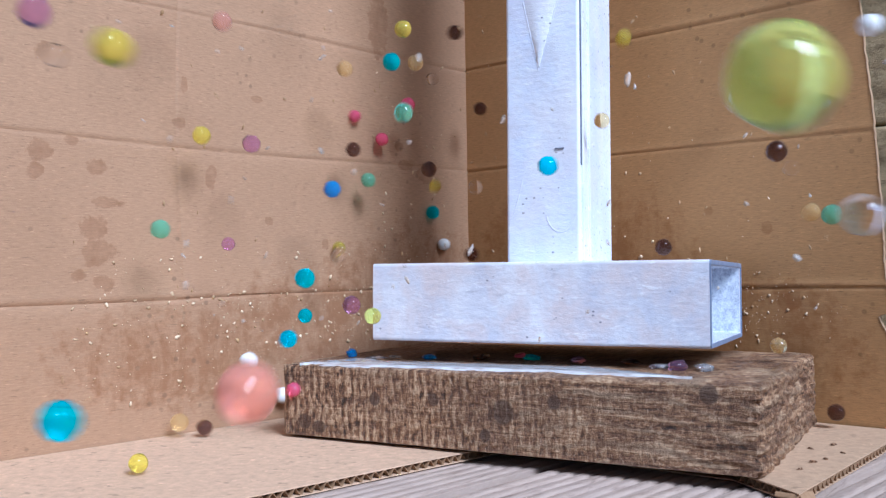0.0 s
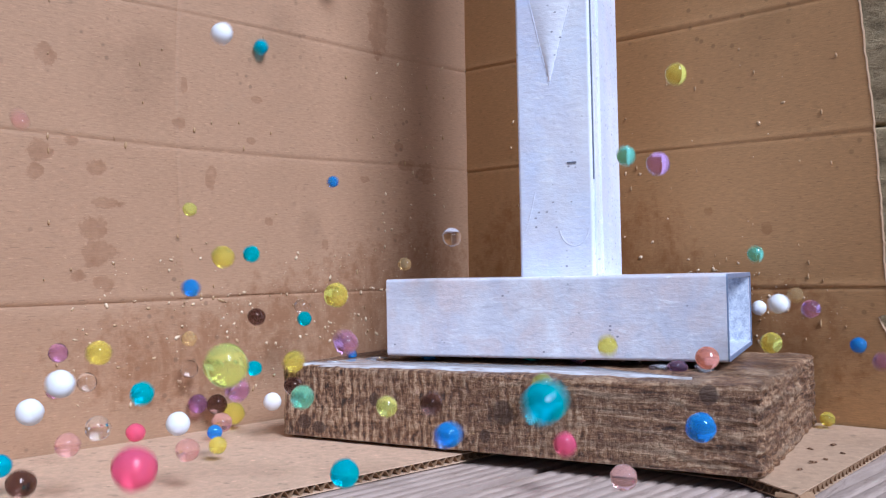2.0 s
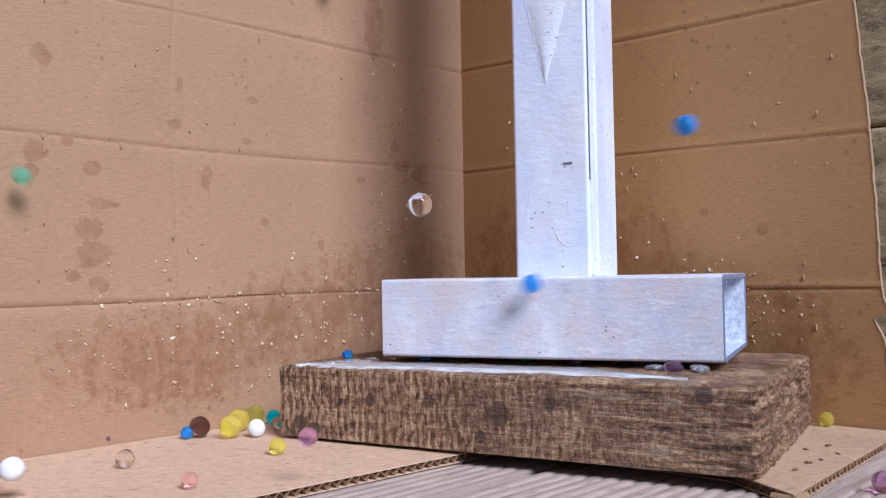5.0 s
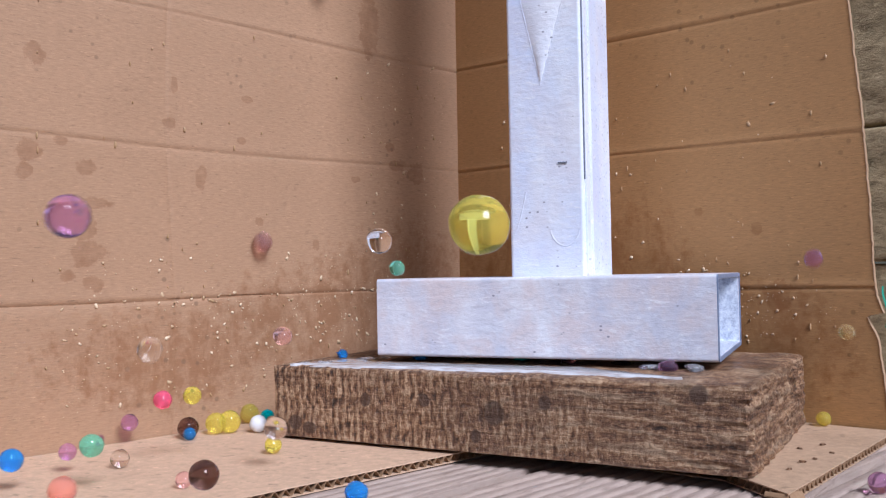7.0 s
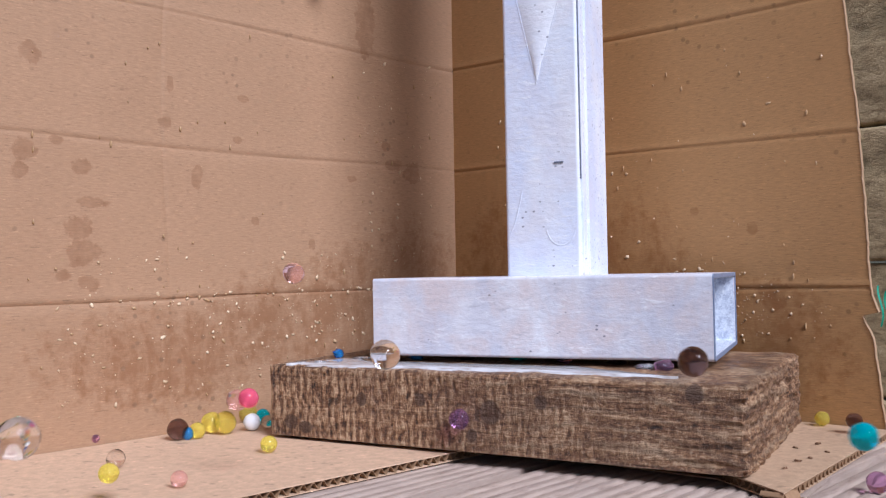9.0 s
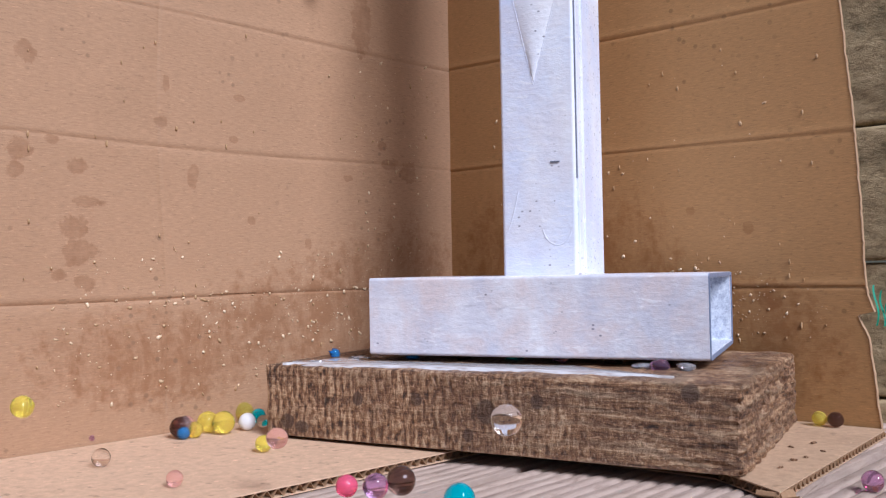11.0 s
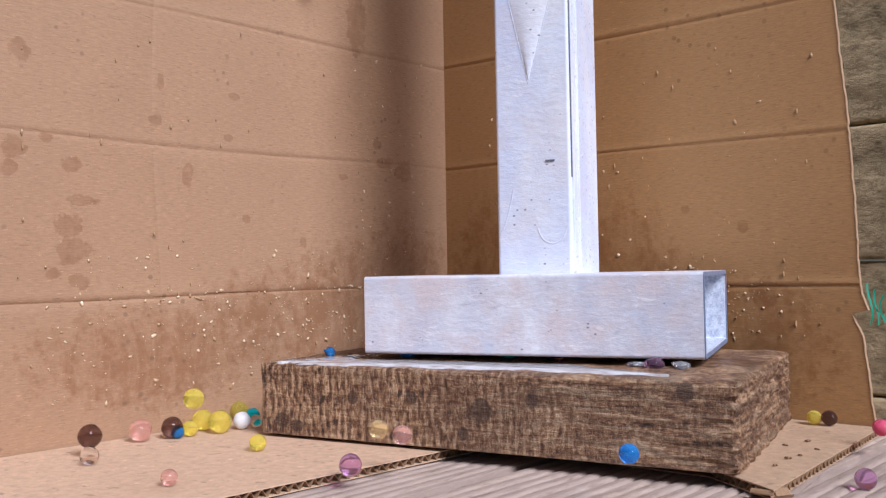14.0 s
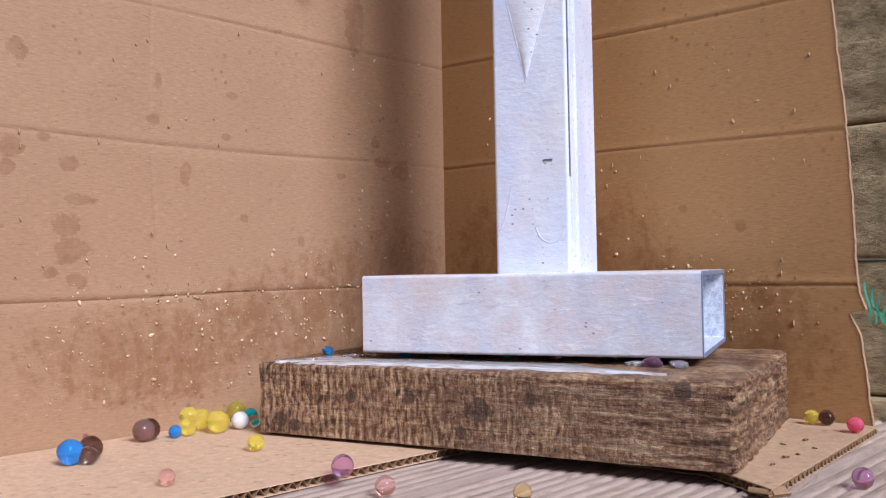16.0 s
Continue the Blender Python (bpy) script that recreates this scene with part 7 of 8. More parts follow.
    walk(bead("pink", 9.0), [(0, pose(-0.3693, -0.2033, 0.2684)), (1.67, pose(-0.3693, -0.2033, 0.2684)), (2.4, pose(-0.2874, -0.1510, 0.0496)), (2.9, pose(-0.2940, -0.1211, 0.0045)), (4, pose(-0.2645, -0.1366, 0.0045)), (9, pose(-0.2662, -0.1356, 0.0045)), (12.5, pose(-0.2670, -0.1353, 0.0045)), (16, pose(-0.2660, -0.1364, 0.0045))])
    walk(bead("teal", 10.6), [(0, pose(-0.3217, 0.0316, 0.0813)), (1.9, pose(-0.3217, 0.0316, 0.0813)), (3, pose(-0.3719, 0.0598, 0.0053)), (4, pose(-0.3583, 0.0436, 0.0053)), (9, pose(-0.3604, 0.0445, 0.0053)), (12.5, pose(-0.3596, 0.0425, 0.0053)), (16, pose(-0.3560, 0.0375, 0.0053))])
    walk(bead("clear", 9.1), [(0, pose(-0.4002, 0.1473, 0.0353)), (2.5, pose(-0.4002, 0.1473, 0.0353)), (3.2, pose(-0.3556, 0.0431, 0.0045)), (4, pose(-0.3410, 0.0286, 0.0045)), (9, pose(-0.3431, 0.0294, 0.0045)), (12.5, pose(-0.3431, 0.0272, 0.0045)), (16, pose(-0.3398, 0.0225, 0.0045))])
    walk(bead("yellow", 12.5), [(0, pose(-0.1395, -0.2949, 0.1850)), (0.15, pose(-0.1227, -0.3590, 0.1843)), (16, pose(-0.1227, -0.3590, 0.1843))])
    walk(bead("purple", 12.5), [(0, pose(-0.2132, -0.2689, 0.2143)), (0.12, pose(-0.1839, -0.3208, 0.2117)), (16, pose(-0.1839, -0.3208, 0.2117))])
    walk(bead("pink", 12.5), [(0, pose(-0.3223, -0.0500, 0.2770)), (0.2, pose(-0.3129, -0.0832, 0.3022)), (16, pose(-0.3129, -0.0832, 0.3022))])
    walk(bead("clear", 12.5), [(0, pose(-0.3204, -0.1777, 0.2294)), (0.15, pose(-0.3238, -0.2277, 0.2304)), (16, pose(-0.3238, -0.2277, 0.2304))])
    walk(bead("white", 12.5), [(0, pose(0.0514, 0.0606, 0.2443)), (0.2, pose(0.1205, 0.0245, 0.2273)), (16, pose(0.1205, 0.0245, 0.2273))])
    walk(bead("teal", 12.5), [(0, pose(-0.2470, 0.0359, 0.2571)), (0.2, pose(-0.2568, 0.0296, 0.2854)), (0.35, pose(-0.2633, 0.0249, 0.3238)), (16, pose(-0.2633, 0.0249, 0.3238))])
    walk(bead("amber", 12.5), [(0, pose(-0.2791, 0.1208, 0.2765)), (0.2, pose(-0.2795, 0.1202, 0.2908)), (0.5, pose(-0.2771, 0.1199, 0.3532)), (16, pose(-0.2771, 0.1199, 0.3532))])
    walk(bead("yellow", 12.5), [(0, pose(-0.2617, 0.0750, 0.2907)), (0.2, pose(-0.2442, 0.0848, 0.2962)), (0.4, pose(-0.2290, 0.0924, 0.3368)), (16, pose(-0.2290, 0.0924, 0.3368))])
    walk(bead("black", 11.8), [(0, pose(-0.2567, 0.1457, 0.3029)), (0.2, pose(-0.3344, 0.1709, 0.3334)), (0.35, pose(-0.3361, 0.0992, 0.3580)), (16, pose(-0.3361, 0.0992, 0.3580))])
    walk(bead("yellow", 12.5), [(0, pose(-0.1358, 0.2017, 0.2934)), (0.2, pose(-0.1022, 0.1644, 0.3343)), (16, pose(-0.1022, 0.1644, 0.3343))])
    walk(bead("yellow", 10.9), [(0, pose(-0.3151, -0.1290, 0.0067)), (0.2, pose(-0.2301, -0.2338, 0.0340)), (0.4, pose(-0.2442, -0.2772, 0.0394)), (16, pose(-0.2442, -0.2772, 0.0394))])
    walk(bead("amber", 12.5), [(0, pose(-0.3807, -0.0337, 0.0104)), (0.2, pose(-0.2741, -0.1711, 0.0156)), (0.4, pose(-0.2312, -0.2573, 0.0076)), (16, pose(-0.2312, -0.2573, 0.0076))])
    walk(bead("white", 11.3), [(0, pose(-0.3181, 0.2310, 0.1359)), (0.2, pose(-0.2902, 0.2468, 0.1379)), (0.4, pose(-0.2626, 0.2627, 0.1312)), (0.6, pose(-0.2552, 0.2685, 0.0692)), (16, pose(-0.2552, 0.2685, 0.0692))])
    walk(bead("black", 12.5), [(0, pose(-0.0988, 0.1717, 0.1268)), (0.2, pose(-0.0971, 0.1236, 0.1136)), (0.4, pose(-0.1429, 0.2337, 0.0815)), (16, pose(-0.1429, 0.2337, 0.0815))])
    walk(bead("black", 11.6), [(0, pose(0.0150, 0.1824, 0.0111)), (0.2, pose(0.0310, 0.1916, 0.0069)), (0.5, pose(0.0417, 0.1323, 0.0148)), (0.8, pose(0.0436, 0.1538, 0.0117)), (1.2, pose(0.0464, 0.1555, 0.0106)), (1.6, pose(0.1156, 0.1552, 0.0114)), (16, pose(0.1156, 0.1552, 0.0114))])
    walk(bead("black", 11.0), [(0, pose(-0.3664, -0.0245, 0.0065)), (0.2, pose(-0.3727, -0.0737, 0.0310)), (0.5, pose(-0.3983, -0.1314, 0.0510)), (0.7, pose(-0.4054, -0.1732, 0.0586)), (16, pose(-0.4054, -0.1732, 0.0586))])
    walk(bead("red", 10.0), [(0, pose(-0.3041, -0.0042, 0.0333)), (0.2, pose(-0.2533, -0.1264, 0.0379)), (0.5, pose(-0.3209, -0.1473, 0.0382)), (0.8, pose(-0.3528, -0.1652, 0.0279)), (1, pose(-0.3703, -0.1747, 0.0121)), (1.2, pose(-0.3625, -0.2042, 0.0111)), (16, pose(-0.3625, -0.2042, 0.0111))])
    walk(bead("purple", 9.3), [(0, pose(-0.3456, -0.0214, 0.1331)), (0.2, pose(-0.3543, -0.0264, 0.1333)), (0.5, pose(-0.3857, -0.0126, 0.1202)), (0.8, pose(-0.3631, -0.0592, 0.0925)), (1.2, pose(-0.3211, -0.1294, 0.0399)), (1.5, pose(-0.3206, -0.1487, 0.0296)), (1.7, pose(-0.2900, -0.1844, 0.0563)), (2, pose(-0.2899, -0.2003, 0.0761)), (2.2, pose(-0.2983, -0.2051, 0.0812)), (2.5, pose(-0.3052, -0.2371, 0.0803)), (16, pose(-0.3052, -0.2371, 0.0803))])
    walk(bead("clear", 12.3), [(0, pose(-0.1293, 0.0769, 0.3248)), (0.15, pose(-0.1293, 0.0769, 0.3248)), (0.5, pose(-0.3311, -0.0185, 0.0528)), (0.8, pose(-0.2909, -0.0749, 0.0502)), (1, pose(-0.2813, -0.1024, 0.0369)), (1.2, pose(-0.2944, -0.1092, 0.0097)), (1.5, pose(-0.3603, -0.0343, 0.0248)), (1.7, pose(-0.3382, -0.0640, 0.0384)), (2, pose(-0.3811, -0.0236, 0.0467)), (2.2, pose(-0.3697, -0.0399, 0.0425)), (2.5, pose(-0.3706, -0.0403, 0.0381)), (2.7, pose(-0.3734, -0.0414, 0.0205)), (3, pose(-0.3636, -0.0776, 0.0147)), (3.5, pose(-0.3753, -0.1578, 0.0075)), (3.7, pose(-0.3771, -0.1904, 0.0075)), (16, pose(-0.3771, -0.1904, 0.0075))])
    walk(bead("clear", 10.3), [(0, pose(-0.1450, -0.2134, 0.0052)), (1.01, pose(-0.1450, -0.2134, 0.0052)), (1.2, pose(-0.2888, -0.1139, 0.0063)), (1.5, pose(-0.2826, -0.1433, 0.0299)), (1.7, pose(-0.2352, -0.2009, 0.0478)), (2, pose(-0.2196, -0.2353, 0.0503)), (2.2, pose(-0.2313, -0.2417, 0.0401)), (2.5, pose(-0.2209, -0.2715, 0.0323)), (2.7, pose(-0.2264, -0.2904, 0.0297)), (16, pose(-0.2264, -0.2904, 0.0297))])
    walk(bead("lime", 9.3), [(0, pose(-0.2204, -0.2964, 0.0995)), (0.8, pose(-0.2204, -0.2964, 0.0995)), (1, pose(-0.2153, -0.2769, 0.1164)), (1.2, pose(-0.2449, -0.2325, 0.1348)), (1.5, pose(-0.3072, -0.1477, 0.1562)), (1.7, pose(-0.3195, -0.1139, 0.1603)), (2, pose(-0.3469, -0.0556, 0.1556)), (2.2, pose(-0.3539, -0.0306, 0.1433)), (2.5, pose(-0.3761, 0.0228, 0.1131)), (2.7, pose(-0.3662, 0.0289, 0.0961)), (3, pose(-0.3465, -0.0234, 0.0342)), (3.5, pose(-0.3134, -0.1470, 0.0079)), (3.9, pose(-0.3300, -0.2236, 0.0080)), (16, pose(-0.3300, -0.2236, 0.0080))])
    walk(bead("yellow", 12.5), [(0, pose(-0.3847, 0.1929, 0.0360)), (1.4, pose(-0.3847, 0.1929, 0.0360)), (1.5, pose(-0.2834, 0.0201, 0.0666)), (1.7, pose(-0.2659, -0.0512, 0.0931)), (2, pose(-0.2629, -0.1147, 0.1224)), (2.2, pose(-0.2888, -0.1297, 0.1349)), (2.5, pose(-0.3139, -0.1716, 0.1408)), (2.7, pose(-0.3425, -0.2128, 0.1367)), (16, pose(-0.3425, -0.2128, 0.1367))])
    walk(bead("yellow", 12.5), [(0, pose(-0.2070, -0.2023, 0.2498)), (2.3, pose(-0.2070, -0.2023, 0.2498)), (2.5, pose(-0.2035, -0.2332, 0.1938)), (2.7, pose(-0.2000, -0.2727, 0.1367)), (2.9, pose(-0.2112, -0.3019, 0.0885)), (16, pose(-0.2112, -0.3019, 0.0885))])
    walk(bead("orange", 12.5), [(0, pose(-0.3475, -0.0653, 0.3140)), (2.3, pose(-0.3475, -0.0653, 0.3140)), (2.5, pose(-0.3325, -0.1270, 0.2534)), (2.7, pose(-0.3047, -0.1926, 0.1829)), (2.9, pose(-0.3088, -0.2373, 0.1244)), (16, pose(-0.3088, -0.2373, 0.1244))])
    walk(bead("lime", 12.5), [(0, pose(-0.3672, -0.2032, 0.1883)), (2, pose(-0.3672, -0.2032, 0.1883)), (2.2, pose(-0.3669, -0.1756, 0.1961)), (2.5, pose(-0.3426, -0.1312, 0.1957)), (2.7, pose(-0.2692, -0.1472, 0.1754)), (3, pose(-0.1789, -0.1640, 0.1376)), (3.2, pose(-0.1354, -0.1579, 0.1060)), (3.5, pose(-0.0549, -0.1747, 0.0479)), (3.75, pose(-0.0158, -0.1891, 0.0086)), (16, pose(-0.0158, -0.1891, 0.0086))])
    walk(bead("purple", 11.1), [(0, pose(-0.4272, -0.1689, 0.2408)), (0.42, pose(-0.4272, -0.1689, 0.2408)), (1.4, pose(-0.0125, 0.0659, 0.0562)), (1.7, pose(-0.0029, 0.0765, 0.0699)), (2, pose(0.0137, 0.0854, 0.0864)), (2.2, pose(0.0317, 0.0435, 0.0929)), (2.5, pose(0.0538, 0.0262, 0.0844)), (2.8, pose(0.1124, 0.0329, 0.0640)), (16, pose(0.1124, 0.0329, 0.0640))])
    walk(bead("amber", 11.2), [(0, pose(-0.4268, -0.1674, 0.2504)), (0.51, pose(-0.4268, -0.1674, 0.2504)), (1.7, pose(-0.0259, 0.1825, 0.0725)), (2, pose(-0.0108, 0.1906, 0.0910)), (2.2, pose(0.0024, 0.1978, 0.0961)), (2.5, pose(0.0319, 0.1651, 0.0929)), (2.9, pose(0.1182, 0.1715, 0.0650)), (16, pose(0.1182, 0.1715, 0.0650))])
    walk(bead("pink", 11.6), [(0, pose(-0.0295, -0.1518, 0.0063)), (1.5, pose(-0.0295, -0.1518, 0.0063)), (1.75, pose(-0.0507, -0.0828, 0.0074)), (2, pose(-0.0364, -0.1134, 0.0229)), (2.2, pose(-0.0303, -0.1282, 0.0306)), (2.5, pose(-0.0304, -0.1449, 0.0302)), (2.75, pose(-0.0259, -0.1717, 0.0185)), (16, pose(-0.0259, -0.1717, 0.0185))])
    walk(bead("pink", 10.2), [(0, pose(-0.0786, -0.2730, 0.0354)), (0.5, pose(-0.0786, -0.2730, 0.0354)), (0.8, pose(-0.1560, -0.2023, 0.0328)), (1, pose(-0.2556, -0.1626, 0.0067)), (1.2, pose(-0.3251, -0.2044, 0.0064)), (1.4, pose(-0.3354, -0.2214, 0.0063)), (16, pose(-0.3354, -0.2214, 0.0063))])
    walk(bead("yellow", 11.2), [(0, pose(-0.3017, -0.2429, 0.0196)), (0.5, pose(-0.3017, -0.2429, 0.0196)), (0.8, pose(-0.2899, -0.1339, 0.0069)), (1, pose(-0.3025, -0.1383, 0.0128)), (1.2, pose(-0.3144, -0.1453, 0.0202)), (1.5, pose(-0.3168, -0.1771, 0.0247)), (1.7, pose(-0.3142, -0.2027, 0.0183)), (1.9, pose(-0.3181, -0.2295, 0.0180)), (16, pose(-0.3181, -0.2295, 0.0180))])
    walk(bead("yellow", 12.1), [(0, pose(-0.1728, -0.2239, 0.0064)), (0.5, pose(-0.1728, -0.2239, 0.0064)), (0.8, pose(-0.2907, -0.0489, 0.0147)), (1, pose(-0.2255, -0.1111, 0.0288)), (1.2, pose(-0.2511, -0.0269, 0.0325)), (1.5, pose(-0.2472, -0.0053, 0.0547)), (1.8, pose(-0.2024, -0.0355, 0.0191)), (2.1, pose(-0.0965, -0.1850, 0.0064)), (16, pose(-0.0965, -0.1850, 0.0064))])
    # beads that bounce in the corner and out again
    walk(bead("amber", 9.6), [(0, pose(-0.2118, 0.2135, 0.0060)), (0.2, pose(-0.2118, 0.2135, 0.0060)), (0.5, pose(-0.3732, -0.1261, 0.0340)), (1, pose(-0.3232, -0.0693, 0.0404)), (1.5, pose(-0.3239, -0.0716, 0.0309)), (2, pose(-0.3312, -0.0728, 0.0725)), (2.5, pose(-0.3327, -0.0781, 0.0445)), (3, pose(-0.3358, -0.0809, 0.0467)), (3.5, pose(-0.3398, -0.0883, 0.0293)), (4, pose(-0.3451, -0.0956, 0.0222)), (4.45, pose(-0.1973, 0.2142, 0.0060)), (16, pose(-0.1973, 0.2142, 0.0060))])
    walk(bead("orange", 13.5), [(0, pose(-0.1692, 0.2078, 0.0060)), (0.1, pose(-0.1692, 0.2078, 0.0060)), (0.5, pose(-0.3227, -0.1075, 0.0218)), (1, pose(-0.3644, -0.1599, 0.0146)), (1.45, pose(-0.3165, -0.2442, 0.0185)), (16, pose(-0.3165, -0.2442, 0.0185))])
    walk(bead("clear", 11.7), [(0, pose(-0.2366, 0.2170, 0.0060)), (0.1, pose(-0.2366, 0.2170, 0.0060)), (0.5, pose(-0.3522, -0.0497, 0.0559)), (1, pose(-0.3532, -0.0584, 0.0133)), (1.45, pose(-0.2095, 0.2098, 0.0060)), (16, pose(-0.2095, 0.2098, 0.0060))])
    walk(bead("pink", 13.5), [(0, pose(-0.1285, 0.2126, 0.0060)), (0.1, pose(-0.1285, 0.2126, 0.0060)), (0.5, pose(-0.3212, -0.0114, 0.0226)), (1, pose(-0.3496, -0.0384, 0.0172)), (1.5, pose(-0.3310, -0.0221, 0.0123)), (2, pose(-0.3425, -0.0325, 0.0132)), (2.5, pose(-0.3019, -0.0827, 0.0096)), (3, pose(-0.3514, -0.0796, 0.0095)), (3.5, pose(-0.4088, -0.1094, 0.0178)), (4, pose(-0.3830, -0.1268, 0.0095)), (4.45, pose(-0.3236, -0.2385, 0.0185)), (16, pose(-0.3236, -0.2385, 0.0185))])
    walk(bead("purple", 13.5), [(0, pose(-0.3021, 0.0618, 0.0880)), (0.5, pose(-0.3077, 0.0572, 0.0765)), (1, pose(-0.3211, 0.0466, 0.0695)), (1.5, pose(-0.3431, 0.0297, 0.0769)), (2, pose(-0.3828, -0.0140, 0.0209)), (2.5, pose(-0.3922, -0.0487, 0.0194)), (3, pose(-0.3905, -0.0424, 0.0103)), (3.5, pose(-0.4134, -0.1263, 0.0131)), (4, pose(-0.3823, -0.0745, 0.0095)), (4.45, pose(-0.1460, 0.2127, 0.0060)), (16, pose(-0.1460, 0.2127, 0.0060))])
    walk(bead("black", 12.4), [(0, pose(-0.1677, 0.2088, 0.0060)), (0.1, pose(-0.1677, 0.2088, 0.0060)), (0.5, pose(-0.3443, -0.0208, 0.0438)), (1, pose(-0.3283, -0.0042, 0.0626)), (1.5, pose(-0.3329, -0.0115, 0.0376)), (2, pose(-0.3335, -0.0070, 0.0828)), (2.5, pose(-0.3365, -0.0097, 0.0827)), (3, pose(-0.3407, -0.0198, 0.0294)), (3.5, pose(-0.3431, -0.0251, 0.0137)), (4, pose(-0.3423, -0.0180, 0.0502)), (4.45, pose(-0.1682, 0.2174, 0.0060)), (16, pose(-0.1682, 0.2174, 0.0060))])
    walk(bead("black", 12.8), [(0, pose(-0.1805, 0.2159, 0.0060)), (0.5, pose(-0.1805, 0.2159, 0.0060)), (1, pose(-0.3674, -0.1048, 0.0280)), (1.5, pose(-0.3600, -0.0995, 0.0139)), (2, pose(-0.2874, -0.0245, 0.0395)), (2.5, pose(-0.3268, -0.1343, 0.0097)), (2.95, pose(-0.1641, 0.2078, 0.0060)), (16, pose(-0.1641, 0.2078, 0.0060))])
    walk(bead("teal", 13.5), [(0, pose(-0.1546, 0.2141, 0.0060)), (0.6, pose(-0.1546, 0.2141, 0.0060)), (1, pose(-0.3323, -0.0920, 0.0352)), (1.45, pose(-0.3821, -0.2040, 0.0295)), (16, pose(-0.3821, -0.2040, 0.0295))])
    walk(bead("teal", 10.6), [(0, pose(-0.2049, 0.2074, 0.0060)), (2.1, pose(-0.2049, 0.2074, 0.0060)), (2.5, pose(-0.3178, -0.0771, 0.0164)), (3, pose(-0.3310, -0.0792, 0.1000)), (3.5, pose(-0.3588, -0.1116, 0.0724)), (4, pose(-0.3804, -0.1516, 0.0099)), (4.45, pose(-0.3180, -0.2419, 0.0185)), (16, pose(-0.3180, -0.2419, 0.0185))])
    walk(bead("blue", 9.2), [(0, pose(-0.1428, 0.2127, 0.0060)), (0.1, pose(-0.1428, 0.2127, 0.0060)), (0.5, pose(-0.2954, -0.0567, 0.0164)), (1, pose(-0.3091, -0.0691, 0.0167)), (1.5, pose(-0.3039, -0.0641, 0.0171)), (2, pose(-0.3116, -0.0718, 0.0154)), (3, pose(-0.3137, -0.0738, 0.0156)), (3.5, pose(-0.3168, -0.0768, 0.0153)), (4, pose(-0.3165, -0.0766, 0.0150)), (4.45, pose(-0.1589, 0.2175, 0.0060)), (16, pose(-0.1589, 0.2175, 0.0060))])
    walk(bead("blue", 12.5), [(0, pose(-0.1594, 0.2181, 0.0060)), (3.1, pose(-0.1594, 0.2181, 0.0060)), (3.5, pose(-0.3109, 0.1013, 0.0619)), (4, pose(-0.3401, 0.0795, 0.0529)), (4.45, pose(-0.1946, 0.2166, 0.0060)), (16, pose(-0.1946, 0.2166, 0.0060))])
    walk(bead("blue", 12.1), [(0, pose(-0.3139, 0.0410, 0.3508)), (3.2, pose(-0.3139, 0.0410, 0.3508)), (3.5, pose(-0.3283, 0.0381, 0.2871)), (4, pose(-0.3740, 0.0180, 0.1217)), (4.45, pose(-0.3817, -0.2025, 0.1039)), (16, pose(-0.3817, -0.2025, 0.1039))])
    walk(bead("blue", 11.4), [(0, pose(-0.1891, 0.2182, 0.0060)), (3.5, pose(-0.1891, 0.2182, 0.0060)), (4, pose(-0.3477, -0.0332, 0.0762)), (4.45, pose(-0.1413, 0.2082, 0.0060)), (16, pose(-0.1413, 0.2082, 0.0060))])
    walk(bead("amber", 12.7), [(0, pose(-0.3802, -0.1974, 0.0449)), (3.5, pose(-0.3802, -0.1974, 0.0449)), (4, pose(-0.3722, -0.1224, 0.0215)), (4.45, pose(-0.3679, -0.2112, 0.0185)), (16, pose(-0.3679, -0.2112, 0.0185))])
    walk(bead("clear", 11.7), [(0, pose(-0.2230, 0.2096, 0.0060)), (1.6, pose(-0.2230, 0.2096, 0.0060)), (2, pose(-0.3284, 0.0372, 0.0880)), (2.5, pose(-0.3162, 0.0464, 0.0833)), (3, pose(-0.3264, 0.0387, 0.0866)), (3.5, pose(-0.2966, 0.0610, 0.0918)), (4, pose(-0.3485, 0.0211, 0.1265)), (4.45, pose(-0.1318, 0.2122, 0.0060)), (16, pose(-0.1318, 0.2122, 0.0060))])
    walk(bead("clear", 11.8), [(0, pose(-0.1691, 0.2106, 0.0060)), (2.5, pose(-0.1691, 0.2106, 0.0060)), (2.65, pose(-0.1780, 0.2180, 0.1900)), (3, pose(-0.2944, 0.1613, 0.1434)), (3.3, pose(-0.1780, 0.2180, 0.1900)), (3.7, pose(-0.1822, 0.2116, 0.0060)), (16, pose(-0.1822, 0.2116, 0.0060))])
    walk(bead("clear", 13.5), [(0, pose(-0.1994, 0.2140, 0.0060)), (2.5, pose(-0.1994, 0.2140, 0.0060)), (2.65, pose(-0.1780, 0.2180, 0.1900)), (3, pose(-0.2278, 0.0843, 0.1351)), (3.3, pose(-0.1780, 0.2180, 0.1900)), (3.7, pose(-0.1737, 0.2179, 0.0060)), (16, pose(-0.1737, 0.2179, 0.0060))])
    walk(bead("clear", 11.9), [(0, pose(-0.1630, 0.2181, 0.0060)), (2.45, pose(-0.1630, 0.2181, 0.0060)), (2.6, pose(-0.1780, 0.2180, 0.1900)), (3, pose(-0.3017, 0.1347, 0.1384)), (3.3, pose(-0.1780, 0.2180, 0.1900)), (3.7, pose(-0.1438, 0.2189, 0.0060)), (16, pose(-0.1438, 0.2189, 0.0060))])
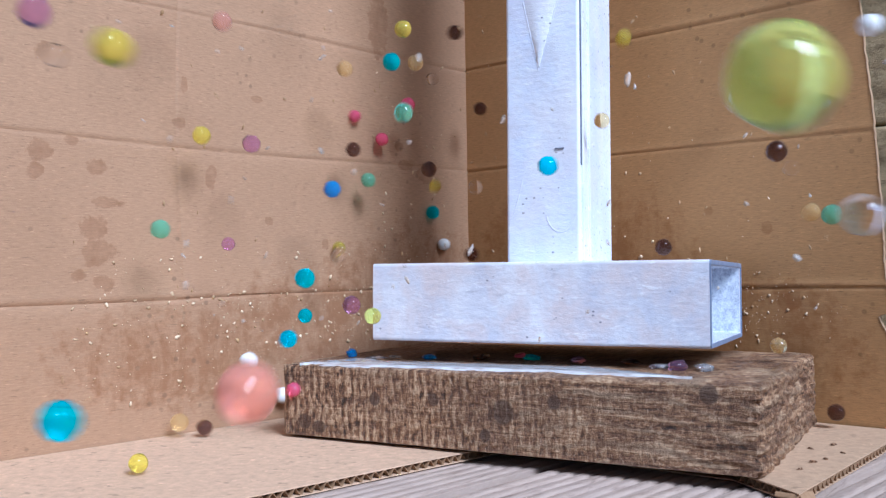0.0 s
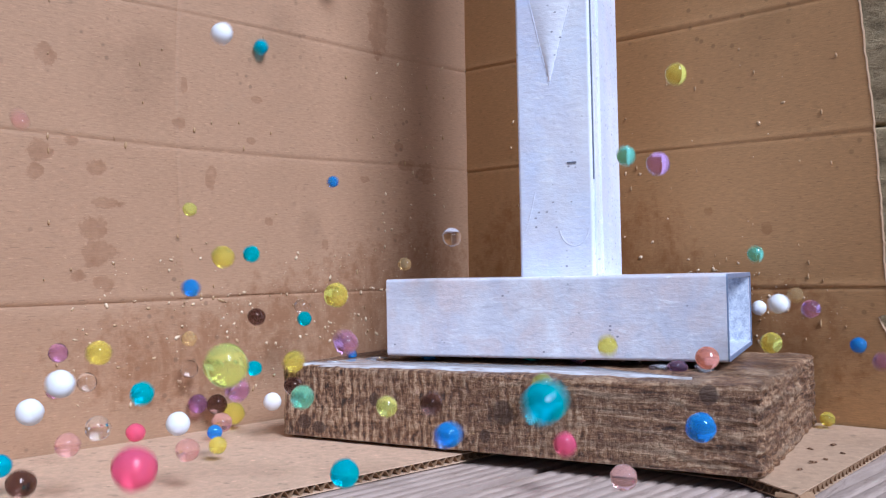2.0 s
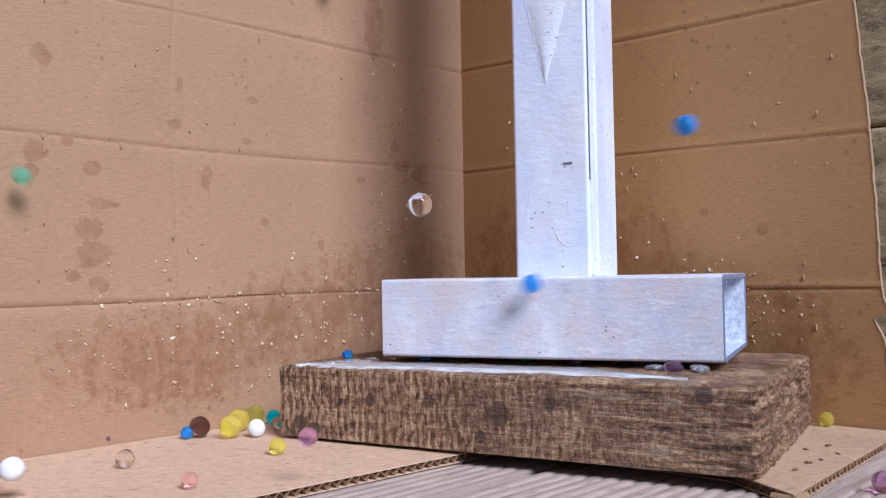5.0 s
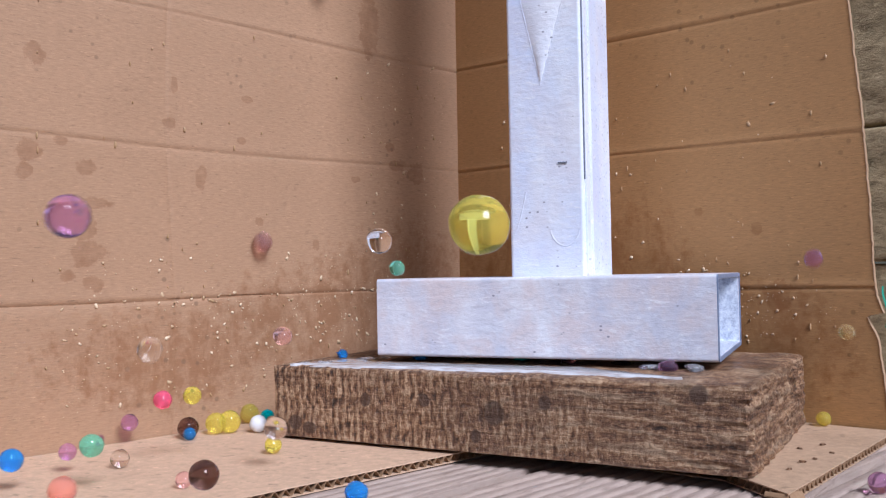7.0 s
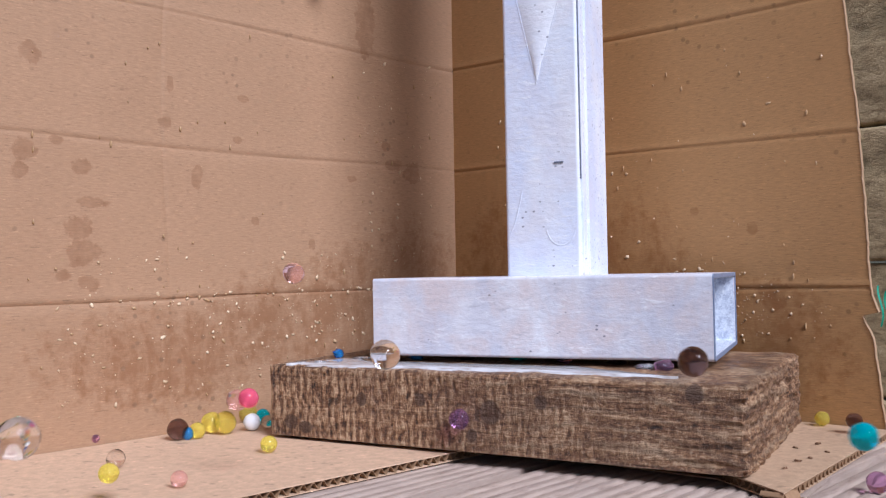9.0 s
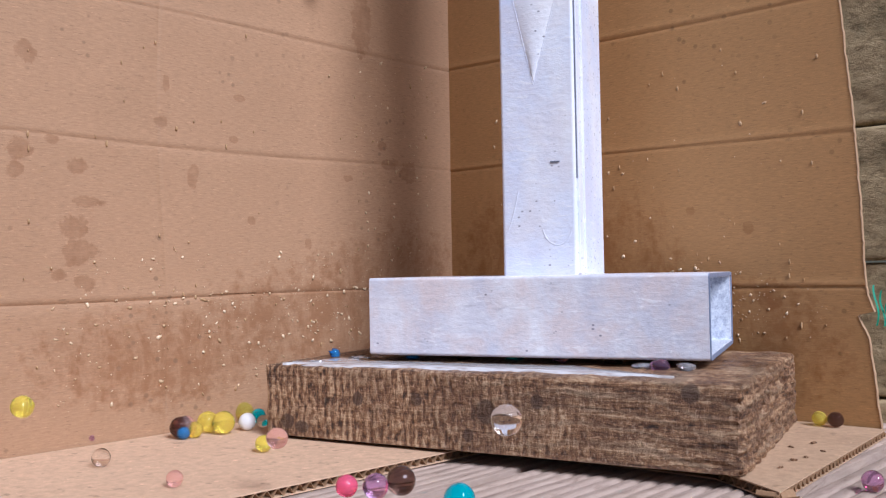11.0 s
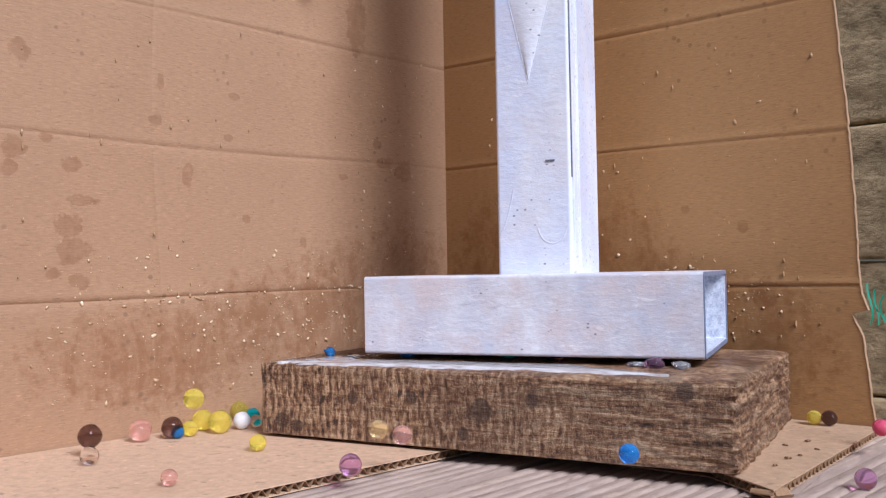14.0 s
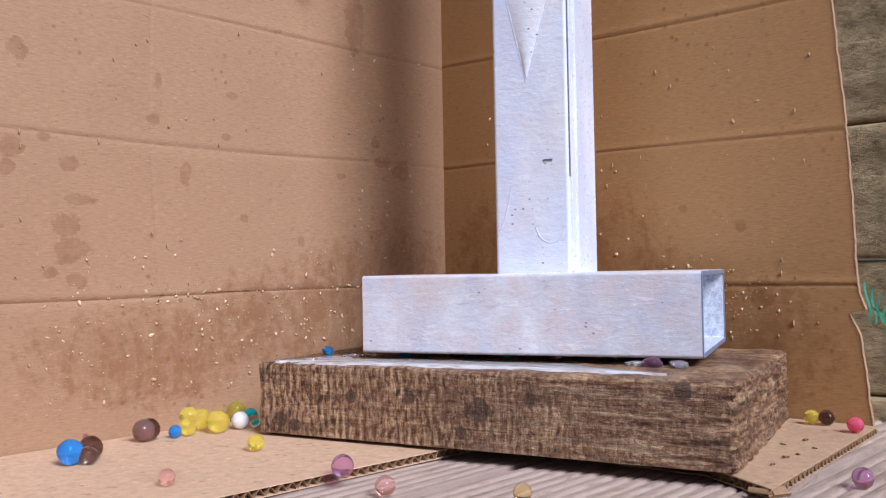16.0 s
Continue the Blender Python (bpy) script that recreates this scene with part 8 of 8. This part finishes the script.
    walk(bead("purple", 11.2), [(0, pose(-0.1642, 0.2090, 0.0060)), (2.6, pose(-0.1642, 0.2090, 0.0060)), (2.75, pose(-0.1780, 0.2180, 0.1900)), (3, pose(-0.0530, 0.1621, 0.1233)), (3.5, pose(-0.0205, 0.1685, 0.1113)), (3.95, pose(0.0891, 0.1185, 0.0967)), (16, pose(0.0891, 0.1185, 0.0967))])
    walk(bead("amber", 10.5), [(0, pose(-0.0112, 0.1212, 0.0608)), (0.5, pose(-0.0148, 0.1225, 0.0934)), (1, pose(-0.0039, 0.1223, 0.0600)), (1.45, pose(0.0870, 0.1189, 0.0496)), (16, pose(0.0870, 0.1189, 0.0496))])
    walk(bead("amber", 10.3), [(0, pose(-0.1433, 0.2186, 0.0060)), (0.6, pose(-0.1433, 0.2186, 0.0060)), (0.75, pose(-0.1780, 0.2180, 0.1900)), (1, pose(-0.0987, 0.1171, 0.1494)), (1.3, pose(-0.1780, 0.2180, 0.1900)), (1.7, pose(-0.1385, 0.2138, 0.0060)), (16, pose(-0.1385, 0.2138, 0.0060))])
    walk(bead("purple", 10.1), [(0, pose(-0.1595, 0.2095, 0.0060)), (0.6, pose(-0.1595, 0.2095, 0.0060)), (0.75, pose(-0.1780, 0.2180, 0.1900)), (1, pose(-0.0786, 0.1674, 0.1283)), (1.3, pose(-0.1780, 0.2180, 0.1900)), (1.7, pose(-0.1465, 0.2139, 0.0060)), (16, pose(-0.1465, 0.2139, 0.0060))])
    walk(bead("lime", 11.6), [(0, pose(-0.2067, 0.2078, 0.0060)), (0.6, pose(-0.2067, 0.2078, 0.0060)), (0.75, pose(-0.1780, 0.2180, 0.1900)), (1, pose(-0.2419, 0.2012, 0.2481)), (1.3, pose(-0.1780, 0.2180, 0.1900)), (1.7, pose(-0.1441, 0.2189, 0.0060)), (16, pose(-0.1441, 0.2189, 0.0060))])
    walk(bead("black", 11.7), [(0, pose(-0.2283, 0.2166, 0.0060)), (0.6, pose(-0.2283, 0.2166, 0.0060)), (0.75, pose(-0.1780, 0.2180, 0.1900)), (1, pose(-0.2897, 0.1789, 0.2512)), (1.5, pose(-0.3044, 0.1765, 0.2176)), (1.8, pose(-0.1780, 0.2180, 0.1900)), (2.2, pose(-0.1928, 0.2088, 0.0060)), (16, pose(-0.1928, 0.2088, 0.0060))])
    walk(bead("clear", 11.0), [(0, pose(-0.0057, 0.1524, 0.1770)), (0.5, pose(0.0439, 0.1582, 0.1742)), (0.95, pose(0.0896, 0.1184, 0.1542)), (16, pose(0.0896, 0.1184, 0.1542))])
    walk(bead("black", 12.3), [(0, pose(-0.2779, 0.2085, 0.1260)), (0.5, pose(-0.3499, 0.1066, 0.1271)), (0.95, pose(-0.2057, 0.2162, 0.0060)), (16, pose(-0.2057, 0.2162, 0.0060))])
    walk(bead("clear", 12.3), [(0, pose(-0.2722, 0.2074, 0.1837)), (0.5, pose(-0.2484, 0.2102, 0.2466)), (0.8, pose(-0.1780, 0.2180, 0.1900)), (1.2, pose(-0.1420, 0.2075, 0.0060)), (16, pose(-0.1420, 0.2075, 0.0060))])
    walk(bead("clear", 10.7), [(0, pose(-0.2922, 0.1697, 0.2739)), (0.5, pose(-0.2652, 0.1892, 0.2535)), (0.8, pose(-0.1780, 0.2180, 0.1900)), (1.2, pose(-0.1704, 0.2075, 0.0060)), (16, pose(-0.1704, 0.2075, 0.0060))])
    walk(bead("clear", 11.2), [(0, pose(-0.3193, 0.0707, 0.1261)), (0.5, pose(-0.2381, 0.1104, 0.2315)), (1, pose(-0.2497, 0.1076, 0.2108)), (1.3, pose(-0.1780, 0.2180, 0.1900)), (1.7, pose(-0.1590, 0.2110, 0.0060)), (16, pose(-0.1590, 0.2110, 0.0060))])
    walk(bead("amber", 12.0), [(0, pose(-0.3172, 0.0786, 0.2689)), (0.5, pose(-0.2312, 0.1446, 0.1987)), (0.8, pose(-0.1780, 0.2180, 0.1900)), (1.2, pose(-0.1411, 0.2188, 0.0060)), (16, pose(-0.1411, 0.2188, 0.0060))])
    walk(bead("black", 13.3), [(0, pose(-0.3805, -0.1984, 0.1075)), (1.2, pose(-0.3805, -0.1984, 0.1075)), (1.5, pose(-0.3708, -0.1176, 0.0916)), (1.95, pose(-0.3820, -0.2038, 0.0777)), (16, pose(-0.3820, -0.2038, 0.0777))])
    walk(bead("black", 12.8), [(0, pose(-0.3805, -0.1984, 0.0338)), (2.2, pose(-0.3805, -0.1984, 0.0338)), (2.5, pose(-0.3703, -0.1634, 0.0164)), (2.95, pose(-0.3219, -0.2405, 0.0185)), (16, pose(-0.3219, -0.2405, 0.0185))])
    walk(bead("amber", 10.7), [(0, pose(-0.1824, 0.2190, 0.0060)), (0.6, pose(-0.1824, 0.2190, 0.0060)), (1, pose(-0.3104, 0.1030, 0.1098)), (1.5, pose(-0.3082, 0.1042, 0.0944)), (2, pose(-0.2893, 0.1167, 0.1181)), (2.5, pose(-0.2910, 0.1156, 0.1157)), (2.95, pose(-0.2039, 0.2079, 0.0060)), (16, pose(-0.2039, 0.2079, 0.0060))])
    walk(bead("orange", 13.5), [(0, pose(-0.1720, 0.2074, 0.0060)), (5.4, pose(-0.1720, 0.2074, 0.0060)), (6.3, pose(-0.3402, -0.1018, 0.0289)), (6.5, pose(-0.3518, -0.1158, 0.0252)), (7, pose(-0.2856, -0.1958, 0.0099)), (7.45, pose(-0.3147, -0.2396, 0.0185)), (16, pose(-0.3147, -0.2396, 0.0185))])
    walk(bead("orange", 13.5), [(0, pose(-0.2163, 0.2119, 0.0060)), (5.4, pose(-0.2163, 0.2119, 0.0060)), (6.3, pose(-0.2941, -0.1193, 0.0233)), (6.5, pose(-0.3115, -0.1383, 0.0226)), (6.95, pose(-0.3410, -0.2239, 0.0185)), (16, pose(-0.3410, -0.2239, 0.0185))])
    walk(bead("clear", 13.5), [(0, pose(-0.1708, 0.2089, 0.0060)), (5.8, pose(-0.1708, 0.2089, 0.0060)), (6.5, pose(-0.2621, -0.0848, 0.0436)), (7, pose(-0.2503, -0.0787, 0.0236)), (7.45, pose(-0.2333, 0.2174, 0.0060)), (16, pose(-0.2333, 0.2174, 0.0060))])
    walk(bead("clear", 10.7), [(0, pose(-0.2035, 0.2185, 0.0060)), (5.4, pose(-0.2035, 0.2185, 0.0060)), (6.5, pose(-0.1626, -0.3083, 0.0501)), (6.95, pose(-0.3152, -0.2400, 0.0185)), (16, pose(-0.3152, -0.2400, 0.0185))])
    walk(bead("purple", 10.7), [(0, pose(-0.1394, 0.2115, 0.0060)), (5.8, pose(-0.1394, 0.2115, 0.0060)), (6.5, pose(-0.3579, -0.0705, 0.0902)), (6.95, pose(-0.3807, -0.1989, 0.0781)), (16, pose(-0.3807, -0.1989, 0.0781))])
    walk(bead("purple", 10.1), [(0, pose(-0.1874, 0.2132, 0.0060)), (5.6, pose(-0.1874, 0.2132, 0.0060)), (6.5, pose(-0.3451, -0.1240, 0.0164)), (7, pose(-0.3550, -0.1372, 0.0120)), (7.45, pose(-0.3147, -0.2396, 0.0185)), (16, pose(-0.3147, -0.2396, 0.0185))])


motions()
